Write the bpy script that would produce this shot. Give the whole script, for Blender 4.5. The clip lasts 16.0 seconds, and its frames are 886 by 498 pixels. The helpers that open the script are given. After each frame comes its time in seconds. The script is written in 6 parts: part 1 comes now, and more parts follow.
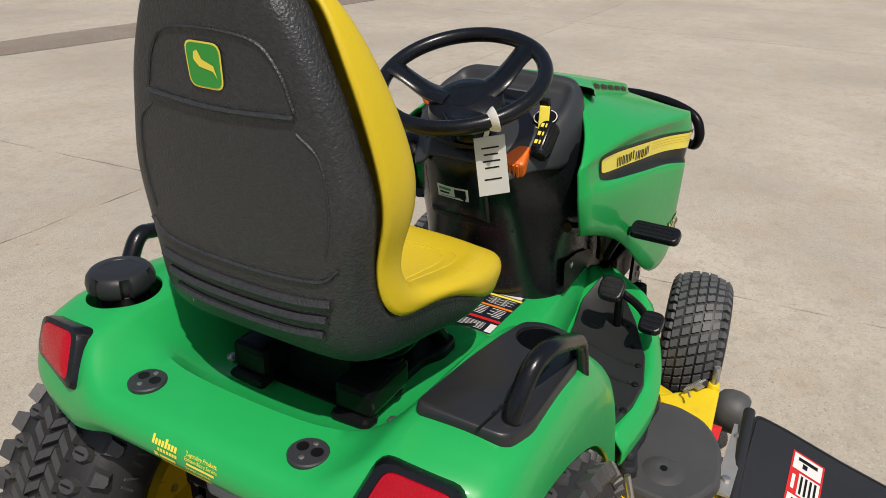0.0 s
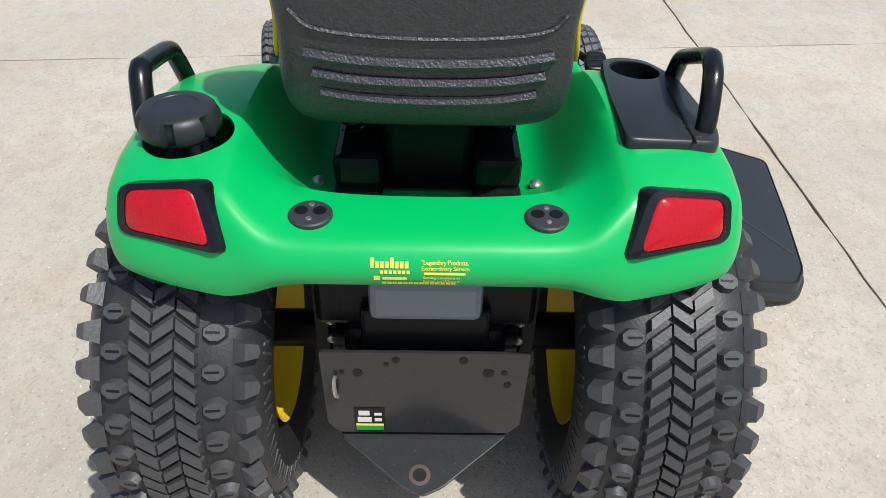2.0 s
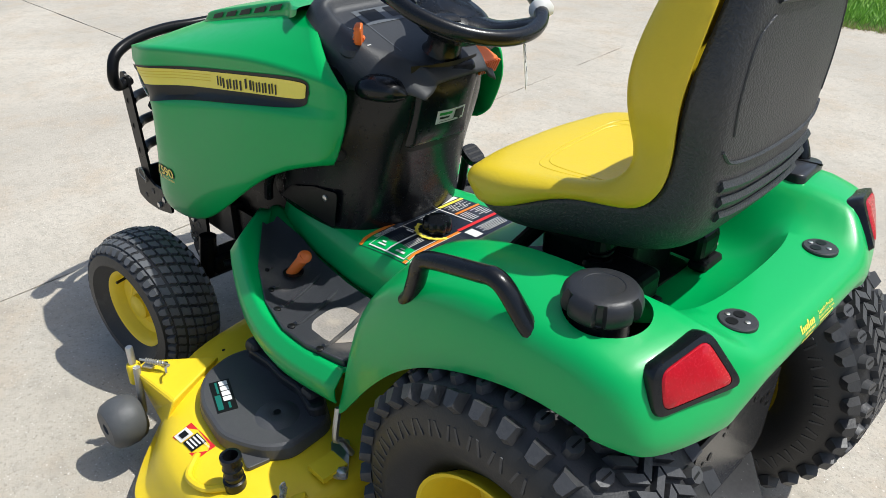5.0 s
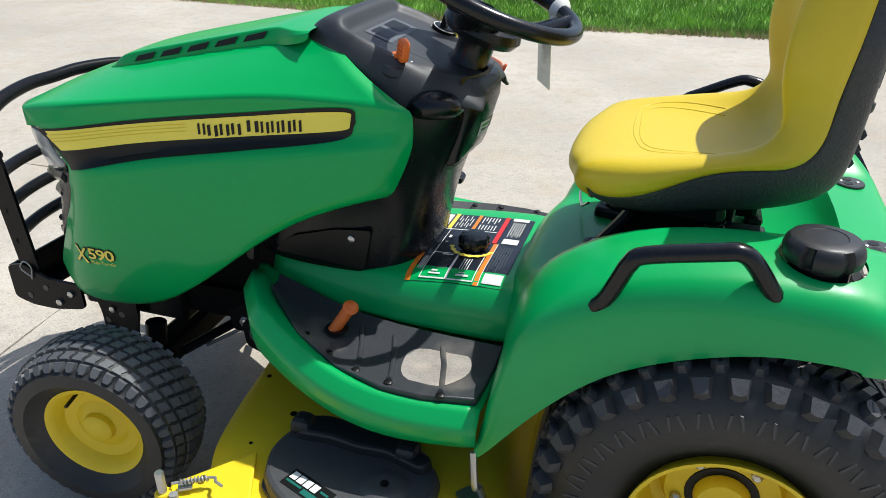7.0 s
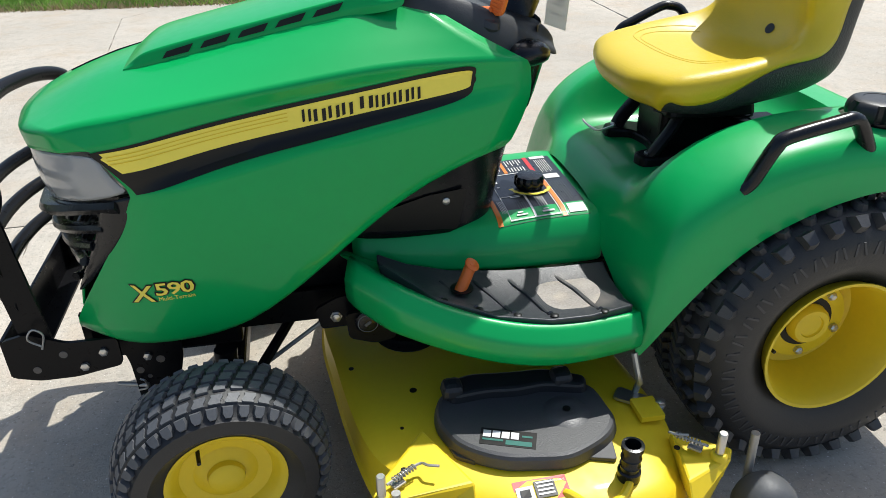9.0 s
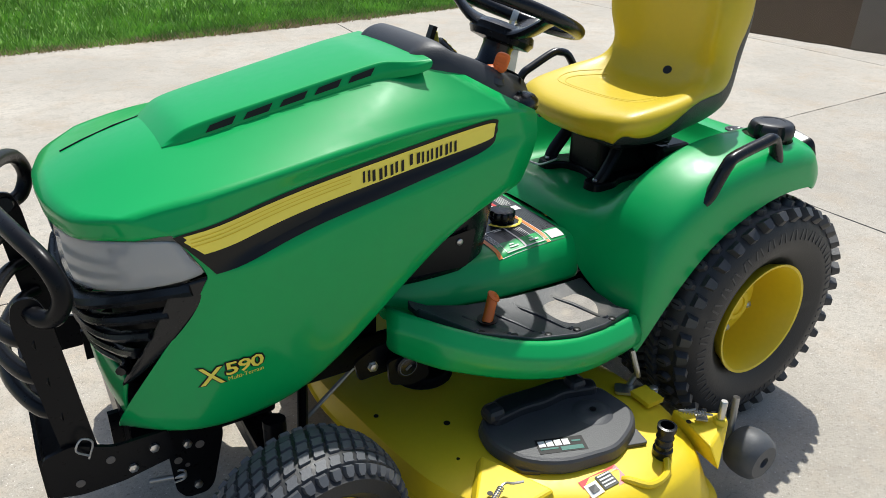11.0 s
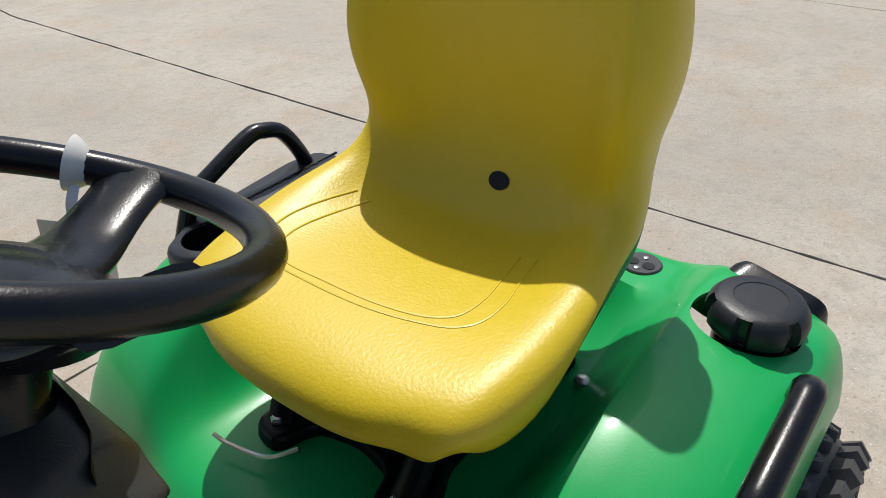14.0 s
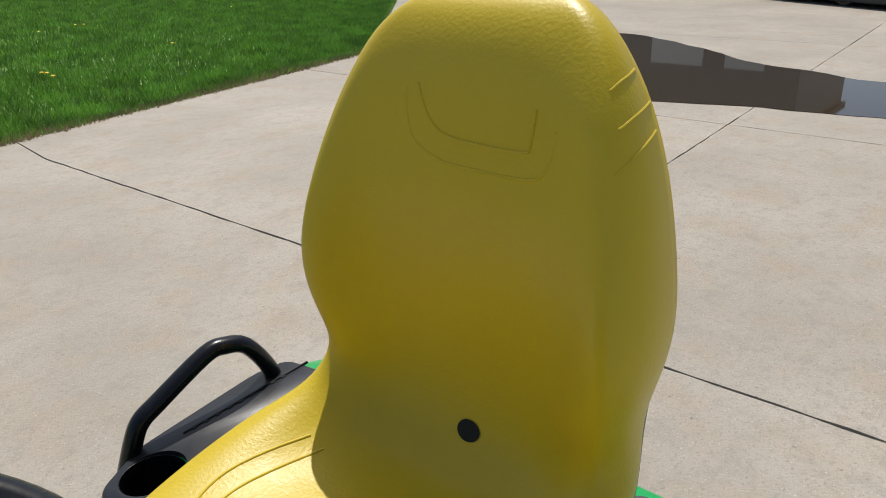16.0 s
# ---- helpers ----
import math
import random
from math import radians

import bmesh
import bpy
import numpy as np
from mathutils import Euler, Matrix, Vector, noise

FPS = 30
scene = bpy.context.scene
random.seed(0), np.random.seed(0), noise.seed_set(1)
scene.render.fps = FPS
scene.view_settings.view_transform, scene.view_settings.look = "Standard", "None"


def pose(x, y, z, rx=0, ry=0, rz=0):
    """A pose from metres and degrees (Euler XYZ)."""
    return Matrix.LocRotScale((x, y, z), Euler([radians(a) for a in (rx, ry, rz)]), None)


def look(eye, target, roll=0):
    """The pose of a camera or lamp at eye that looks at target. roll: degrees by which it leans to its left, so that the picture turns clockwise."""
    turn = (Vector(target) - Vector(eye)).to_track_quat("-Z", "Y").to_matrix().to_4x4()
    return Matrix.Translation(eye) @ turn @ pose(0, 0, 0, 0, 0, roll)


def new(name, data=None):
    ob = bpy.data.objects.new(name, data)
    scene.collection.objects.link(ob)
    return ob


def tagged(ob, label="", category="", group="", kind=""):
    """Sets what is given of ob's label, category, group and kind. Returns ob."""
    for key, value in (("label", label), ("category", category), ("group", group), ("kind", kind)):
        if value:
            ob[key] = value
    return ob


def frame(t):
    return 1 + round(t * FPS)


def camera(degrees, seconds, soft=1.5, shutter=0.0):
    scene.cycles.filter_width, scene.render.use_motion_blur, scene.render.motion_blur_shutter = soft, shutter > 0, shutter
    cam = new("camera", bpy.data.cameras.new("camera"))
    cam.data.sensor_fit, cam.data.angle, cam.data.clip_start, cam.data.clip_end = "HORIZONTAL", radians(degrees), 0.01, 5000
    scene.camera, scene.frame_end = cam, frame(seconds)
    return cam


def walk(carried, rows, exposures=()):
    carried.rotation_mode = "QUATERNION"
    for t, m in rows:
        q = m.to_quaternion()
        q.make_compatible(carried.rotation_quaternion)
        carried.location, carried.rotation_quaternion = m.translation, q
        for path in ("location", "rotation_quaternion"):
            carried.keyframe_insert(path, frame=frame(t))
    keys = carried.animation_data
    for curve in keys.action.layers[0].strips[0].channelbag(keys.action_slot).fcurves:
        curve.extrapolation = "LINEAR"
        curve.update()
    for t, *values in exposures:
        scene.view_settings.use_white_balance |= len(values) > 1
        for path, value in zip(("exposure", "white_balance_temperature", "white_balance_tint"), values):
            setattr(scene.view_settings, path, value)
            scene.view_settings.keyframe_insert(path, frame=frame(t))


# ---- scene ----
cam = camera(62.0, 16.0, 0.5)
PATH = [
    (0, (-0.781, -0.674, 1.401), (0.799, 0.186, 0.528), 1.8),
    (0.5, (-0.867, -0.502, 1.384), (0.775, 0.165, 0.458), 0.3),
    (1, (-0.942, -0.358, 1.344), (0.703, 0.086, 0.296), 0.4),
    (1.5, (-0.954, -0.171, 1.306), (0.651, 0.056, 0.133), 0.4),
    (2, (-0.966, -0.002, 1.285), (0.596, -0.043, 0.037), 1.8),
    (2.5, (-1.043, 0.205, 1.304), (0.517, -0.061, 0.08), 2.6),
    (3, (-0.996, 0.396, 1.303), (0.559, -0.055, 0.128), 2.9),
    (3.5, (-0.857, 0.587, 1.324), (0.671, -0.059, 0.206), 2.1),
    (4, (-0.773, 0.777, 1.321), (0.675, -0.063, 0.227), 1.1),
    (4.5, (-0.685, 0.959, 1.357), (0.66, -0.074, 0.297), 0.5),
    (4.7, (-0.608, 1.012, 1.352), (0.692, -0.104, 0.32), 0.5),
    (6.8, (0.051, 1.396, 1.265), (0.657, -0.285, 0.367), 0.6),
    (7, (0.157, 1.42, 1.279), (0.711, -0.269, 0.363), 0.4),
    (7.5, (0.377, 1.469, 1.26), (0.807, -0.24, 0.314), 0.9),
    (8, (0.63, 1.535, 1.287), (0.844, -0.202, 0.318), -0.3),
    (8.5, (0.843, 1.564, 1.262), (0.775, -0.181, 0.287), -0.7),
    (9, (1.024, 1.55, 1.26), (0.701, -0.166, 0.286), -0.5),
    (9.2, (1.099, 1.563, 1.262), (0.715, -0.138, 0.284), -0.5),
    (11.3, (1.667, 1.394, 1.328), (0.657, -0.081, 0.431), 0.8),
    (11.5, (1.701, 1.368, 1.323), (0.679, -0.051, 0.353), 0.4),
    (12, (1.603, 1.244, 1.242), (0.541, 0.031, 0.059), 0.7),
    (12.5, (1.393, 1.08, 1.187), (0.28, 0.05, -0.116), 2.2),
    (13, (1.218, 0.911, 1.184), (-0.02, -0.104, -0.015), 2.0),
    (13.5, (0.961, 0.675, 1.294), (-0.336, -0.373, 0.19), -1.5),
    (14, (0.665, 0.481, 1.293), (-0.655, -0.586, 0.235), -0.8),
    (14.5, (0.524, 0.401, 1.268), (-0.789, -0.67, 0.204), 0.2),
    (15, (0.482, 0.386, 1.298), (-0.841, -0.722, 0.287), -0.6),
    (15.5, (0.467, 0.402, 1.352), (-0.902, -0.771, 0.487), -1.6),
    (16, (0.491, 0.438, 1.374), (-0.895, -0.776, 0.596), -1.8),
]
EXPOSURE = [(0, -.38, 7000, 12), (.5, -.28, 6750, 11), (1, -.14, 6500, 10), (2, 0.13, 6250, 8), (3, 0.08, 6250, 8), (4.7, 0.14, 6250, 7.5), (7, 0.22, 6250, 7.5), (9.2, 0.26, 6300, 7.5), (11.5, 0.13, 6300, 7.5), (12.5, 0.15, 6350, 8), (13.0, 0.14, 6250, 7), (14, -0.2, 6500, 10), (14.5, -.40, 6550, 10), (15, -0.45, 6600, 10), (16, -0.34, 6600, 10)]
walk(cam, [(t, look(eye, target, roll)) for t, eye, target, roll in PATH], EXPOSURE)

# ---- light ----
SUN = Vector((-0.38, -0.38, 1.0)).normalized()
world = bpy.data.worlds.new("sky")
scene.world = world
world.use_nodes = True
wn = world.node_tree.nodes
sky = wn.new("ShaderNodeTexSky")
sky.sky_type, sky.sun_disc = "NISHITA", False
sky.sun_elevation = math.asin(SUN.z)
sky.sun_rotation = math.atan2(SUN.x, SUN.y)
sky.air_density, sky.dust_density = 1.0, 2.2
world.node_tree.links.new(sky.outputs[0], wn["Background"].inputs[0])
wn["Background"].inputs[1].default_value = 0.122
sun = new("sun", bpy.data.lights.new("sun", "SUN"))
sun.data.energy, sun.data.angle, sun.data.color = 4.2, radians(0.53), (1.0, 0.965, 0.91)
sun.matrix_world = look(SUN * 20, (0, 0, 0))


# ---- materials ----
def material(name, colour, rough=0.5, metal=0.0, vary=0.06, scale=6.0, bump=0.0, bump_scale=300.0, dirt=None, dirt_amount=0.0, dirt_scale=9.0, coat=0.0, spec=0.5, rough_vary=0.08):
    """Principled paint, plastic, rubber or metal with broad and fine variation, optional dirt and fine relief."""
    m = bpy.data.materials.new(name)
    m.use_nodes = True
    n, l = m.node_tree.nodes, m.node_tree.links
    b = n["Principled BSDF"]
    co = n.new("ShaderNodeTexCoord")

    def noise_node(size, detail=4.0):
        t = n.new("ShaderNodeTexNoise")
        t.inputs["Scale"].default_value, t.inputs["Detail"].default_value = size, detail
        l.new(co.outputs["Object"], t.inputs["Vector"])
        return t

    big, fine = noise_node(scale), noise_node(scale * 14)
    mix = n.new("ShaderNodeMix")
    mix.data_type = "RGBA"
    lo = [max(0, c * (1 - 2.2 * vary)) for c in colour]
    hi = [min(1, c * (1 + 2.2 * vary)) for c in colour]
    mix.inputs["A"].default_value, mix.inputs["B"].default_value = (*lo, 1), (*hi, 1)
    add = n.new("ShaderNodeMath")
    add.operation = "MULTIPLY_ADD"
    l.new(fine.outputs[0], add.inputs[0])
    add.inputs[1].default_value = 0.4
    half = n.new("ShaderNodeMath")
    half.operation = "MULTIPLY_ADD"
    l.new(big.outputs[0], half.inputs[0])
    half.inputs[1].default_value, half.inputs[2].default_value = 0.6, 0.0
    l.new(half.outputs[0], add.inputs[2])
    l.new(add.outputs[0], mix.inputs["Factor"])
    out = mix.outputs["Result"]
    if dirt:
        d = noise_node(dirt_scale, 6.0)
        ramp = n.new("ShaderNodeMapRange")
        ramp.inputs["From Min"].default_value, ramp.inputs["From Max"].default_value = 0.72 - 0.35 * dirt_amount, 0.86 - 0.2 * dirt_amount
        ramp.inputs["To Max"].default_value = min(1.0, 0.25 + dirt_amount)
        l.new(d.outputs[0], ramp.inputs[0])
        dm = n.new("ShaderNodeMix")
        dm.data_type = "RGBA"
        l.new(ramp.outputs[0], dm.inputs["Factor"])
        l.new(out, dm.inputs["A"])
        dm.inputs["B"].default_value = (*dirt, 1)
        out = dm.outputs["Result"]
    l.new(out, b.inputs["Base Color"])
    rr = n.new("ShaderNodeMapRange")
    rr.inputs["To Min"].default_value, rr.inputs["To Max"].default_value = max(0.02, rough - rough_vary), min(1, rough + rough_vary)
    l.new(fine.outputs[0], rr.inputs[0])
    l.new(rr.outputs[0], b.inputs["Roughness"])
    b.inputs["Metallic"].default_value = metal
    b.inputs["Coat Weight"].default_value = coat
    b.inputs["Coat Roughness"].default_value = 0.09
    b.inputs["Specular IOR Level"].default_value = spec
    if bump:
        bt = noise_node(bump_scale, 2.0)
        bp = n.new("ShaderNodeBump")
        bp.inputs["Strength"].default_value, bp.inputs["Distance"].default_value = bump, 0.002
        l.new(bt.outputs[0], bp.inputs["Height"])
        l.new(bp.outputs[0], b.inputs["Normal"])
    return m


GREEN = material("green_plastic", (0.006, 0.385, 0.092), 0.38, vary=0.04, scale=3, bump=0.05, bump_scale=500, coat=0.25, spec=0.35)
GREEN_HOOD = material("green_hood_paint", (0.006, 0.365, 0.086), 0.45, vary=0.04, scale=2.5, coat=0.42, bump=0.015, bump_scale=260, spec=0.12)
YELLOW = material("yellow_paint", (0.80, 0.58, 0.018), 0.44, vary=0.05, scale=5, dirt=(0.35, 0.25, 0.06), dirt_amount=0.12, coat=0.05, spec=0.4)
SEAT_YELLOW = material("yellow_vinyl", (0.66, 0.485, 0.018), 0.4, vary=0.04, scale=4, bump=0.2, bump_scale=240, spec=0.46)
BLACK = material("black_plastic", (0.006, 0.007, 0.009), 0.25, vary=0.1, bump=0.08, bump_scale=500, spec=0.36)
SEAT_BLACK = material("black_textured_shell", (0.019, 0.02, 0.022), 0.43, vary=0.9, scale=150, bump=0.9, bump_scale=260, spec=0.55, rough_vary=0.18)
MAT = material("black_rubber_mat", (0.034, 0.036, 0.041), 0.42, vary=0.15, bump=0.3, bump_scale=400, dirt=(0.20, 0.175, 0.15), dirt_amount=0.45, dirt_scale=7)
WORN_MAT = material("scuffed_rubber", (0.30, 0.27, 0.235), 0.65, vary=0.5, scale=16, bump=0.4, bump_scale=240, dirt=(0.46, 0.38, 0.29), dirt_amount=0.6, dirt_scale=14)
MAT_CLEAN = material("black_rubber_mat_clean", (0.022, 0.023, 0.025), 0.45, vary=0.15, bump=0.3, bump_scale=400)
LID = material("grey_black_lid", (0.02, 0.021, 0.024), 0.36, vary=0.12, bump=0.1, bump_scale=450, spec=0.45)
CHUTE = material("black_moulded_chute", (0.02, 0.021, 0.024), 0.42, vary=0.15, bump=0.12, bump_scale=400, spec=0.4)
# Paler than BLACK: dust, and the sky's light put into the base colour.
DASH_BLACK = material("dusty_black_dashboard", (0.03, 0.032, 0.036), 0.5, vary=0.15, bump=0.2, bump_scale=450, spec=0.5, dirt=(0.07, 0.07, 0.07), dirt_amount=0.15)
COVER = material("worn_black_cover", (0.062, 0.062, 0.064), 0.45, vary=0.15, scale=7, bump=0.2, bump_scale=300, dirt=(0.12, 0.11, 0.10), dirt_amount=0.2)
RUBBER = material("tyre_rubber", (0.02, 0.02, 0.021), 0.5, vary=0.18, scale=9, bump=0.25, bump_scale=260, dirt=(0.08, 0.075, 0.07), dirt_amount=0.25, dirt_scale=14)
# Blocks paler than RUBBER: worn tops, plus groove shade put into the colours.
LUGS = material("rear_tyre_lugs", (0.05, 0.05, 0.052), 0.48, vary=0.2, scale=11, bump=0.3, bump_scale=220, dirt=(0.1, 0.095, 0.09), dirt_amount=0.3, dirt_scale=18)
# Front copy of the tread rubber, paler and bluer than LUGS.
TREAD = material("worn_tyre_tread", (0.09, 0.093, 0.10), 0.55, vary=0.16, scale=11, bump=0.25, bump_scale=220)
DARK = material("black_painted_steel", (0.007, 0.007, 0.008), 0.3, vary=0.15, bump=0.06, dirt=(0.06, 0.05, 0.045), dirt_amount=0.06, dirt_scale=16, spec=0.14)
GREY = material("grey_plastic", (0.09, 0.1, 0.11), 0.5, vary=0.1, bump=0.1)
STEEL = material("zinc_steel", (0.55, 0.54, 0.52), 0.32, metal=0.9, vary=0.1, scale=30)
ZINC = material("dull_zinc", (0.42, 0.41, 0.39), 0.42, metal=0.55, vary=0.12, scale=40)
RUST = material("worn_bare_steel", (0.075, 0.048, 0.038), 0.6, metal=0.2, vary=0.3, scale=25)
ORANGE = material("orange_plastic", (0.78, 0.16, 0.02), 0.45, vary=0.06, bump=0.1)
RED = material("red_lens", (0.43, 0.003, 0.013), 0.26, vary=0.12, scale=20, bump=0.3, bump_scale=160, coat=0.1, spec=0.35)
WHITE = material("white_print", (0.72, 0.71, 0.68), 0.5, vary=0.04)
PAPER = material("white_card", (0.75, 0.75, 0.74), 0.7, vary=0.03)
DECAL_YELLOW = material("yellow_print", (0.92, 0.76, 0.09), 0.35, vary=0.04)
DECAL_BLACK = material("black_print", (0.006, 0.006, 0.006), 0.4, vary=0.1, spec=0.3)
DECAL_RED = material("red_print", (0.6, 0.02, 0.02), 0.4, vary=0.05)
DECAL_ORANGE = material("orange_print", (0.8, 0.22, 0.02), 0.4, vary=0.05)
DECAL_GREEN = material("green_print", (0.02, 0.32, 0.04), 0.4, vary=0.05)
NAVY_PRINT = material("dark_navy_print", (0.012, 0.016, 0.026), 0.3, vary=0.08)
DECAL_TEAL = material("teal_print", (0.01, 0.13, 0.10), 0.4, vary=0.05)
CASTER = material("grey_roller_rubber", (0.075, 0.078, 0.082), 0.55, vary=0.15, bump=0.2, bump_scale=120)
GLOSS = material("glossy_black_paint", (.026, .026, .027), .24, vary=.2, scale=14, bump=.05, bump_scale=80, dirt=(.09, .08, .07), dirt_amount=.15, dirt_scale=16)
TANK = material("grey_translucent_tank", (0.17, 0.19, 0.21), 0.35, vary=0.1)


def clear_lens():
    m = bpy.data.materials.new("clear_lens")
    m.use_nodes = True
    b = m.node_tree.nodes["Principled BSDF"]
    b.inputs["Base Color"].default_value = (0.62, 0.64, 0.66, 1)
    b.inputs["Roughness"].default_value = 0.12
    b.inputs["Transmission Weight"].default_value = 0.55
    b.inputs["IOR"].default_value = 1.45
    return m


LENS = clear_lens()


def thin_card():
    """White card that lets some light through."""
    m = bpy.data.materials.new("thin_white_card")
    m.use_nodes = True
    n, l = m.node_tree.nodes, m.node_tree.links
    glow, mix = n.new("ShaderNodeBsdfTranslucent"), n.new("ShaderNodeMixShader")
    grain = n.new("ShaderNodeTexNoise")
    grain.inputs["Scale"].default_value = 60
    tint = n.new("ShaderNodeMapRange")
    tint.inputs["To Min"].default_value, tint.inputs["To Max"].default_value = .3, .42
    n["Principled BSDF"].inputs["Base Color"].default_value = (.8, .8, .78, 1)
    n["Principled BSDF"].inputs["Roughness"].default_value = .6
    glow.inputs[0].default_value = (.82, .82, .8, 1)
    l.new(grain.outputs[0], tint.inputs[0])
    l.new(tint.outputs[0], mix.inputs[0])
    l.new(n["Principled BSDF"].outputs[0], mix.inputs[1])
    l.new(glow.outputs[0], mix.inputs[2])
    l.new(mix.outputs[0], n["Material Output"].inputs[0])
    return m


CARD = thin_card()


# ---- mesh helpers ----
def part(name, bm, mat, parent=None, label="", smooth=True, subsurf=0, thick=0.0, bevel=0.0):
    """Links a bmesh as one mesh object under a thing or a part."""
    me = bpy.data.meshes.new(name)
    bmesh.ops.recalc_face_normals(bm, faces=bm.faces)
    bm.to_mesh(me)
    bm.free()
    for p in me.polygons:
        p.use_smooth = smooth
    mats = mat if isinstance(mat, (list, tuple)) else [mat]
    for m in mats:
        me.materials.append(m)
    if smooth and not subsurf:
        me.set_sharp_from_angle(angle=radians(38))
    ob = new(name, me)
    if subsurf:
        s = ob.modifiers.new("round", "SUBSURF")
        s.levels = s.render_levels = subsurf
    if thick:
        s = ob.modifiers.new("thick", "SOLIDIFY")
        s.thickness, s.offset = abs(thick), -1 if thick > 0 else 1
    if bevel:
        s = ob.modifiers.new("edge", "BEVEL")
        s.width, s.segments, s.limit_method, s.angle_limit = bevel, 2, "ANGLE", radians(35)
    if parent is not None:
        ob.parent = parent
    if label:
        ob["label"] = label
    return ob


def grid(rows, mirror=False, close=False, sharp_cols={}, sharp_rows={}):
    """A quad sheet through rows of points; mirror doubles it across y = 0 (first column on the plane)."""
    bm = bmesh.new()
    full = []
    for r in rows:
        pts = [tuple(p) for p in r]
        if mirror:
            pts = [(x, -y, z) for x, y, z in pts[:0:-1]] + pts
        full.append([bm.verts.new(p) for p in pts])
    for a, b in zip(full, full[1:]):
        n = len(a)
        for i in range(n if close else n - 1):
            bm.faces.new((a[i], a[(i + 1) % n], b[(i + 1) % n], b[i]))
    if sharp_cols or sharp_rows:
        layer = bm.edges.layers.float.new("crease_edge")
        mid = len(rows[0]) - 1
        for j, k in sharp_cols.items():
            for c in ({mid + j, mid - j} if mirror else {j}):
                for a, b in zip(full, full[1:]):
                    bm.edges.get((a[c], b[c]))[layer] = k
        for i, k in sharp_rows.items():
            for a, b in zip(full[i], full[i][1:]):
                bm.edges.get((a, b))[layer] = k
    return bm


def add_box(bm, size, m=None, taper=1.0):
    """A box, its top face scaled by taper."""
    x, y, z = (s / 2 for s in size)
    pts = [(-x, -y, -z), (x, -y, -z), (x, y, -z), (-x, y, -z)] + [(sx * x * taper, sy * y * taper, z) for sx, sy in ((-1, -1), (1, -1), (1, 1), (-1, 1))]
    v = [bm.verts.new((m @ Vector(p)) if m else p) for p in pts]
    for f in ((3, 2, 1, 0), (4, 5, 6, 7), (0, 1, 5, 4), (1, 2, 6, 5), (2, 3, 7, 6), (3, 0, 4, 7)):
        bm.faces.new([v[i] for i in f])
    return v


def box(size, m=None, taper=1.0):
    bm = bmesh.new()
    add_box(bm, size, m, taper)
    return bm


def add_prism(bm, outline, z0, z1, m=None, shrink=0.0):
    """An upright prism over a plan outline, its top drawn in by shrink towards the middle."""
    cx = sum(p[0] for p in outline) / len(outline)
    cy = sum(p[1] for p in outline) / len(outline)

    def put(p, z, k):
        q = Vector((p[0] + (cx - p[0]) * k, p[1] + (cy - p[1]) * k, z))
        return bm.verts.new(m @ q if m else q)

    lo = [put(p, z0, 0) for p in outline]
    hi = [put(p, z1, shrink) for p in outline]
    n = len(outline)
    bm.faces.new(hi)
    bm.faces.new(lo[::-1])
    for i in range(n):
        bm.faces.new((lo[i], lo[(i + 1) % n], hi[(i + 1) % n], hi[i]))


def prism(outline, z0, z1, m=None, shrink=0.0):
    bm = bmesh.new()
    add_prism(bm, outline, z0, z1, m, shrink)
    return bm


def add_lathe(bm, profile, segs=32, m=None, cap=True):
    """Turns (radius, height) pairs round the z axis."""
    rings = []
    for r, h in profile:
        ring = []
        for i in range(segs):
            a = 2 * math.pi * i / segs
            q = Vector((r * math.cos(a), r * math.sin(a), h))
            ring.append(bm.verts.new(m @ q if m else q))
        rings.append(ring)
    for a, b in zip(rings, rings[1:]):
        for i in range(segs):
            bm.faces.new((a[i], a[(i + 1) % segs], b[(i + 1) % segs], b[i]))
    if cap:
        bm.faces.new(rings[0][::-1])
        bm.faces.new(rings[-1])


def lathe(profile, segs=32, m=None, cap=True):
    bm = bmesh.new()
    add_lathe(bm, profile, segs, m, cap)
    return bm


def smooth_path(pts, steps=6, closed=False):
    """Catmull-Rom points through pts."""
    pts = [Vector(p) for p in pts]
    n = len(pts)
    out = []
    for i in range(n if closed else n - 1):
        a = pts[(i - 1) % n] if closed or i else pts[0] * 2 - pts[1]
        b, c = pts[i], pts[(i + 1) % n]
        d = pts[(i + 2) % n] if closed or i + 2 < n else c * 2 - b
        for k in range(steps):
            t = k / steps
            out.append(0.5 * (2 * b + (c - a) * t + (2 * a - 5 * b + 4 * c - d) * t * t + (3 * b - a - 3 * c + d) * t ** 3))
    if not closed:
        out.append(pts[-1])
    return out


def add_tube(bm, pts, radius, segs=10, closed=False, flat=1.0):
    """Sweeps a round (or, with flat, oval) section along points."""
    pts = [Vector(p) for p in pts]
    n = len(pts)
    rings, side = [], None
    for i, p in enumerate(pts):
        if closed:
            d = pts[(i + 1) % n] - pts[i - 1]
        else:
            d = pts[min(i + 1, n - 1)] - pts[max(i - 1, 0)]
        d.normalize()
        if side is None:
            side = d.cross(Vector((0, 0, 1)))
            if side.length < 0.05:
                side = d.cross(Vector((0, 1, 0)))
        side = (side - d * side.dot(d)).normalized()
        up = side.cross(d)
        r = radius[i] if isinstance(radius, (list, tuple)) else radius
        rings.append([bm.verts.new(p + side * (r * math.cos(a)) + up * (r * flat * math.sin(a))) for a in (2 * math.pi * k / segs for k in range(segs))])
    for i in range(n if closed else n - 1):
        a, b = rings[i], rings[(i + 1) % n]
        for k in range(segs):
            bm.faces.new((a[k], a[(k + 1) % segs], b[(k + 1) % segs], b[k]))
    if not closed:
        bm.faces.new(rings[0][::-1])
        bm.faces.new(rings[-1])


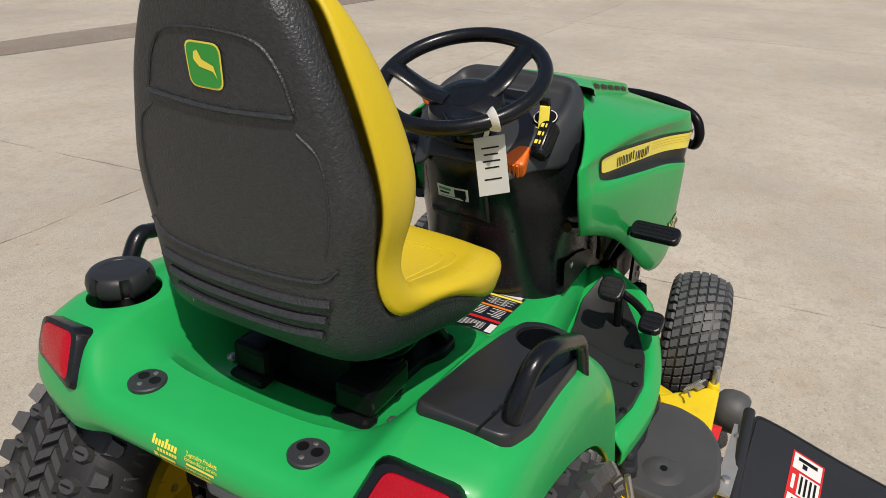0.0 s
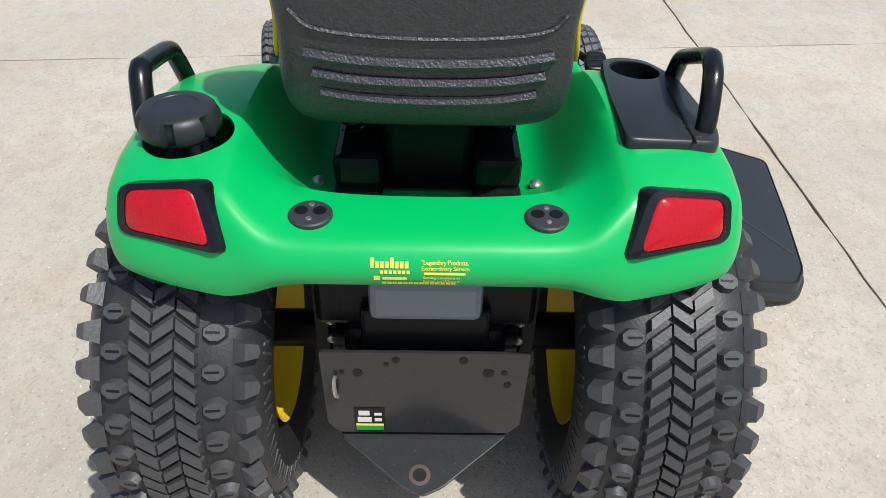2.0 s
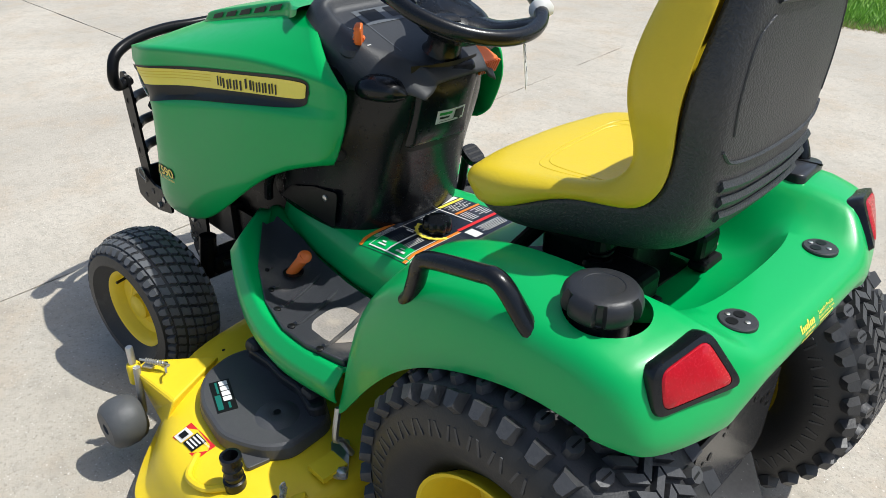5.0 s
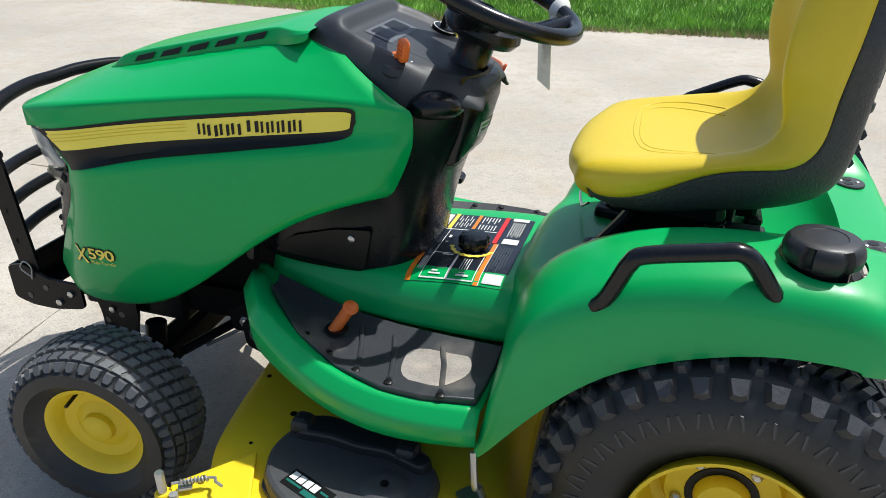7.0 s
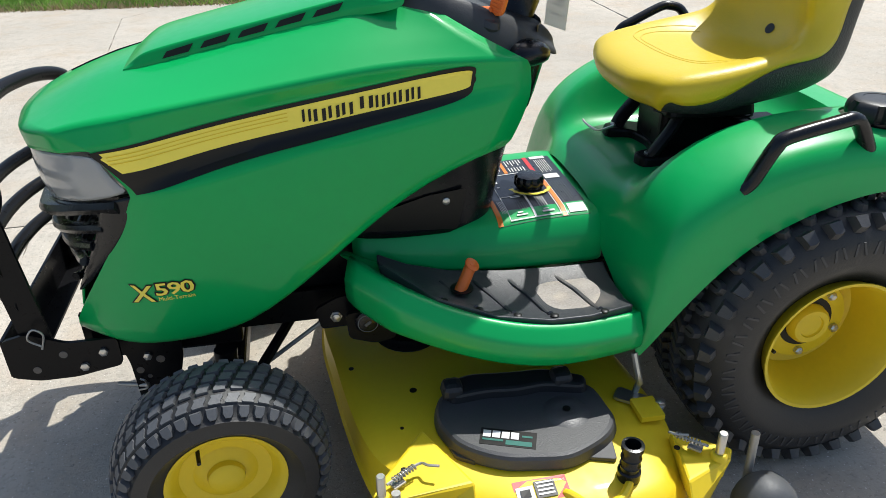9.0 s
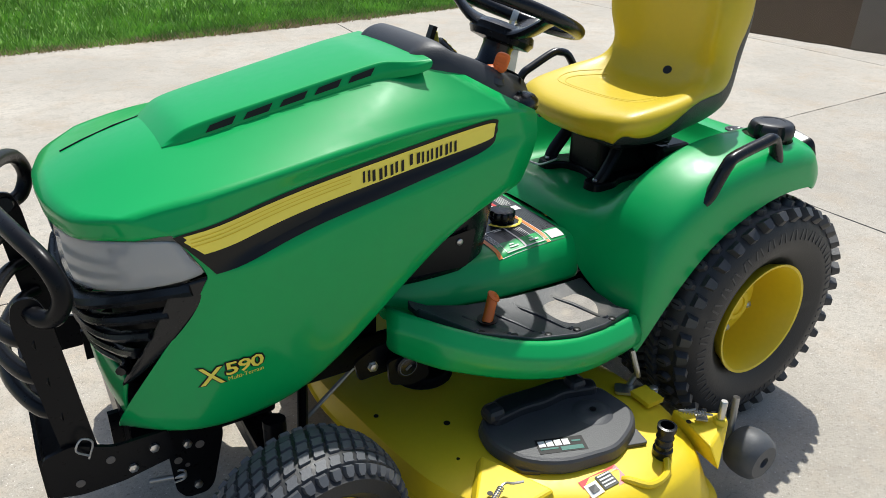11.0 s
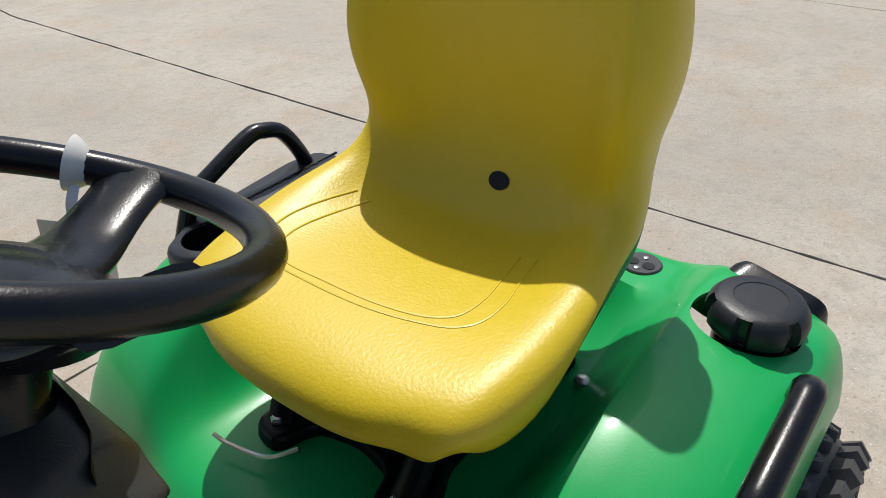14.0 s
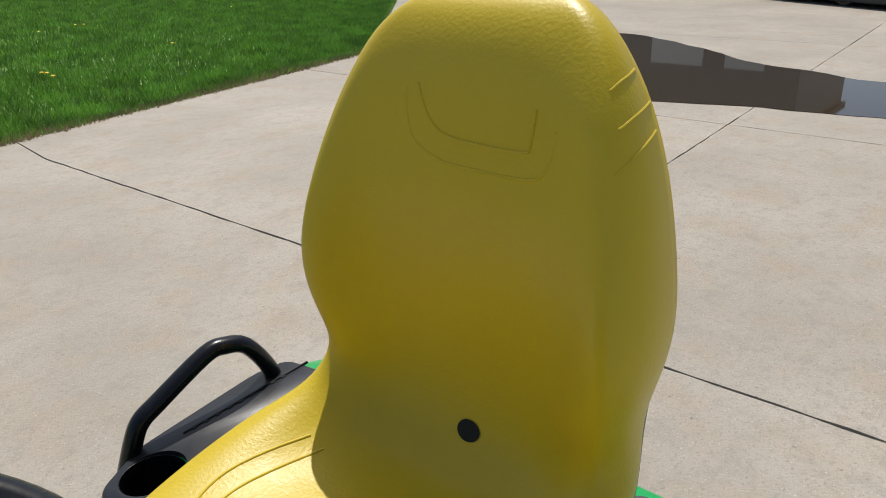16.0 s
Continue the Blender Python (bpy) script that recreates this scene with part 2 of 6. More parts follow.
def tube(pts, radius, segs=10, closed=False, flat=1.0):
    bm = bmesh.new()
    add_tube(bm, pts, radius, segs, closed, flat)
    return bm


def round_outline(pts, r=0.02, steps=4):
    """A polygon with rounded corners."""
    out = []
    n = len(pts)
    for i in range(n):
        p, a, b = (Vector((*pts[k % n], 0)) for k in (i, i - 1, i + 1))
        da, db = a - p, b - p
        k = min(r, da.length * 0.45, db.length * 0.45)
        s, e = p + da.normalized() * k, p + db.normalized() * k
        for j in range(steps + 1):
            t = j / steps
            q = s * (1 - t) ** 2 + p * (2 * t * (1 - t)) + e * t * t
            out.append((q.x, q.y))
    return out


def thing(name, label, category, m=None, kind="", group=""):
    ob = tagged(new(name), label, category, group, kind)
    ob.matrix_world = m or Matrix()
    return ob


def evaluated(ob):
    bpy.context.view_layer.update()
    return ob.evaluated_get(bpy.context.evaluated_depsgraph_get())


def onto(ob, pts, way, lift=0.0015):
    """Drops points along a way on to a surface, and lifts them a little off it."""
    ev = evaluated(ob)
    inv = ob.matrix_world.inverted()
    way = Vector(way).normalized()
    res = []
    for p in pts:
        hit, loc, nor, _ = ev.ray_cast(inv @ Vector(p), inv.to_3x3() @ way)
        q = ob.matrix_world @ loc if hit else None
        res.append(q - way * lift if hit else None)
    good = [(p, q) for p, q in zip(pts, res) if q is not None]
    for i, q in enumerate(res):
        if q is None and good:
            near = min(good, key=lambda g: (Vector(g[0]) - Vector(pts[i])).length)
            res[i] = Vector(pts[i]) + way * (near[1] - Vector(near[0])).dot(way)
    return res


def sticker(name, ob, corners, way, mat, parent, label="", nu=10, nv=3, lift=0.0015):
    """A thin print between four corners, laid on a curved surface."""
    a, b, c, d = (Vector(p) for p in corners)
    pts = []
    for j in range(nv + 1):
        for i in range(nu + 1):
            u, v = i / nu, j / nv
            pts.append((a * (1 - u) + b * u) * (1 - v) + (d * (1 - u) + c * u) * v)
    q = onto(ob, pts, way, lift)
    bm = bmesh.new()
    vs = [bm.verts.new(p) for p in q]
    w = nu + 1
    for j in range(nv):
        for i in range(nu):
            bm.faces.new((vs[j * w + i], vs[j * w + i + 1], vs[(j + 1) * w + i + 1], vs[(j + 1) * w + i]))
    return part(name, bm, mat, parent, label)


def text_mesh(words, size, m, space=1.0, bold=0.0):
    """The outline of words as a flat mesh, laid at the pose m."""
    cu = bpy.data.curves.new("words", "FONT")
    cu.body, cu.size, cu.resolution_u, cu.space_character = words, size, 2, space
    cu.offset = bold * size
    tmp = bpy.data.objects.new("words", cu)
    scene.collection.objects.link(tmp)
    me = bpy.data.meshes.new_from_object(evaluated(tmp))
    bm = bmesh.new()
    bm.from_mesh(me)
    bmesh.ops.transform(bm, matrix=m, verts=bm.verts)
    bpy.data.objects.remove(tmp)
    return bm


def frame_at(origin, right, up):
    """A pose whose x runs along right and whose y along up."""
    r = Vector(right).normalized()
    u = Vector(up)
    u = (u - r * u.dot(r)).normalized()
    w = r.cross(u)
    return Matrix(((r.x, u.x, w.x, origin[0]), (r.y, u.y, w.y, origin[1]), (r.z, u.z, w.z, origin[2]), (0, 0, 0, 1)))


def lettering(name, words, size, origin, right, up, ob, way, mat, parent, label="", lift=0.002, space=1.0, bold=0.0, wide=1.0):
    bm = text_mesh(words, size, frame_at(origin, right, up) @ Matrix.Diagonal((wide, 1, 1, 1)), space, bold)
    pts = onto(ob, [v.co.copy() for v in bm.verts], way, lift)
    for v, p in zip(bm.verts, pts):
        v.co = p
    return part(name, bm, mat, parent, label, smooth=False)


def mirrored(ob):
    """A twin of a part across y = 0, under the same parent."""
    me = ob.data.copy()
    for v in me.vertices:
        v.co.y = -v.co.y
    me.flip_normals()
    twin = new(ob.name, me)
    for s in ob.modifiers:
        t = twin.modifiers.new(s.name, s.type)
        if s.type == "SUBSURF":
            t.levels = t.render_levels = s.levels
        elif s.type == "SOLIDIFY":
            t.thickness, t.offset = s.thickness, s.offset
        elif s.type == "BEVEL":
            t.width, t.segments, t.limit_method, t.angle_limit = s.width, s.segments, s.limit_method, s.angle_limit
    twin.parent = ob.parent
    if "label" in ob:
        twin["label"] = ob["label"]
    return twin


SIDE = pose(0, 0, 0, -90, 0, 0)  # the turning axis lies along y


def carve(ob, cutter_bm):
    """Bakes a part's rounding and cuts a hole through it."""
    me = bpy.data.meshes.new("cut")
    bmesh.ops.recalc_face_normals(cutter_bm, faces=cutter_bm.faces)
    cutter_bm.to_mesh(me)
    cutter_bm.free()
    tool = new("cut", me)
    b = ob.modifiers.new("cut", "BOOLEAN")
    b.operation, b.object, b.solver = "DIFFERENCE", tool, "EXACT"
    baked = bpy.data.meshes.new_from_object(evaluated(ob))
    ob.modifiers.clear()
    ob.data = baked
    bpy.data.objects.remove(tool)
    for p in baked.polygons:
        p.use_smooth = True
    baked.set_sharp_from_angle(angle=radians(40))


# ---- the ground ----
def concrete(name, base=(0.485, 0.44, 0.368)):
    m = bpy.data.materials.new(name)
    m.use_nodes = True
    n, l = m.node_tree.nodes, m.node_tree.links
    b = n["Principled BSDF"]
    geo = n.new("ShaderNodeNewGeometry")
    info = n.new("ShaderNodeObjectInfo")

    def nz(scale, detail, rough=0.55):
        t = n.new("ShaderNodeTexNoise")
        t.inputs["Scale"].default_value, t.inputs["Detail"].default_value, t.inputs["Roughness"].default_value = scale, detail, rough
        l.new(geo.outputs["Position"], t.inputs["Vector"])
        return t

    def mixc(fac, a, bcol):
        x = n.new("ShaderNodeMix")
        x.data_type = "RGBA"
        l.new(fac, x.inputs["Factor"])
        for key, c in (("A", a), ("B", bcol)):
            if isinstance(c, tuple):
                x.inputs[key].default_value = (*c, 1)
            else:
                l.new(c, x.inputs[key])
        return x.outputs["Result"]

    def span(src, lo, hi, to=1.0):
        r = n.new("ShaderNodeMapRange")
        r.inputs["From Min"].default_value, r.inputs["From Max"].default_value, r.inputs["To Max"].default_value = lo, hi, to
        l.new(src, r.inputs[0])
        return r.outputs[0]

    k = lambda f: tuple(c * f for c in base)
    col = mixc(span(nz(0.7, 5).outputs[0], 0.3, 0.7), k(0.79), k(1.1))
    col = mixc(span(nz(3.2, 6, 0.65).outputs[0], 0.48, 0.72, 0.75), col, (base[0] * 0.90, base[1] * 0.79, base[2] * 0.68))
    col = mixc(span(nz(9.0, 7, 0.7).outputs[0], 0.5, 0.7, 0.6), col, k(0.68))
    col = mixc(span(nz(30.0, 6, 0.8).outputs[0], 0.5, 0.64, 0.7), col, k(0.72))
    col = mixc(span(nz(95.0, 3).outputs[0], 0.57, 0.68, 0.65), col, k(0.58))
    col = mixc(span(nz(46.0, 3).outputs[0], 0.68, 0.73, 0.8), col, k(0.42))
    col = mixc(span(nz(140.0, 2).outputs[0], 0.66, 0.72, 0.85), col, (0.8, 0.77, 0.71))
    tone = n.new("ShaderNodeMapRange")
    tone.inputs["To Min"].default_value, tone.inputs["To Max"].default_value = 0.94, 1.05
    l.new(info.outputs["Random"], tone.inputs[0])
    hsv = n.new("ShaderNodeHueSaturation")
    l.new(tone.outputs[0], hsv.inputs["Value"])
    l.new(col, hsv.inputs["Color"])
    l.new(hsv.outputs[0], b.inputs["Base Color"])
    b.inputs["Roughness"].default_value = 0.85
    b.inputs["Specular IOR Level"].default_value = 0.3
    bp = n.new("ShaderNodeBump")
    bp.inputs["Strength"].default_value, bp.inputs["Distance"].default_value = 0.75, 0.005
    l.new(nz(120.0, 5, 0.7).outputs[0], bp.inputs["Height"])
    l.new(bp.outputs[0], b.inputs["Normal"])
    return m


CONCRETE = concrete("worn_concrete")
JOINT = material("joint_filler", (0.15, 0.13, 0.11), 0.9, vary=0.3, scale=12)
LAWN_SOIL = material("lawn_base", (0.14, 0.26, 0.05), 0.95, vary=0.3, scale=3, bump=0.5, bump_scale=50)

ground = tagged(new("ground"), "flat ground of lawn and soil round the yard", "ground", kind="structure")
part("soil", box((900, 900, 0.2), pose(0, 0, -0.16)), LAWN_SOIL, ground, smooth=False)
pavement = tagged(new("pavement"), "pale worn concrete yard in large slabs", "pavement", kind="structure")
XJ = [-34.0, -26.0, -18.0, -9.9, -5.1, -1.6, 2.07, 8.2, 14.0, 22.0]
YJ = [-5.1, -1.2, 2.3, 5.75, 11.9, 17.3]
LAWN_EDGE = [(-60, -56), (-12.8, -12.5), (-9.74, -9.8), (-7.7, -7.6), (-6.6, -6.95), (-5.9, -6.75), (-4.8, -6.5), (-3.9, -6.3), (-3.1, -6.12), (-2.5, -6.0), (-2.0, -5.9), (-1.5, -5.8), (-.5, -5.62), (.5, -5.5), (1.3, -5.4), (3.3, -5.5), (7.0, -5.7), (22.0, -6.1)]


def lawn_edge(x):
    """The lawn's uneven edge along the slabs."""
    if x <= LAWN_EDGE[0][0]:
        return -56.0
    for (a, ya), (b, yb) in zip(LAWN_EDGE, LAWN_EDGE[1:]):
        if x <= b:
            return ya + (yb - ya) * (x - a) / (b - a)
    return -6.0


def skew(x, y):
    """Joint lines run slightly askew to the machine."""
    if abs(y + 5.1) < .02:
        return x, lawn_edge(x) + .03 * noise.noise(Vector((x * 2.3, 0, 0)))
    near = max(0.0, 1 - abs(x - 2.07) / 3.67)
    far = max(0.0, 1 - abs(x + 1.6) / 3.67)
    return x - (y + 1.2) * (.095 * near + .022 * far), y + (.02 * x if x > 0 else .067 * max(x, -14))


joint_bm = bmesh.new()
add_prism(joint_bm, [(-34, -33), (-12.8, -12.2), (-7.7, -7.4), (-5.9, -6.6), (-3.9, -6.1), (-1.5, -5.6), (1.3, -5.2), (22, -5.8), (22, 7.5), (-34, 7.5)], -0.03, -0.008)
part("joint_bed", joint_bm, JOINT, pavement, "dark joint filler between slabs", smooth=False)


def slab(x0, x1, y0, y1):
    g = 0.0046
    fine = .0026  # narrower gaps along two joints, a wider one behind the machine
    bm = bmesh.new()
    out = []
    rnd = random.Random(int(x0 * 31 + y0 * 7))
    lo, hi = (y + k * (fine if abs(y - 2.3) < .01 else g) for y, k in ((y0, 1), (y1, -1)))
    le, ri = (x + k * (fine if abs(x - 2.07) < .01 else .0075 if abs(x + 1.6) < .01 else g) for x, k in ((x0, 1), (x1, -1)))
    ring = [(le, lo), (ri, lo), (ri, hi), (le, hi)]
    for i in range(4):
        a, b = ring[i], ring[(i + 1) % 4]
        for k in range(36):
            t = k / 36
            j = rnd.uniform(-0.004, 0.004)
            p = (a[0] + (b[0] - a[0]) * t + j, a[1] + (b[1] - a[1]) * t + j)
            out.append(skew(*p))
    add_prism(bm, out, -0.1, 0.0)
    return part("slab", bm, CONCRETE, pavement, smooth=False)


# ---- the tractor ----
tractor = thing("lawn_tractor", "green and yellow garden tractor with mower deck parked on concrete", "lawn tractor")


def P(name, bm, mat, label="", **k):
    return part(name, bm, mat, tractor, label, **k)


# rear fender body, one moulded green shell
def fender_shell():
    ys = [0.0, 0.14, 0.19, 0.222, 0.262, 0.348, 0.416, 0.438, 0.441]
    cols = [
        [(-.250, .652), (-.262, .67), (-.258, .695), (-.238, .714), (-.145, .720), (-.125, .66), (.0, .618), (.2, .612), (.33, .607), (.395, .598), (.425, .56)],
        [(-.250, .652), (-.262, .67), (-.258, .695), (-.238, .714), (-.14, .720), (-.115, .66), (.0, .618), (.2, .612), (.33, .607), (.395, .598), (.425, .56)],
        [(-.250, .651), (-.262, .67), (-.258, .695), (-.238, .716), (-.12, .722), (-.06, .685), (.02, .632), (.2, .622), (.33, .612), (.40, .59), (.425, .52)],
        [(-.250, .634), (-.261, .662), (-.255, .70), (-.232, .73), (-.125, .738), (-.06, .725), (.02, .705), (.2, .69), (.325, .645), (.395, .59), (.42, .46)],
        [(-.250, .628), (-.255, .656), (-.238, .71), (-.198, .762), (-.13, .772), (-.06, .775), (.06, .775), (.2, .755), (.325, .69), (.39, .60), (.415, .44)],
        [(-.232, .632), (-.238, .656), (-.217, .71), (-.182, .758), (-.12, .772), (-.05, .776), (.06, .775), (.19, .75), (.315, .69), (.385, .60), (.415, .40)],
        [(-.205, .640), (-.210, .66), (-.196, .705), (-.165, .742), (-.11, .757), (-.04, .76), (.06, .757), (.19, .732), (.305, .668), (.38, .578), (.415, .37)],
        [(-.15, .648), (-.158, .665), (-.148, .69), (-.125, .708), (-.085, .717), (-.03, .718), (.06, .712), (.19, .686), (.295, .62), (.37, .53), (.418, .35)],
        [(-.14, .652), (-.142, .655), (-.132, .658), (-.11, .66), (-.07, .66), (-.02, .658), (.07, .636), (.19, .585), (.275, .508), (.345, .423), (.42, .315)],
    ]
    rows = [[(cols[c][v][0], ys[c], cols[c][v][1]) for c in range(9)] for v in range(11)]
    return grid(rows, mirror=True, sharp_cols={4: .45, 6: .25, 8: 1}, sharp_rows={0: 1, 3: .35, 4: .6})


fender = P("fender", fender_shell(), GREEN, "glossy green moulded rear fender", subsurf=2, thick=0.006)

# tail lights
def tail_light(side):
    ti, to, bo, bi = Vector((-.186, .272, .768)), Vector((-.170, .386, .752)), Vector((-.190, .394, .688)), Vector((-.238, .244, .69))
    out = Vector((-.82, .38, .42)).normalized()

    def ring(k, lift, spread=1.0):
        c = (ti + to + bo + bi) / 4
        q = []
        pts = [ti, to, bo, bi]
        for i in range(4):
            p, a, b_ = pts[i], pts[i - 1], pts[(i + 1) % 4]
            r = .02
            s_, e_ = p + (a - p).normalized() * r, p + (b_ - p).normalized() * r
            for j in range(5):
                t = j / 4
                v = s_ * (1 - t) ** 2 + p * (2 * t * (1 - t)) + e_ * t * t
                v = c + (v - c) * k + out * lift
                q.append(Vector((v.x, v.y * side, v.z)))
        return q

    def loft(rings, cap):
        bm = bmesh.new()
        vs = [[bm.verts.new(p) for p in r] for r in rings]
        n = len(vs[0])
        for a, b_ in zip(vs, vs[1:]):
            for i in range(n):
                bm.faces.new((a[i], a[(i + 1) % n], b_[(i + 1) % n], b_[i]))
        if cap:
            bm.faces.new(vs[-1])
        return bm

    housing = P("tail_light", loft([ring(1.03, -.02), ring(1.02, .010), ring(.97, .019), ring(.79, .021), ring(.77, .012)], True), BLACK, "red tail light in black housing")
    part("lens", loft([ring(.78, .012), ring(.775, .0205), ring(.73, .023), ring(.4, .0245)], True), RED, housing, "red ribbed plastic lens")


tail_light(1)
tail_light(-1)

# round cargo mount plates
for s in (1, -1):
    c = Vector((-.19, .151 if s > 0 else -.157, .722))
    z = onto(fender, [(c.x, c.y, 1.0)], (0, 0, -1), 0)[0].z
    mount = P("cargo_mount", lathe([(.029, -.004), (.029, .003), (.027, .005), (.001, .005)], 28, pose(c.x, c.y, z)), DASH_BLACK, "round black cargo mount plate")
    for k, (dx, dy, r) in enumerate(((.004, -.012, .0085), (.004, .012, .0085))):
        part("socket", lathe([(r, .0), (r * 1.05, .0009), (r * .3, .0007)], 16, pose(c.x + dx, c.y + dy, z + .005)), DECAL_BLACK, mount, "dark socket hole")
    for dx in (-.014, .017):
        part("screw", lathe([(.0042, 0), (.0042, .0012), (.003, .0018), (.0005, .0018)], 10, pose(c.x + dx, c.y, z + .005)), STEEL, mount)

# grab handles
def grab_handle(s):
    y = .405 * s
    if s > 0:
        path = [(.238, .412, .675), (.222, .416, .694), (.205, .42, .735), (.193, .424, .764), (.172, .424, .781), (.07, .424, .803), (.048, .423, .806), (.028, .42, .794), (-.004, .413, .75), (-.014, .408, .735)]
    else:
        path = [(.185, y, .715), (.16, y, .775), (.145, y, .797), (.12, y, .81), (.04, y - .0, .847), (.01, y + .005, .85), (-.02, y + .01, .838), (-.05, y + .015, .79), (-.06, y + .02, .745)]
    return P("grab_handle", tube(smooth_path(path, 4), .0165 if s > 0 else .0145, 12, False, .85), BLACK, "black plastic grab handle")


grab_handle(1)
grab_handle(-1)

# fuel filler with cap in a recess
cx, cy = -.072, .338
carve(fender, lathe([(.062, .60), (.062, .9)], 40, pose(cx - .004, cy - .01, 0)))
filler = P("filler_neck", lathe([(.043, .58), (.043, .785), (.038, .787), (.02, .787)], 32, pose(cx, cy, 0)), BLACK, "black fuel filler neck")


def cap_mesh():
    bm = bmesh.new()
    prof = [(.044, .768), (.051, .770), (.0555, .776), (.0565, .788), (.054, .798), (.0485, .805), (.043, .8075), (.0295, .8085), (.0285, .8075), (.001, .808)]
    segs = 72
    rings = []
    for i, (r, h) in enumerate(prof):
        ring = []
        for k in range(segs):
            a = 2 * math.pi * k / segs
            g = math.cos(6 * a)
            dip = .0085 * min(1, max(0, (g - .5) * 6)) if 1 <= i <= 4 else 0
            ring.append(bm.verts.new((cx + (r - dip) * math.cos(a), cy + (r - dip) * math.sin(a), h + .003)))
        rings.append(ring)
    for a, b in zip(rings, rings[1:]):
        for k in range(segs):
            bm.faces.new((a[k], a[(k + 1) % segs], b[(k + 1) % segs], b[k]))
    bm.faces.new(rings[-1])
    return bm


P("fuel_cap", cap_mesh(), CHUTE, "black screw-on fuel cap with grips")

# cup holder panel on the other fender
lid_out = round_outline([(-.104, -.266), (.05, -.272), (.14, -.28), (.215, -.292), (.236, -.325), (.232, -.37), (.16, -.408), (-.04, -.414), (-.092, -.40)], .018)


def lid_z(x, y):
    return .791 + .07 * (y + .27) - .085 * (x + .11)


bm = bmesh.new()
rings = []
for k, h in ((1.0, -.05), (1.0, -.008), (.985, -.002), (.965, 0)):
    ring = [(.06 + (x - .06) * k, -.335 + (y + .335) * k) for x, y in lid_out]
    rings.append([bm.verts.new((x, y, lid_z(x, y) + h)) for x, y in ring])
for a, b in zip(rings, rings[1:]):
    for i in range(len(a)):
        bm.faces.new((a[i], a[(i + 1) % len(a)], b[(i + 1) % len(a)], b[i]))
bm.faces.new(rings[-1])
bm.faces.new(rings[0][::-1])
panel = P("storage_lid", bm, LID, "black storage lid with cup holder", smooth=False)
carve(panel, lathe([(.042, .70), (.042, .9)], 32, pose(.172, -.34, 0)))
carve(fender, lathe([(.041, .60), (.041, .9)], 32, pose(.172, -.34, 0)))
part("cup_holder", lathe([(.0425, .758), (.041, .757), (.036, .68), (.001, .68)], 28, pose(.172, -.34, 0), cap=False), BLACK, panel, "deep black cup recess", thick=.002)
hinge_y = lambda x: -.361 - .078 * (x + .11)
part("hinge_line", tube([(x, hinge_y(x), lid_z(x, hinge_y(x))) for x in (-.1, -.03, .04, .105)], .0022, 6), DECAL_BLACK, panel)
for k in range(9):
    x = -.055 + .018 * k
    part("hinge_pin", box((.008, .006, .003), pose(x, hinge_y(x) + .001, lid_z(x, hinge_y(x)))), DECAL_BLACK, panel, smooth=False)

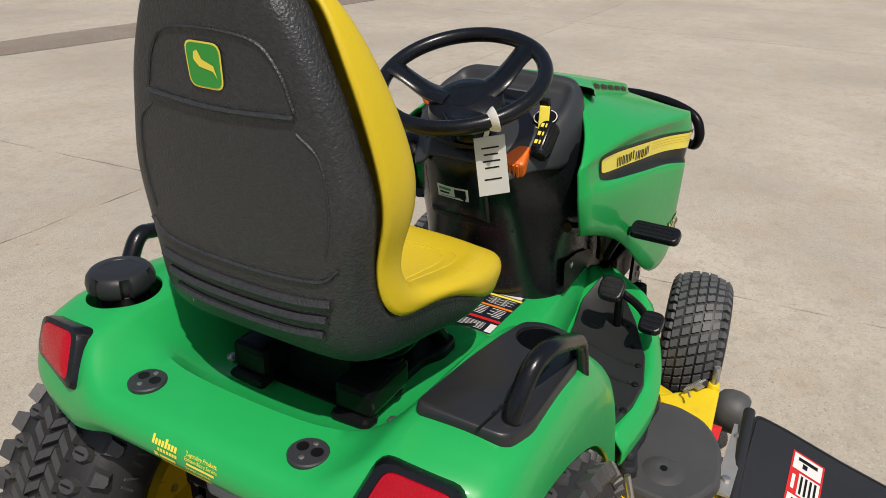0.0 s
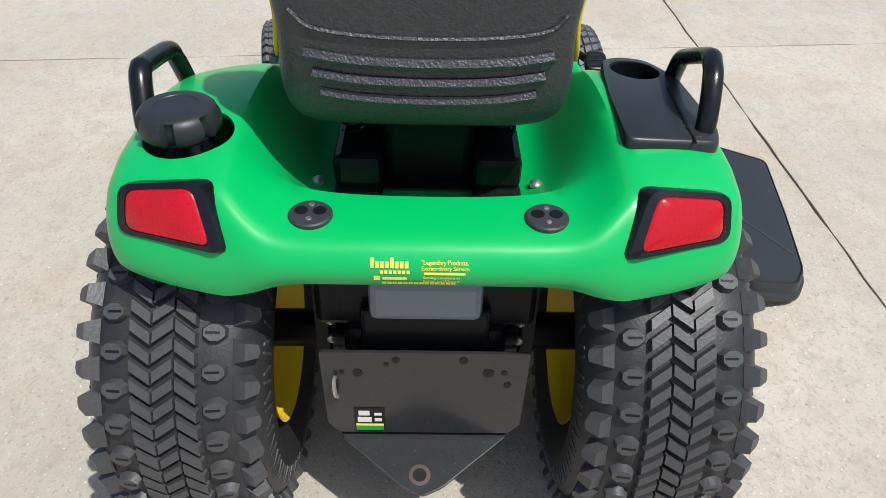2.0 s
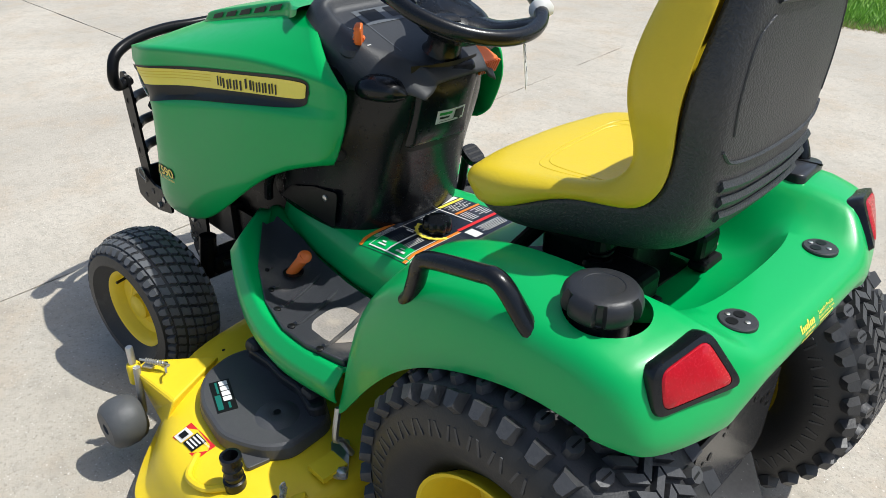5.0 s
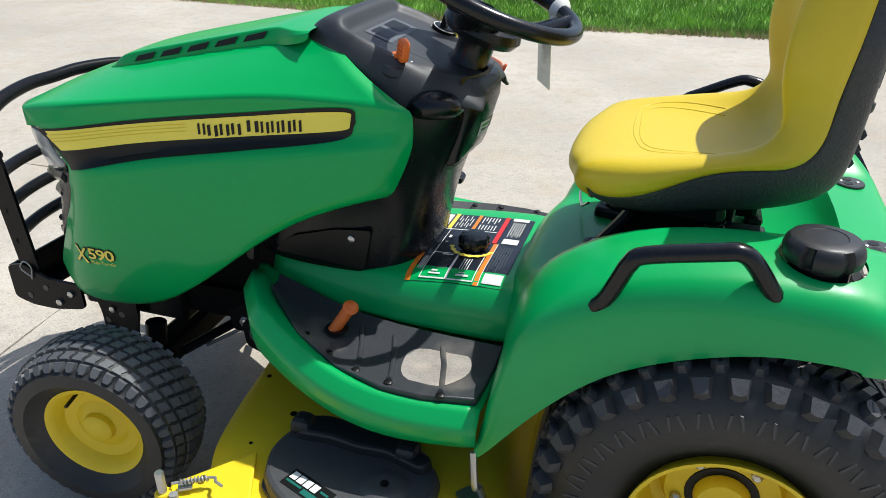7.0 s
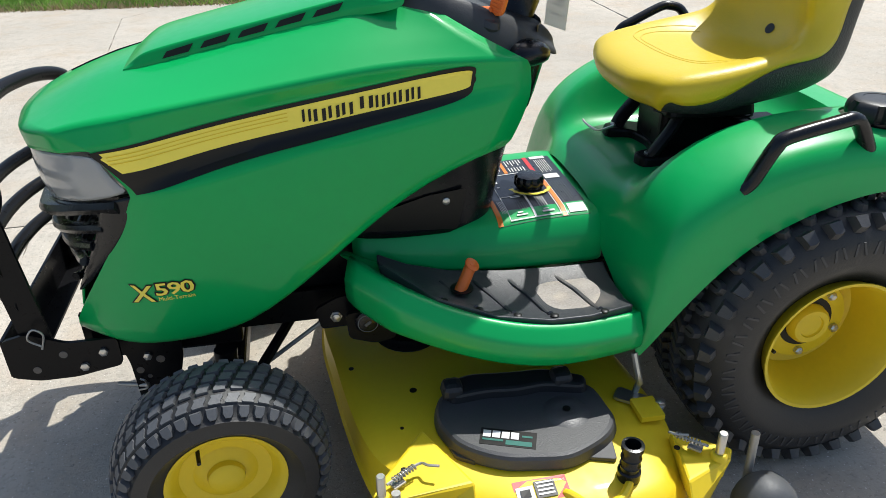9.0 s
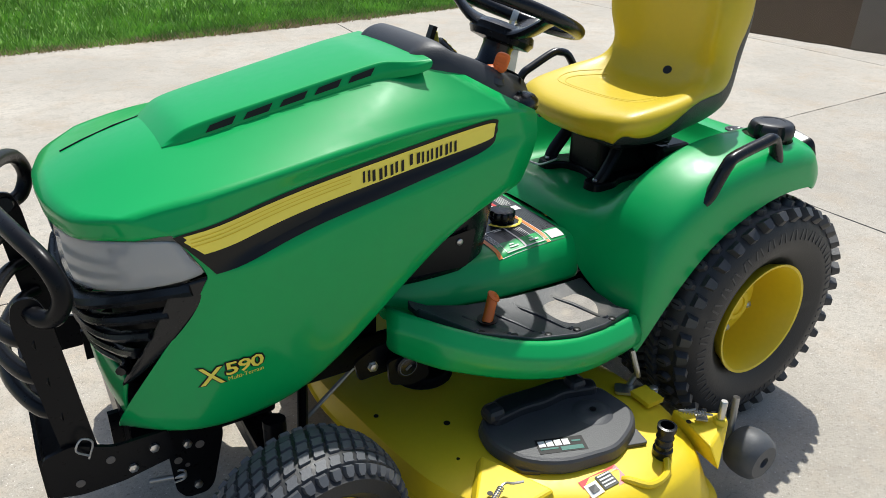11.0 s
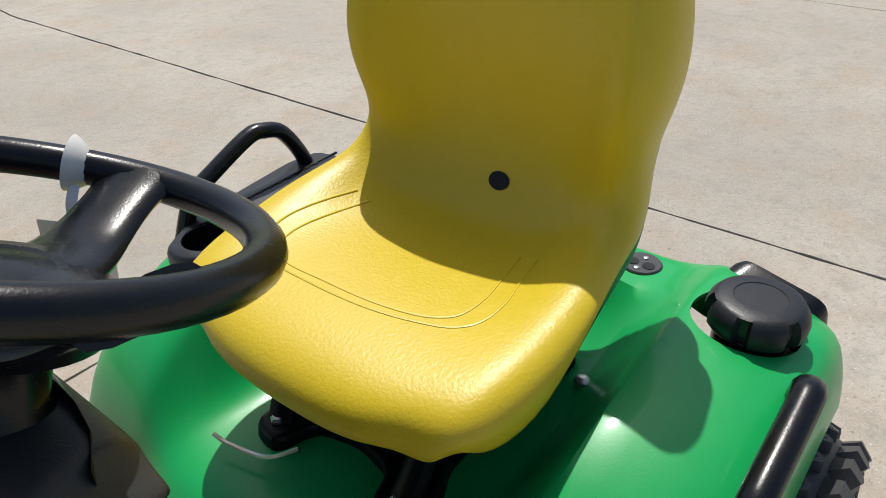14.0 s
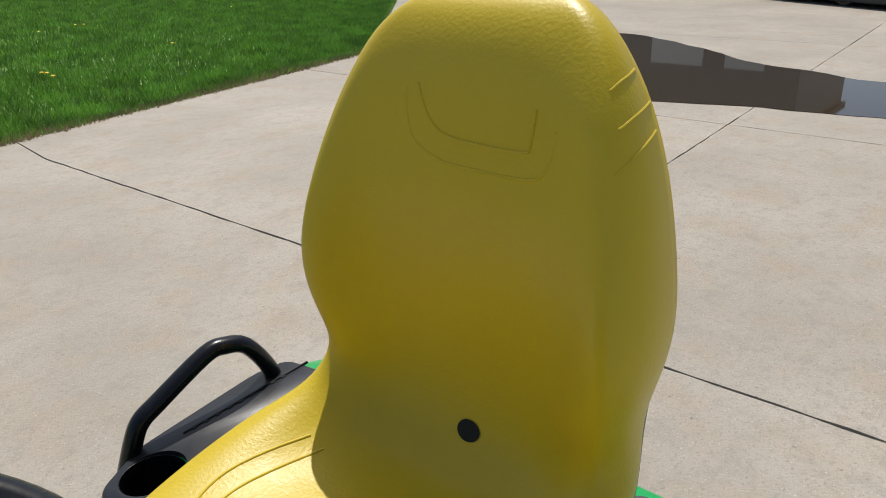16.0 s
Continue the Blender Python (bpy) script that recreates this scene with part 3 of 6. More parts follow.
# foot platforms and tunnel
def platform(side):
    """Green foot platform with a rubber mat; outline from the fender forward, rising to the front."""
    inner = [(.415, .19), (.52, .19), (.64, .185), (.76, .18), (.86, .175), (.94, .17), (.988, .165)]
    outer = [(.413, .432), (.52, .446), (.60, .448), (.70, .425), (.81, .372), (.905, .326), (.985, .24)]
    zs = [.421, .421, .423, .428, .444, .48, .502]
    low = [.345, .342, .340, .344, .356, .383, .405]
    swell = [.010, .010, .012, .022, .036, .034, .014]  # the lip stands out and up
    rows = []
    for (xi, yi), (xo, yo), z, zl, w in zip(inner, outer, zs, low, swell):
        k = max(0, (xo - .6)) * .06
        r = [(xi, yi * side, z), ((xi + xo) / 2, (yi + yo) / 2 * side, z), (xo - k, (yo - .04) * side, z)]
        yo, z, zl = yo + w, z + .7 * w, zl + .7 * w
        r += [(xo - k * .5, (yo - .018) * side, z + .004), (xo, (yo + .008) * side, z - .030), (xo, (yo + .008) * side, z - .058), (xo, (yo - .004) * side, zl)]
        rows.append(r)
    deck = P("foot_platform", grid(rows, sharp_cols={2: .3, 3: .85, 4: .75, 5: .5, 6: 1}, sharp_rows={5: .85}), GREEN, "green foot platform", subsurf=2, thick=.005)
    # mat with raised ribs
    mi = [(.418, .236), (.52, .236), (.64, .23), (.76, .215), (.85, .2), (.915, .225)]
    mo = [(.424, .412), (.52, .432), (.60, .433), (.70, .408), (.81, .352), (.912, .268)]
    mz = [.432, .432, .433, .438, .456, .502]
    bm = bmesh.new()
    top_, bot_ = [], []
    for (xi, yi), (xo, yo), z in zip(mi, mo, mz):
        pts = []
        for k in range(5):
            t = k / 4
            lift = .012 if k in (0, 4) else 0
            pts.append((xi + (xo - xi) * t, (yi + (yo - yi) * t) * side, z + lift))
        top_.append([bm.verts.new(p) for p in pts])
        bot_.append([bm.verts.new((p[0], p[1], p[2] - .014 - (.012 if p is pts[0] or p is pts[4] else 0))) for p in pts])
    for g in (top_, bot_):
        for a, b in zip(g, g[1:]):
            for i in range(4):
                bm.faces.new((a[i], a[i + 1], b[i + 1], b[i]))
    for i in range(len(top_) - 1):
        for e in (0, 4):
            bm.faces.new((top_[i][e], top_[i + 1][e], bot_[i + 1][e], bot_[i][e]))
    for e in (0, len(top_) - 1):
        for i in range(4):
            bm.faces.new((top_[e][i], top_[e][i + 1], bot_[e][i + 1], bot_[e][i]))
    skin = MAT if side > 0 else MAT_CLEAN
    mat = P("foot_mat", bm, skin, "dusty ribbed black rubber foot mat" if side > 0 else "ribbed black rubber foot mat", bevel=.003)
    def mat_z(x):
        for (a, _), (b, _), za, zc in zip(mi, mi[1:], mz, mz[1:]):
            if x <= b:
                return za + (zc - za) * max(0, x - a) / (b - a)
        return mz[-1]

    for x, y1 in ((.492, .409), (.594, .405), (.665, .392), (.735, .362), (.80, .33)):
        z = mat_z(x) + .001
        part("rib", tube([(x + .05, .25 * side, mat_z(x + .05) + .001), (x + .022, .32 * side, z + .001), (x + .002, (y1 - .012) * side, z), (x, y1 * side, z + .008)], .0055, 8, False, .8), skin, mat)
        part("notch", lathe([(.0085, 0), (.0085, .0035), (.006, .005), (.001, .005)], 10, pose(x - .004, (y1 + .012) * side, z + .0075)), DECAL_BLACK, mat)
    if side > 0:
        part("worn_patch", prism(round_outline([(.475, .27), (.60, .285), (.585, .385), (.50, .395), (.455, .33)], .04), mat_z(.5) + .0006, mat_z(.5) + .0012), WORN_MAT, mat, "pale scuffed patch on the mat", smooth=False)
    return deck, mat


platform(1)
platform(-1)
tunnel_rows = []
for x, z, w in ((.415, .548, .195), (.43, .552, .2), (.55, .547, .2), (.66, .538, .195), (.76, .535, .18), (.86, .54, .17), (.96, .545, .16)):
    tunnel_rows.append([(x, 0, z), (x, w * .6, z), (x, w * .88, z - .002), (x, w * .97, z - .014), (x, w + .012, z - .044), (x, w + .019, z - .066), (x, w + .022, .44)])
tunnel = P("tunnel_cover", grid(tunnel_rows, mirror=True), GREEN, "green centre tunnel cover", subsurf=2, thick=.005)

# control label and dial
way = (0, 0, -1)


def on_tunnel(name, x0, x1, y0, y1, mat, lift=.0015, label=""):
    return sticker(name, tunnel, [(x0, y0, .8), (x1, y0, .8), (x1, y1, .8), (x0, y1, .8)], way, mat, label_plate if name != "control_label" else tractor, label, 4, 6, lift)


label_plate = None
label_plate = on_tunnel("control_label", .437, .645, -.125, .188, NAVY_PRINT, .0012, "dark safety and cutting height label")


def field(u0, u1, v0, v1, mat, lift=.0022, name="print_block"):
    """A printed field; u runs from the front edge to the rear, v across."""
    return on_tunnel(name, .645 - .208 * u1, .645 - .208 * u0, -.125 + .313 * v0, -.125 + .313 * v1, mat, lift)


field(.70, .745, .46, 1, DECAL_ORANGE)
field(.67, .72, 0, .45, DECAL_RED)
for u0, u1, v0, v1 in ((.76, .94, 0, .05), (.77, .94, .36, .44), (.78, .97, .88, .98), (0, .07, .02, .26)):
    field(u0, u1, v0, v1, WHITE)
for u0, u1, v0, v1, mt in ((.09, .135, 0, .26, DECAL_YELLOW), (.36, .40, 0, .26, DECAL_ORANGE), (0, .055, .68, 1, DECAL_ORANGE)):
    field(u0, u1, v0, v1, mt)
for u0, u1, v0, v1 in ((.05, .66, .272, .282), (.14, .69, .655, .665), (.14, .69, .972, .982), (.14, .148, .28, .98), (.40, .425, .66, .975), (.68, .69, .66, .98), (.745, .752, .46, 1)):
    field(u0, u1, v0, v1, WHITE, .0024, "print_line")
for k in range(6):
    field(.785 + .025 * k, .793 + .025 * k, .08, .33 - .03 * (k % 2), WHITE, .0026, "print_line")
    field(.775 + .028 * k, .782 + .028 * k, .50, .86 - .04 * (k % 3), GREY, .0026, "print_line")
    field(.165 + .03 * k, .175 + .03 * k, .03 + .05 * (k % 2), .12 + .05 * (k % 2), WHITE, .0026, "print_line")
    field(.165 + .03 * k, .175 + .03 * k, .16, .24 - .03 * (k % 2), WHITE, .0026, "print_line")
    field(.43 + .035 * k, .442 + .035 * k, .03, .14 - .04 * (k % 2), WHITE, .0026, "print_line")
    field(.43 + .035 * k, .442 + .035 * k, .17, .25, WHITE, .0026, "print_line")
for k in range(4):
    field(.28 + .026 * k, .288 + .026 * k, .73, .88, GREY, .0026, "print_line")
    field(.50 + .026 * k, .508 + .026 * k, .72, .87, WHITE, .0026, "print_line")
    field(.08 + .015 * k, .086 + .015 * k, .72, .9, WHITE, .0026, "print_line")
for u0, u1, v0, v1 in ((.22, .34, .93, .945), (.24, .30, .90, .915), (.25, .36, .675, .69), (.50, .63, .925, .945), (.52, .58, .90, .912), (.18, .21, .38, .42), (.18, .21, .48, .50)):
    field(u0, u1, v0, v1, WHITE, .0026, "print_line")
kx, ky, kz = .537, .046, .551
scale_bm = bmesh.new()
for i in range(30):
    a = math.radians(15 + i * 5)
    add_box(scale_bm, (.007 if i % 4 else .011, .0042, .001), pose(kx + .047 * math.cos(a), ky + .047 * math.sin(a), kz + .0015, 0, 0, math.degrees(a)))
part("dial_scale", scale_bm, DECAL_YELLOW, label_plate, "yellow dial scale", smooth=False)


def knob_mesh(x, y, z, r, h, lobes=8, dip=.12):
    bm = bmesh.new()
    segs = lobes * 6
    rings = []
    for rr, hh in ((r * .9, 0), (r, .15 * h), (r, .75 * h), (r * .9, .95 * h), (r * .6, h), (.001, h)):
        ring = []
        for k in range(segs):
            a = 2 * math.pi * k / segs
            q = rr * (1 - dip * max(0, math.cos(lobes * a)))
            ring.append(bm.verts.new((x + q * math.cos(a), y + q * math.sin(a), z + hh)))
        rings.append(ring)
    for a, b in zip(rings, rings[1:]):
        for k in range(segs):
            bm.faces.new((a[k], a[(k + 1) % segs], b[(k + 1) % segs], b[k]))
    bm.faces.new(rings[0][::-1])
    return bm


P("height_dial", knob_mesh(kx, ky, kz, .034, .03), BLACK, "black cutting height dial knob")
lever = P("foot_latch", tube([(.755, .303, .448), (.726, .28, .496)], .0125, 16), ORANGE, "orange plastic latch button")
part("latch_cap", lathe([(.0155, 0), (.0165, .004), (.012, .008), (.001, .009)], 18, pose(.726, .28, .494, -22, -28, 0)), ORANGE, lever)
part("latch_hole", lathe([(.024, .0), (.024, .002), (.012, .002)], 20, pose(.75, .298, .452)), DECAL_BLACK, lever)

# seat
SEAT = [
    # x, z, half width, bolster x, bolster z, edge dx, edge dz
    (.322, .752, .150, -.025, 0, -.03, -.006), (.352, .775, .172, -.028, 0, -.04, -.01), (.350, .81, .194, -.03, 0, -.045, -.025), (.31, .832, .218, -.014, .004, -.025, -.058),
    (.20, .838, .234, 0, .012, 0, -.058), (.11, .832, .226, 0, .034, -.005, -.004), (.04, .828, .212, .008, .05, -.015, .0), (-.006, .842, .207, .022, .052, -.04, -.01),
    (-.036, .89, .198, .034, .035, -.046, -.008), (-.046, .95, .194, .058, .01, -.05, 0), (-.042, 1.005, .210, .064, 0, -.06, 0), (-.033, 1.06, .215, .056, 0, -.072, 0), (-.027, 1.12, .204, .037, 0, -.076, 0),
    (-.034, 1.18, .189, .024, 0, -.07, .0), (-.04, 1.24, .166, .01, 0, -.062, .0), (-.056, 1.292, .138, .0, 0, -.034, .0), (-.076, 1.32, .104, 0, 0, -.026, -.004), (-.102, 1.329, .082, 0, 0, -.016, -.01), (-.122, 1.316, .074, 0, 0, 0, -.01),
]


def beside(bm, dy):
    """The seat sits a little off the machine's middle line."""
    bmesh.ops.translate(bm, vec=(0, dy, 0), verts=bm.verts)
    return bm


def seat_cushion():
    rows = []
    for x, z, w, bx, bz, ex, ez in SEAT:
        r = []
        for u, b in ((0, 0), (.35, .06), (.62, .3), (.82, .9), (.95, 1.0)):
            r.append((x + bx * b, w * u - .004, z + bz * b))
        r[0] = (x, 0, z)
        r.append((x + bx * .75 + ex * .35, w * 1.03, z + bz * .75 + ez * .35))
        r.append((x + bx * .5 + ex, w * .985, z + bz * .5 + ez))
        rows.append(r)
    return beside(grid(rows, mirror=True), .003)


seat = P("seat", seat_cushion(), SEAT_YELLOW, "yellow vinyl bucket seat with embossed seams", subsurf=2, thick=.006)


def seat_shell():
    """Black moulded shell behind the back and under the cushion."""
    back = []
    prof = [(.30, .75), (.29, .746), (.27, .742), (.23, .742), (.16, .745), (.08, .755), (.0, .760), (-.083, .788), (-.118, .824), (-.128, .90), (-.131, .98), (-.134, 1.05), (-.136, 1.12), (-.138, 1.18), (-.141, 1.24), (-.145, 1.285), (-.147, 1.305), (-.145, 1.317), (-.135, 1.32)]
    for (x, z), (sx, sz, w, bx, bz, dx, dz) in zip(prof, SEAT):
        ex, ez = sx + bx * .5 + dx, sz + bz * .5 + dz
        w *= .99 if sz < .98 else (.965 if sz < 1.1 else .92 if sz < 1.2 else .88)
        back.append([(x, 0, z), (x, w * .42, z), (x + .004, w * .70, z), (x * .85 + ex * .15, w * .87, z * .85 + ez * .15), ((x + ex) / 2, w * .95, (z + ez) / 2), (ex, w * .968, ez)])
    return beside(grid(back, mirror=True), .003)


shell = P("seat_shell", seat_shell(), SEAT_BLACK, "black grained plastic seat shell", subsurf=2, thick=.005)


def seam(ob, pts, way, r, mat, parent, name="seam", closed=False, lift=0.0, steps=5, flat=.6):
    path = smooth_path(pts, steps, closed)
    q = onto(ob, path, way, lift)
    return part(name, tube(q, r, 6, closed, flat), mat, parent)


# embossed piping on cushion and back
for pts in ([(.07, -.142), (.12, -.158), (.165, -.167), (.20, -.163), (.226, -.148), (.237, -.122), (.238, -.06), (.236, 0), (.23, .05), (.218, .10), (.207, .126), (.187, .143), (.15, .146), (.11, .137), (.06, .128)],
            [(.07, -.12), (.12, -.133), (.17, -.142), (.203, -.138), (.22, -.123), (.228, -.096), (.226, -.045), (.223, .02), (.214, .075), (.202, .103), (.185, .118), (.15, .121), (.11, .114), (.06, .105)]):
    seam(seat, [(x, y, 1.1) for x, y in pts], (0, 0, -1), .0019, SEAT_YELLOW, seat, lift=.0, steps=3)
for pts in ([(-.068, 1.24), (-.066, 1.215), (-.055, 1.19), (-.03, 1.177), (.0, 1.172), (.085, 1.174), (.105, 1.19), (.11, 1.22)],
            [(-.054, 1.245), (-.04, 1.218), (-.022, 1.202), (.01, 1.197), (.075, 1.197), (.084, 1.205), (.086, 1.235)]):
    seam(seat, [(.6, y, z) for y, z in pts], (-1, 0, 0), .002, SEAT_YELLOW, seat, lift=-.0003)
# pleats round the side of the headrest
for goal in ([(-.046, .151, 1.257), (-.059, .155, 1.264), (-.083, .153, 1.269)], [(-.038, .164, 1.229), (-.057, .17, 1.237), (-.09, .166, 1.242)], [(-.022, .172, 1.196), (-.047, .179, 1.211), (-.083, .177, 1.22)]):
    way = Vector((-.45, -.89, 0)).normalized()
    seam(seat, [Vector(g) - way * .5 for g in goal], way, .0018, SEAT_YELLOW, seat, "pleat", lift=-.0007)
hole_bm = bmesh.new()
hole_bm.faces.new([hole_bm.verts.new(p) for p in onto(seat, [(.5, .016 + .0155 * math.cos(a), .877 + .0105 * math.sin(a)) for a in (2 * math.pi * i / 24 for i in range(24))], (-1, 0, 0), .0012)])
part("drain_hole", hole_bm, DECAL_BLACK, seat, "black drain hole")
# ribs and relief on the shell's back
for i in range(3):
    z = .847 + .0265 * i
    w = .135 + .008 * i
    seam(shell, [(-.6, -w, z + .010), (-.6, -w * .6, z + .003), (-.6, 0, z), (-.6, w * .6, z + .003), (-.6, w, z + .010)], (1, 0, 0), .0095, SEAT_BLACK, shell, "rib", lift=-.0015, flat=1)
seam(shell, [(-.6, -.165, .965), (-.6, -.13, .942), (-.6, 0, .934), (-.6, .13, .942), (-.6, .165, .965)], (1, 0, 0), .005, SEAT_BLACK, shell, "rib", lift=-.001)
seam(shell, [(-.6, -.12, 1.158), (-.6, 0, 1.152), (-.6, .12, 1.158)], (1, 0, 0), .007, SEAT_BLACK, shell, "rib", lift=-.001)
seam(shell, [(-.6, -.12, 1.165), (-.6, -.10, 1.215), (-.6, -.06, 1.245), (-.6, .06, 1.245), (-.6, .10, 1.215), (-.6, .12, 1.165)], (1, 0, 0), .004, SEAT_BLACK, shell, "rib", lift=-.001)
for s in (1, -1):
    seam(shell, [(-.6, .12 * s, 1.14), (-.6, .15 * s, 1.11), (-.6, .158 * s, 1.04), (-.6, .15 * s, .985)], (1, 0, 0), .003, SEAT_BLACK, shell, "rib", lift=-.001)
badge_o = round_outline([(-.03, 1.172), (.03, 1.172), (.032, 1.232), (-.032, 1.232)], .014)
for k, mt, lf, nm in ((1.0, DECAL_YELLOW, .002, "badge"), (.92, DECAL_GREEN, .0026, "badge_field")):
    bm = bmesh.new()
    q = onto(shell, [(-.6, y * k * .92 + .008, 1.205 + (z - 1.202) * k * .95) for y, z in badge_o], (1, 0, 0), lf)
    bm.faces.new([bm.verts.new(p) for p in q])
    part(nm, bm, mt, shell, "green badge with yellow border" if nm == "badge" else "", smooth=False)
bm = bmesh.new()
q = onto(shell, [(-.6, y + .008, z + .003) for y, z in ((.016, 1.208), (.008, 1.2), (-.014, 1.196), (-.02, 1.188), (-.016, 1.203), (.002, 1.209), (.008, 1.22), (.014, 1.217))], (1, 0, 0), .0032)
bm.faces.new([bm.verts.new(p) for p in q])
part("badge_mark", bm, DECAL_YELLOW, shell, smooth=False)

# seat base: saddle with bolted lugs, slides and springs
saddle = [(.0, -.11), (.2, -.112), (.236, -.132), (.298, -.128), (.306, -.078), (.25, -.06), (.236, 0), (.25, .06), (.306, .078), (.298, .128), (.236, .132), (.2, .112), (.0, .11)]
base = P("seat_base", prism(round_outline(saddle, .018), .60, .63, None, .03), DARK, "black seat suspension saddle", smooth=False, bevel=.006)
part("pivot_block", prism(round_outline([(.03, -.075), (.235, -.07), (.235, .07), (.03, .075)], .02), .625, .765), DARK, base, smooth=False, bevel=.008)
part("cross_plate", prism(round_outline([(.05, -.15), (.26, -.14), (.26, .14), (.05, .15)], .03), .722, .752, None, .04), DARK, base, smooth=False, bevel=.006)
for s in (1, -1):
    part("slide", box((.12, .072, .056), pose(.035, .107 * s, .676)), DARK, base, smooth=False, bevel=.012)
    part("slide_foot", box((.04, .076, .022), pose(-.018, .107 * s, .642)), DARK, base, smooth=False, bevel=.014)
    part("arm", tube(smooth_path([(.27, .1 * s, .625), (.255, .104 * s, .65), (.225, .10 * s, .69), (.20, .09 * s, .73)], 4), .02, 10, False, .7), DARK, base, "black curved support arm")
    spring = [(.07 + .019 * math.cos(a), .118 * s + .019 * math.sin(a), .632 + .095 * i / 90) for i, a in ((i, i * .42) for i in range(91))]
    part("spring", tube(spring, .0032, 6), DARK, base, "black coil spring")
    part("bolt", lathe([(.0105, 0), (.0105, .005), (.007, .008), (.001, .008)], 6, pose(.276, .1 * s, .629, 0, 6, 0)), STEEL, base, "zinc bolt")
part("wire", tube(smooth_path([(.31, -.02, .66), (.325, -.05, .64), (.33, -.08, .628), (.34, -.12, .63), (.343, -.14, .635)], 5), .003, 6), STEEL, base, "silver wire latch")
for s in (1, -1):
    P("fender_bolt", lathe([(.011, 0), (.011, .006), (.005, .01), (.001, .01)], 6, pose(.0, .17 * s, onto(fender, [(0, .17 * s, .9)], (0, 0, -1), 0)[0].z)), STEEL, "zinc bolt with washer")

# hood
def zb(x):
    """Lower edge of the hood side along its length."""
    ks = [(.60, .79), (.63, .74), (.66, .718), (.80, .69), (.93, .63), (1.0, .56), (1.06, .475), (1.12, .425), (1.2, .408), (1.35, .40), (1.55, .405)]
    for (a, za), (b, zc) in zip(ks, ks[1:]):
        if x <= b:
            t = max(0, (x - a) / (b - a))
            return za + (zc - za) * t
    return ks[-1][1]


def ledge(x):
    """Foot of the recess that holds the stripe."""
    ks = [(.60, .85), (.742, .832), (.94, .80), (1.16, .762), (1.33, .722), (1.5, .69)]
    for (a, za), (b, zc) in zip(ks, ks[1:]):
        if x <= b:
            return za + (zc - za) * (x - a) / (b - a)
    return .69


def hood_mesh():
    top = [
        # x, centre z, mid (y, z), shoulder (y, z), crease (y, z), band top (y, z)
        (.83, 1.018, .15, 1.004, .21, .94, .233, .897, .236, .885),
        (.91, .992, .134, .984, .215, .944, .258, .910, .262, .879),
        (1.02, .972, .130, .963, .222, .924, .275, .894, .278, .862),
        (1.16, .942, .126, .932, .224, .903, .285, .879, .288, .843),
        (1.28, .914, .123, .905, .22, .886, .298, .868, .306, .829),
        (1.37, .893, .118, .885, .212, .871, .302, .858, .318, .817),
        (1.45, .868, .105, .863, .198, .854, .285, .847, .305, .806),
    ]
    back_x = [.83, .83, .81, .697, .612, .606]
    rows = []
    n = len(top)
    for i, (x, z0, ym, zm, ys, zs, yu, zu, yt, zt) in enumerate(top):
        s = i / (n - 1)
        xs = [x] * 6 if i else back_x
        if i == 1:
            xs = [x, x, x, x - .03, x - .06, x - .06]
        r = [(xs[0], 0, z0), (xs[1], ym * .6, z0 - .002), (xs[2], ym, zm), (xs[3] - .02 * s, ys, zs), (xs[4] - .045 * s, yu, zu)]
        deep = (.25, 1.3, 1.3, 1.3, 1.2, .5, .2)[i]
        for k, (f, bulge, xf) in enumerate(((0, -.013 * deep, 1.388), (None, -.012 * deep, 1.345), (None, .008 * deep, 1.34), (.40, .02, 1.375), (.72, .012, 1.458), (.93, .012, 1.512), (1.0, .002, 1.514))):
            xx = xs[5] + (xf - 1.45) * s ** 2 + (.012 if i == 0 and k == 3 else .03 if i == 0 and k > 3 else 0)
            zl = zb(xx)
            if f is None:
                zz = ledge(xx) + (.012 if k == 1 else -.004)
                f = .16
            else:
                zz = zt + (zl - zt) * f
            w = yt + bulge - (.024 * max(0, s - .5) * 2 if k > 2 else 0) - .075 * max(0, s - .8) * 5 * (f ** 1.5)
            r.append((xx, w, zz))
        if i == 0:
            r[6:] = [(.604, .237, .855), (.606, .238, .83), (.618, .24, .79), (.64, .24, .745), (.655, .235, .727), (.668, .222, .72)]
        rows.append(r)
    edge = [(1.562, 0, .818), (1.56, .06, .818), (1.553, .105, .817), (1.53, .20, .820), (1.455, .275, .836)]
    lip = [(1.556, 0, .78), (1.554, .06, .78), (1.547, .105, .78), (1.523, .202, .785), (1.445, .283, .80)]
    last = rows[-1][5:]
    rows.append(edge + [(x + .002, y, z) for x, y, z in last])
    rows.append(lip + [(x + .003, y - .002, z) for x, y, z in last])
    bm = grid(rows, mirror=True, sharp_cols={3: .3, 4: 1, 5: .6, 6: .8, 7: .85, 11: 1}, sharp_rows={0: 1, 7: .85, 8: 1})
    bm.verts.ensure_lookup_table()
    corner = bm.verts.layers.float.new("crease_vert")
    width = len(rows[0]) - 1
    for c in (4, 9):
        for k in (width + c, width - c):
            bm.verts[k][corner] = .7
    return bm


hood = P("hood", hood_mesh(), GREEN_HOOD, "glossy green hood with side panels", subsurf=2, thick=.006)

# raised vent section of the hood
def vent_edge(x):
    """Foot of the vent step: distance from the middle and height."""
    return .121 + (1.335 - x) * .03, .894 + (1.335 - x) * .223


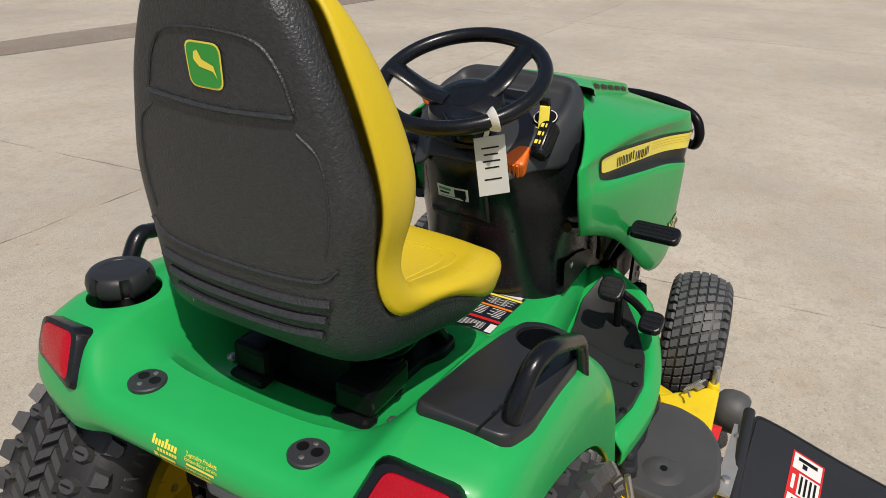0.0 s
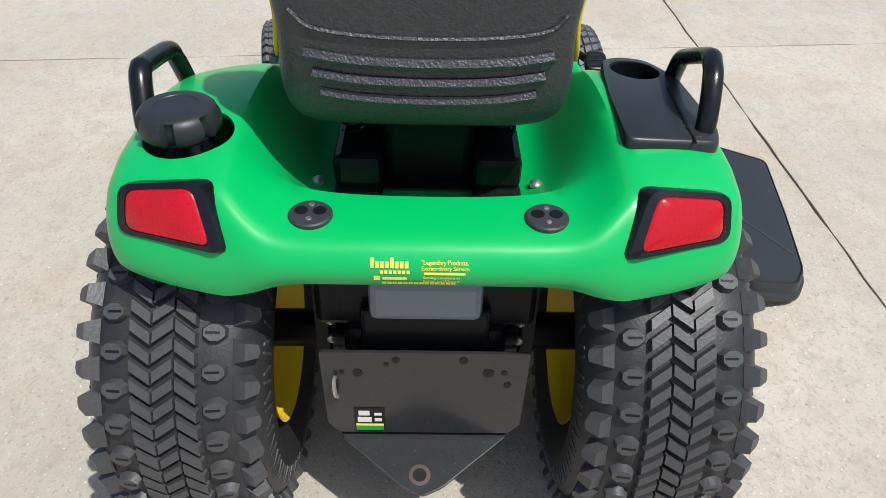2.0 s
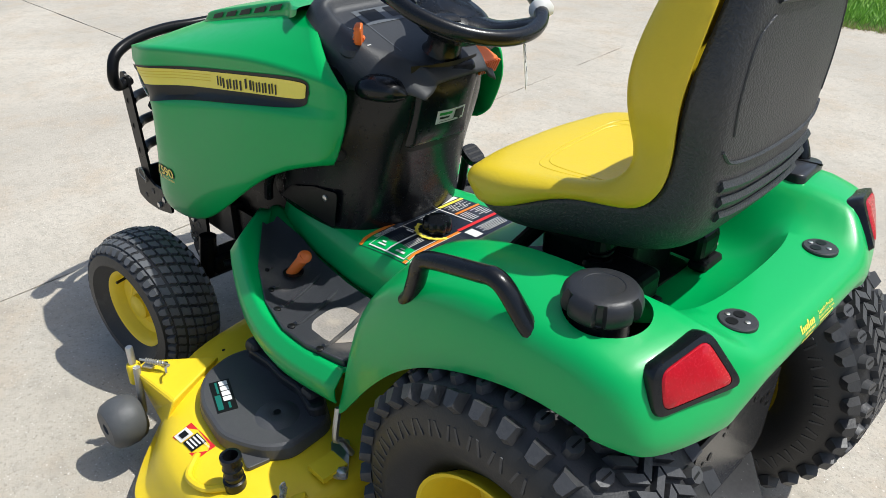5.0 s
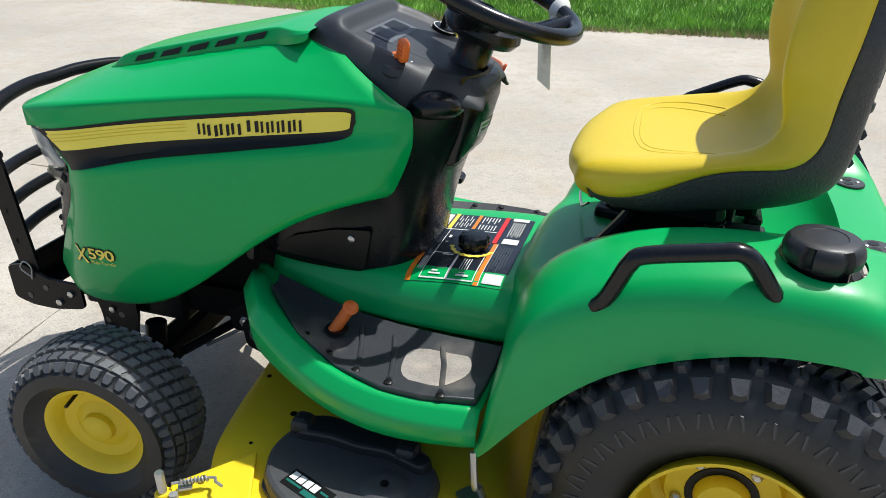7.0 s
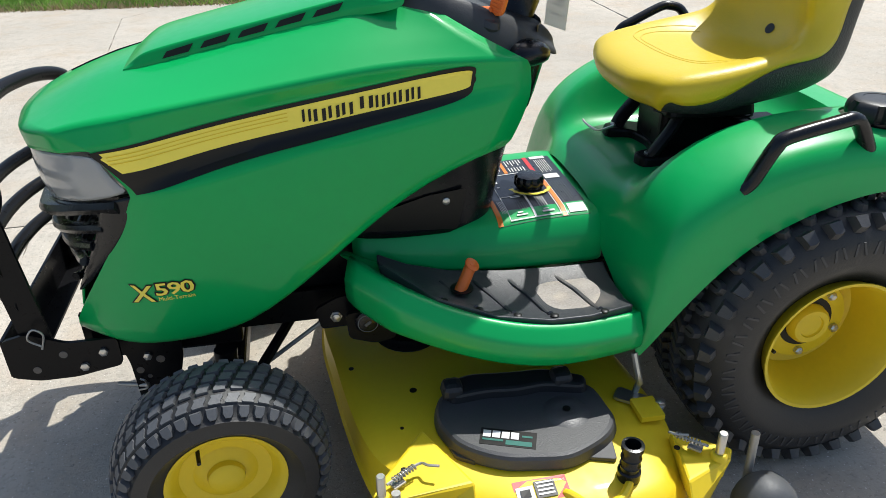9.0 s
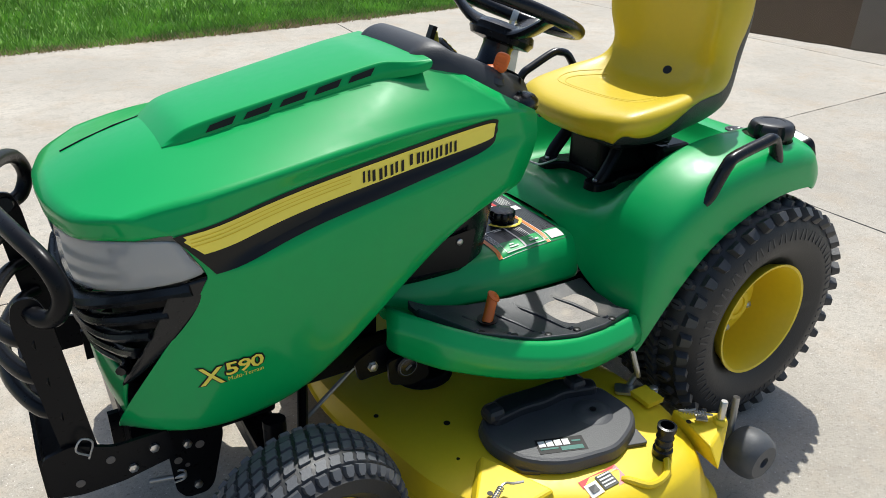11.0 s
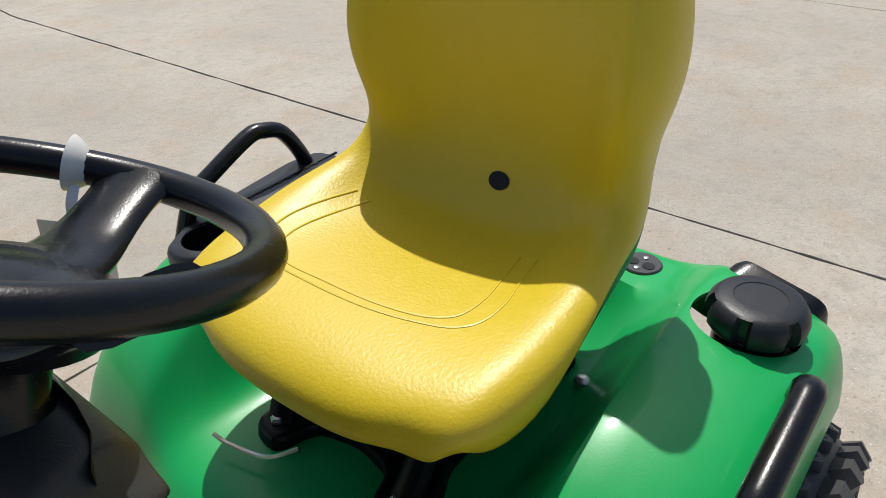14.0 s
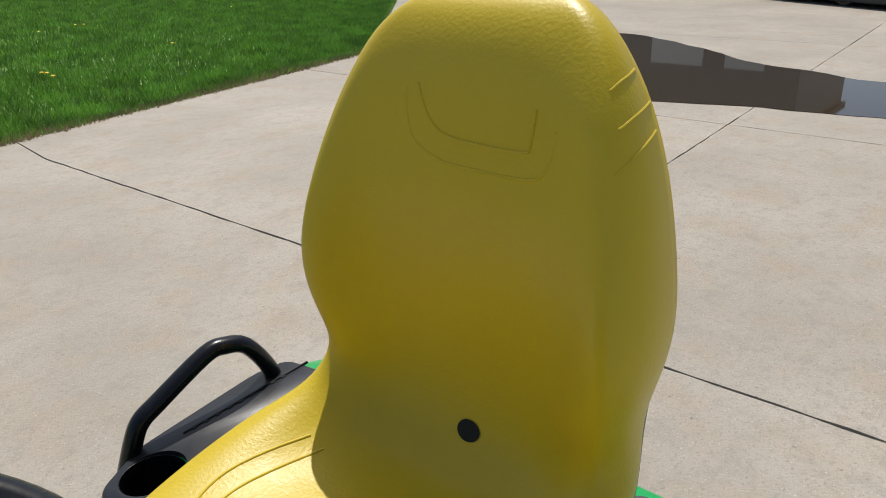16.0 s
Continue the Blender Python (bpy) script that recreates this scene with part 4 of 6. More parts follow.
def vent_panel():
    rows = []
    for x, top, out in ((.832, .004, .035), (.872, .010, .03), (.915, .019, .0), (.94, .021, 0), (1.1, .022, 0), (1.25, .023, 0), (1.303, .022, 0), (1.322, .017, -.002), (1.352, .0, -.01)):
        y, z = vent_edge(max(x, .88))
        z = z if x > .88 else .996 if x > .85 else 1.006
        y += out
        rows.append([(x, 0, z + top + .006), (x, y * .6, z + top + .004), (x, y - .012, z + top + .001), (x, y - .005, z + top), (x, y + .002, z + .001), (x, y + .004, z - .014)])
    return grid(rows, mirror=True, sharp_cols={3: .8, 4: .6}, sharp_rows={0: 1})


vent = P("hood_vent_panel", vent_panel(), GREEN_HOOD, "raised green vent section on hood", subsurf=2)
for s in (1, -1):
    for k in range(5):
        x = 1.273 - .0695 * k
        bm = bmesh.new()
        vs = []
        for dx, h in ((.004, .003), (-.045, .003), (-.055, .0155), (-.006, .0135)):
            y, z = vent_edge(x + dx)
            vs.append(bm.verts.new((x + dx, (y + .004 - h * .2) * s, z + h)))
        bm.faces.new(vs)
        part("louvre", bm, DECAL_BLACK, vent, "dark louvre slot", smooth=False)
# Thin dark line along the right side of the hood top.
q = onto(hood, [(x, -.098, 1.4) for x in (1.0, 1.1, 1.2, 1.3, 1.4, 1.46, 1.5)], (0, 0, -1), .001)
part("panel_gap", tube(q, .0022, 6), DECAL_BLACK, hood)

# black recess band and yellow stripe on each side of the hood
def side_band(name, s, pts_top, pts_bot, mat, lift, label=""):
    n = 40
    a = smooth_path([(x, 0, z) for x, z in pts_top], n // (len(pts_top) - 1))
    b = smooth_path([(x, 0, z) for x, z in pts_bot], n // (len(pts_bot) - 1))
    bm = bmesh.new()
    rows = []
    for k in range(9):
        t = k / 8
        rows.append([bm.verts.new(p) for p in onto(hood, [(p.x * (1 - t) + q.x * t, .6 * s, p.z * (1 - t) + q.z * t) for p, q in zip(a, b)], (0, -s, 0), lift)])
    for r0, r1 in zip(rows, rows[1:]):
        for i in range(len(r0) - 1):
            bm.faces.new((r0[i], r0[i + 1], r1[i + 1], r1[i]))
    return part(name, bm, mat, hood, label)


for s in (1, -1):
    side_band("recess_band", s, [(.712, .872), (.735, .895), (.94, .869), (1.16, .839), (1.392, .803)], [(.713, .866), (.745, .834), (.94, .80), (1.16, .762), (1.33, .722)], DECAL_BLACK, .0016, "black recessed band")
    side_band("stripe", s, [(.722, .873), (.74, .887), (.94, .862), (1.16, .832), (1.384, .80)], [(.723, .868), (.745, .851), (.94, .823), (1.16, .793), (1.345, .763)], DECAL_YELLOW, .003, "yellow stripe with brand bars")
    for k in range(3):
        side_band("pinstripe", s, [(1.06, .839 - .007 * k), (1.2, .82 - .007 * k), (1.365, .795 - .007 * k)], [(1.06, .8375 - .007 * k), (1.2, .8185 - .007 * k), (1.365, .7935 - .007 * k)], YELLOW, .0036)
    widths = (.016, .022, .02, .02, .004, .024, .017, .017, .019, .017)
    x = 1.035
    for k, w in enumerate(widths):
        if k != 4:
            zt = .836 + .134 * (1.042 - x) + (.004 if k in (0, 5) else 0)
            for u0, u1 in ((0, .3), (.68, 1)):
                side_band("brand_bar", s, [(x - w * u1, zt + .002), (x - w * u0, zt)], [(x - w * u1, zt - .02), (x - w * u0, zt - .022)], DECAL_BLACK, .0042)
        x -= w + .0045

# model number, lower front of the side panels
for s in (1, -1):
    r = (-s, 0, 0)
    org = (1.379 if s > 0 else 1.235, .6 * s, .503 if s > 0 else .525)
    rise = (-s, 0, .05) if s > 0 else (-s, 0, -.05)
    for nm, mt, lf, bd in (("model_letter_shadow", DECAL_BLACK, .0016, .05), ("model_letter", DECAL_YELLOW, .0028, .012)):
        lettering(nm, "X", .050, org, rise, (0, 0, 1), hood, (0, -s, 0), mt, hood, "yellow model number" if lf > .002 else "", lift=lf, bold=bd, wide=1.12)
        o2 = (org[0] - s * .0425, org[1], org[2] + .0145)
        lettering("model_number" + nm[12:], "590", .0365, o2, rise, (0, 0, 1), hood, (0, -s, 0), mt, hood, lift=lf, space=.88, bold=bd * 1.5, wide=1.45)
    o3 = (org[0] - s * .046, org[1], org[2] + .002)
    lettering("model_words", "Multi-Terrain", .0125, o3, rise, (0, 0, 1), hood, (0, -s, 0), DECAL_YELLOW, hood, lift=.0024)

# headlights
for s in (1, -1):
    top_ = [(1.544, .105, .778), (1.533, .155, .78), (1.507, .21, .785), (1.462, .264, .793), (1.415, .292, .797), (1.382, .301, .793)]
    bot_ = [(1.54, .10, .668), (1.523, .155, .673), (1.49, .21, .683), (1.438, .26, .698), (1.382, .29, .713), (1.345, .302, .726)]
    rows = []
    for t in (0, .12, .5, .88, 1):
        off = .006 * math.sin(math.pi * t)
        rows.append([(a[0] * (1 - t) + b[0] * t + off, (a[1] * (1 - t) + b[1] * t + off * .5) * s, a[2] * (1 - t) + b[2] * t) for a, b in zip(top_, bot_)])
    hl = P("headlight", grid(rows), LENS, "clear wraparound headlight", subsurf=1, thick=.003)
    rows = [[(p[0] - .035, p[1] - .012 * s, p[2]) for p in r] for r in rows]
    part("reflector", grid(rows), STEEL, hl, "silver reflector bowl", subsurf=1)
P("nose_trim", box((.05, .185, .115), pose(1.515, 0, .72)), BLACK, "black centre nose trim", smooth=False, bevel=.008)

# grille
grille = P("grille", grid([[(1.47, 0, z0), (1.465, .1, z0), (1.42, .19, (z0 + z) / 2), (xo - .03, yo - .02, z)] for z0, z, xo, yo in ((.66, .71, 1.335, .29), (.61, .64, 1.37, .278), (.56, .57, 1.43, .25), (.49, .49, 1.485, .215))], mirror=True), DECAL_BLACK, "black slatted front grille")
for zc, t, r in ((.642, .0, .019), (.604, .26, .0145), (.570, .48, .013), (.540, .68, .0115), (.514, .88, .010)):
    xo, yo, zo = 1.335 + .15 * t, .292 - .075 * t, .70 - .195 * t
    xc = 1.548 - .2 * (.642 - zc)
    half = [(xc, 0, zc), (xc - .008, .10, zc + .002), (xc - .04, min(.18, yo - .02), zc * .75 + zo * .25), (xo + .03, yo - .012, zo - .006)]
    path = smooth_path([(x, -y, z) for x, y, z in half[:0:-1]] + half, 4)
    part("slat", tube(path, r, 8, False, .8), BLACK, grille)
for s in (1, -1):
    q = [(1.315, .299, .722), (1.338, .296, .69), (1.378, .280, .63), (1.423, .258, .57), (1.468, .230, .515), (1.49, .207, .49)]
    inner = [(1.40, .272, .70), (1.41, .265, .67), (1.43, .254, .62), (1.46, .238, .565), (1.488, .216, .515), (1.498, .203, .492)]
    part("grille_side", grid([[(x, (y + .003) * s, z) for x, y, z in q], [((x + u) / 2 + .004, ((y + v) / 2 + .009) * s, (z + w) / 2) for (x, y, z), (u, v, w) in zip(q, inner)], [(x, (y + .003) * s, z) for x, y, z in inner]]), BLACK, grille, "black grille border", subsurf=2, thick=.008)
chin_rows = []
for z, xs_ in ((.505, (1.512, 1.506, 1.494, 1.475)), (.48, (1.525, 1.519, 1.506, 1.482)), (.435, (1.526, 1.522, 1.51, 1.488)), (.402, (1.515, 1.51, 1.50, 1.478))):
    chin_rows.append([(xs_[0], 0, z), (xs_[1], .1, z), (xs_[2], .18, z), (xs_[3] + .014, .214, z)])
P("chin_panel", grid(chin_rows, mirror=True), GREEN_HOOD, "green lower front panel", subsurf=2, thick=.005)

# front bumper guard
bumper = P("bumper", box((.006, .50, .085), pose(1.652, 0, .372)), DARK, "black steel brush guard bumper", smooth=False)
for s in (1, -1):
    o = round_outline([(1.558, .385), (1.612, .385), (1.642, .69), (1.632, .725), (1.60, .725), (1.586, .69)], .018)
    bm = bmesh.new()
    add_prism(bm, o, -.004, .004, Matrix(((1, 0, 0, 0), (0, 0, s, .247 * s), (0, 1, 0, 0), (0, 0, 0, 1))))
    part("upright", bm, DARK, bumper, "flat black steel upright", smooth=False)
    o = round_outline([(1.44, .335), (1.53, .318), (1.60, .318), (1.65, .332), (1.65, .418), (1.60, .43), (1.535, .40), (1.44, .40)], .012)
    bm = bmesh.new()
    add_prism(bm, o, -.004, .004, Matrix(((1, 0, 0, 0), (0, 0, s, .255 * s), (0, 1, 0, 0), (0, 0, 0, 1))))
    part("side_plate", bm, DARK, bumper, smooth=False)
    for x, z in ((1.511, .342), (1.47, .372)):
        part("bolt", lathe([(.009, 0), (.009, .006), (.004, .008), (.0005, .008)], 6, pose(x, .259 * s, z) @ pose(0, 0, 0, -90 * s)), STEEL, bumper, "zinc bolt")
    for x, z in ((1.60, .345), (1.545, .375)):
        part("hole", lathe([(.008, 0), (.008, .0012), (.001, .0012)], 12, pose(x, .2592 * s, z) @ pose(0, 0, 0, -90 * s)), JOINT, bumper, "punched hole")
    part("clip", tube(smooth_path([(1.575, .262 * s, .40), (1.595, .27 * s, .425), (1.583, .268 * s, .445), (1.567, .266 * s, .43), (1.578, .262 * s, .395)], 4), .002, 6), ZINC, bumper, "bent wire hitch clip")
part("lower_flange", box((.045, .50, .006), pose(1.63, 0, .329)), DARK, bumper, smooth=False)
hoop = []
for s in (1, -1):
    side = [(1.612, .235 * s, .70), (1.60, .266 * s, .694), (1.577, .288 * s, .703), (1.562, .297 * s, .742), (1.575, .272 * s, .788), (1.605, .195 * s, .812), (1.632, .09 * s, .82)]
    hoop.append(side)
path = hoop[0] + [(1.64, 0, .818)] + hoop[1][::-1]
part("hoop", tube(smooth_path(path, 5), .0155, 12), DARK, bumper, "bent black tube hoop")
for z in (.64, .565, .49):
    dx = (.69 - z) * .09
    part("bar", tube(smooth_path([(1.612 - dx, -.243, z), (1.65 - dx, -.205, z), (1.682 - dx, -.11, z), (1.692 - dx, 0, z), (1.682 - dx, .11, z), (1.65 - dx, .205, z), (1.612 - dx, .243, z)], 5), .0145, 10), DARK, bumper, "curved black guard tube")

# chassis, engine bay, axles
for s in (1, -1):
    P("frame_rail", box((1.5, .012, .075), pose(.78, .165 * s, .37)), DARK, "black steel frame rail", smooth=False)
    fr = P("axle_bracket", prism(round_outline([(1.333, .40), (1.333, .31), (1.362, .195), (1.378, .176), (1.42, .178), (1.438, .205), (1.442, .30), (1.45, .335), (1.50, .345), (1.50, .40)], .012), -.005, .005, Matrix(((1, 0, 0, 0), (0, 0, s, .205 * s), (0, 1, 0, 0), (0, 0, 0, 1)))), DARK, "black front axle bracket", smooth=False)
    for x, z in ((1.404, .315), (1.395, .205)):
        part("bolt", lathe([(.009, 0), (.009, .006), (.004, .008), (.0005, .008)], 6, pose(x, .21 * s, z) @ pose(0, 0, 0, -90 * s)), STEEL, fr, "zinc bolt")
    for x, z, r in ((1.381, .303, .009), (1.426, .28, .008), (1.41, .262, .005)):
        part("hole", lathe([(r, 0), (r, .0008), (r * .2, .0008)], 14, pose(x, .2104 * s, z) @ pose(0, 0, 0, -90 * s)), JOINT, fr, "punched hole")
    pin = part("cross_pin", tube([(1.415, .212 * s, .24), (1.482, .19 * s, .236)], .0055, 10), ZINC, fr, "zinc hitch pin")
    part("pin_clip", tube(smooth_path([(1.43, .20 * s, .243), (1.428, .218 * s, .262), (1.418, .222 * s, .258), (1.42, .215 * s, .235), (1.44, .21 * s, .228)], 4), .0022, 6), STEEL, pin)
    P("spindle", tube([(1.245, .27 * s, .22), (1.24, .255 * s, .34)], .024, 12), DARK, "black steering spindle")
    P("tie_rod", tube([(1.18, .25 * s, .27), (1.10, .05 * s, .28)], .012, 8), DARK, "black tie rod")
    P("axle_stub", tube([(1.245, .18 * s, .22), (1.245, .46 * s, .22)], .018, 10), DARK)
    P("brake_rod", tube([(1.16, .19 * s, .25), (.98, .16 * s, .36), (.90, .15 * s, .37)], .005, 8), ZINC)
P("front_frame", box((.30, .37, .12), pose(1.36, 0, .36)), DARK, "black front frame under the hood", smooth=False, bevel=.01)
switch_plate = P("switch_plate", prism(round_outline([(.885, .335), (.93, .325), (.985, .345), (.99, .405), (.90, .412)], .012), -.004, .004, Matrix(((1, 0, 0, 0), (0, 0, 1, .272), (0, 1, 0, 0), (0, 0, 0, 1)))), DARK, "black bracket plate under the foot platform", smooth=False)
knob_m = pose(.945, .277, .384) @ pose(0, 0, 0, -90)
knob_body = part("round_cap", lathe([(.026, 0), (.026, .006), (.02, .009), (.001, .009)], 28, knob_m), BLACK, switch_plate, "round black cap with a pale ring")
part("pale_ring", lathe([(.0215, .0075), (.0215, .0092), (.0195, .0094), (.0202, .008)], 28, knob_m, cap=False), GREY, knob_body)
part("pale_mark", box((.016, .006, .002), knob_m @ pose(0, 0, .0095, 0, 0, 35)), GREY, knob_body, smooth=False)
rail_end = P("rail_gusset", prism(round_outline([(.90, .355), (1.04, .35), (1.05, .40), (1.0, .425), (.90, .43)], .01), -.004, .004, Matrix(((1, 0, 0, 0), (0, 0, 1, .234), (0, 1, 0, 0), (0, 0, 0, 1)))), DARK, "black frame gusset with a zinc bolt", smooth=False)
part("bolt", lathe([(.013, 0), (.013, .003), (.010, .003), (.010, .009), (.005, .011), (.0005, .011)], 6, pose(1.008, .238, .379) @ pose(0, 0, 0, -90)), STEEL, rail_end, "zinc bolt")
P("front_axle", box((.07, .52, .06), pose(1.245, 0, .25)), DARK, "black cast front axle", smooth=False, bevel=.01)
P("engine_block", box((.46, .30, .34), pose(1.17, 0, .53)), DARK, "dark engine block under the hood", smooth=False, bevel=.03)
P("transaxle", box((.30, .26, .22), pose(-.0, 0, .36)), DARK, "black transaxle housing", smooth=False, bevel=.02)
P("rear_axle", tube([(0, -.3, .325), (0, .3, .325)], .035, 14), DARK, "black rear axle")
P("belt_pulley", lathe([(.07, .27), (.075, .275), (.06, .285), (.075, .295), (.07, .30), (.02, .302)], 24, pose(.85, .18, 0)), DARK, "black drive pulley")
P("underseat_frame", box((.40, .34, .12), pose(.06, 0, .53)), DARK, smooth=False, bevel=.01)

# rear hitch plate, bracket holes, label and drawbar
PL = Matrix(((0, 0, -1, -.178), (1, 0, 0, 0), (0, 1, 0, 0), (0, 0, 0, 1)))
hitch = P("hitch_plate", prism(round_outline([(-.163, .455), (-.16, .285), (-.142, .262), (.142, .262), (.16, .285), (.163, .455)], .006), 0, .006, PL), GLOSS, "black steel rear hitch plate", smooth=False)
for y, z, r in ((.105, .41, .008), (.13, .412, .004), (-.10, .412, .009), (-.125, .413, .005), (.06, .43, .004), (-.06, .44, .007), (.045, .44, .006), (-.132, .385, .006)):
    part("hole", lathe([(r, 0), (r, .0008), (r * .2, .0008)], 14, Matrix.Translation((-.1845, y, z)) @ pose(0, 0, 0, 0, -90, 0)), DECAL_BLACK, hitch, "punched hole")
for k, (y0, y1, z0, z1, mt) in enumerate(((.065, .115, .26, .318, DECAL_BLACK), (.067, .113, .262, .272, DECAL_GREEN), (.067, .113, .2735, .278, DECAL_YELLOW), (.07, .082, .285, .292, WHITE), (.07, .082, .30, .306, WHITE), (.087, .11, .283, .295, WHITE), (.09, .108, .30, .311, WHITE))):
    part("plate_label" if k == 0 else "print_block", box((.0008, y1 - y0, z1 - z0), pose(-.1852 - .0006 * (k > 0), (y0 + y1) / 2, (z0 + z1) / 2 + .008)), mt, hitch, "small black and green label" if k == 0 else "", smooth=False)
part("wire_pin", tube(smooth_path([(-.188, .14, .405), (-.196, .142, .40), (-.196, .141, .37), (-.19, .138, .36)], 4), .0035, 6), STEEL, hitch, "bent zinc pin")
TIP = pose(-.172, 0, .252, 0, -15, 0)
drawbar = P("drawbar", prism(round_outline([(.006, -.142), (.006, .142), (-.01, .14), (-.098, .032), (-.113, 0), (-.098, -.032), (-.01, -.14)], .008), -.008, 0, TIP), GLOSS, "glossy black steel drawbar with worn hole", smooth=False, bevel=.002)
part("worn_ring", lathe([(.018, -.001), (.018, .0008), (.0115, .0012)], 20, TIP @ pose(-.078, .006, 0), cap=False), RUST, drawbar, "rusty worn ring")
part("hole", lathe([(.0115, -.002), (.0115, .0011), (.001, .0011)], 18, TIP @ pose(-.078, .006, 0)), DECAL_BLACK, drawbar)
P("rear_tank", box((.10, .17, .075), pose(-.12, .0, .545)), TANK, "grey plastic tank behind hitch", smooth=False, bevel=.012)
P("battery_case", box((.12, .20, .1), pose(-.1, .0, .47)), DARK, "dark battery case", smooth=False, bevel=.008)
for s in (1, -1):
    sp = P("fender_support", box((.03, .02, .32), pose(-.11, .165 * s, .50)), DARK, "black fender support", smooth=False)
    for z in (.43, .47, .52, .56, .59):
        part("bolt", lathe([(.008, 0), (.008, .007), (.004, .009), (.0005, .009)], 6, Matrix.Translation((-.126, .15 * s, z)) @ pose(0, 0, 0, 0, -90, 0)), STEEL, sp)
    P("wheel_arch_liner", box((.2, .03, .06), pose(.0, .2 * s, .60)), DARK, smooth=False)

# dealer print on the rear of the fender
def rear_bar(name, y0, y1, z0, z1, mat=DECAL_YELLOW, lift=.001):
    return sticker(name, fender, [(-.6, y0, z0), (-.6, y1, z0), (-.6, y1, z1), (-.6, y0, z1)], (1, 0, 0), mat, fender, "", 4, 1, lift)


for k, w in enumerate((.006, .005, .004, .003, .004, .003, .004, .005)):
    y = .07 - .0062 * k
    rear_bar("print_bar", y, y - .0045, .688, .688 + (.012 if k in (0, 4) else .008))
for k in range(7):
    rear_bar("print_bar", .058 - .0056 * k, .058 - .0056 * k - .004, .680, .685)
rear_bar("print_bar", .066, .058, .669, .677)
rear_bar("print_bar", .055, .024, .670, .675)
for k in range(14):
    rear_bar("print_bar", .056 - .0068 * k, .056 - .0068 * k - .0056, .6588, .6655)
for words, z, sz in (("\"Legendary Products,", .6925, .0078), ("Extraordinary Service,", .6855, .0078)):
    lettering("slogan", words, sz, (-.6, .006, z), (0, -1, 0), (0, 0, 1), fender, (1, 0, 0), DECAL_YELLOW, fender, "yellow dealer slogan", lift=.001, space=.9)
rear_bar("print_bar", .002, -.05, .679, .6828)
for words, z in (("Serving Locations in", .6722), ("Kansas and Missouri", .6658)):
    lettering("slogan", words, .0066, (-.6, .004, z), (0, -1, 0), (0, 0, 1), fender, (1, 0, 0), DECAL_YELLOW, fender, lift=.001, space=.9)


# ---- wheels ----
def tyre_mesh(R, half, rim_r, bulge=.018):
    bm = bmesh.new()
    prof = [(rim_r, half * .78), (rim_r + .012, half * .86), (rim_r + (R - rim_r) * .4, half + bulge), (rim_r + (R - rim_r) * .68, half + bulge * .8), (R - .022, half * .97), (R - .008, half * .84), (R, half * .5), (R + .001, 0)]
    prof = prof + [(r, -h) for r, h in prof[-2::-1]]
    add_lathe(bm, prof, 72, SIDE, cap=False)
    return bm


def lug(bm, a, y, r, sx, sy, sz, spin=0, tilt=0, taper=.78):
    """One tread block: at angle a round the axle, y across, its base at radius r."""
    m = pose(0, 0, 0, 0, math.degrees(a), 0) @ pose(0, y, r + sz / 2, tilt, 0, spin)
    add_box(bm, (sx, sy, sz), m, taper)


def block(bm, a, y, r, outline, h, roll=0.0, shrink=.14):
    """A tread block of any outline (round the tyre, across) on the tyre at angle a."""
    m = pose(0, 0, 0, 0, math.degrees(a), 0) @ pose(0, y, r, roll, 0, 0)
    add_prism(bm, outline, 0, h, m, shrink)


def rear_lugs(bm, R, half):
    n = 36
    step = 2 * math.pi / n
    octo = [(.0155 * math.cos(b), .020 * math.sin(b)) for b in (math.pi / 8 + k * math.pi / 4 for k in range(8))]
    for i in range(n):
        a = i * step
        for s in (1, -1):
            o = 0 if s > 0 else step * .5
            block(bm, a + o, half * .6 * s, R - .004, octo, .0145, -9 * s, .2)
            knob = [(-.018, -.016), (-.013, .016), (.0, .02), (.013, .016), (.018, -.016)]
            block(bm, a + o + step / 2, half * .92 * s, R - .018, [(u, v * s) for u, v in knob], .021, -44 * s, .3)
            for q in (1, -1):
                prong = [(.003 * q, -.010 * s), (.009 * q, -.009 * s), (.015 * q, .024 * s), (.009 * q, .026 * s)]
                block(bm, a + o + step / 2, half * 1.03 * s, R - .056, prong, .012, -82 * s, .25)
            block(bm, a + o + step / 2, half * 1.03 * s, R - .062, [(-.006, -.016 * s), (.006, -.016 * s), (.008, -.004 * s), (-.008, -.004 * s)], .009, -82 * s, .2)
        for y, sl, o in ((-.275, 1, .0), (0, -1, .04), (.275, 1, .0)):
            for b in (o, o + .5):
                w, t, c = .0158, .0092, .0112 * sl
                block(bm, a + b * step, half * y, R - .004, [(-t - c, -w), (t - c, -w), (t + c, w), (-t + c, w)], .0175, 0, .12)


def rear_sipes(R, half):
    bm = bmesh.new()
    n = 36
    step = 2 * math.pi / n
    for i in range(n):
        a = i * step
        for s in (1, -1):
            o = 0 if s > 0 else step * .5
            lug(bm, a + o, half * .6 * s, R + .009, .0035, .020, .0022, 0, -9 * s, 1)
            lug(bm, a + o + step / 2, half * 1.01 * s, R - .0055, .0035, .016, .0022, 28, -44 * s, 1)
    return bm


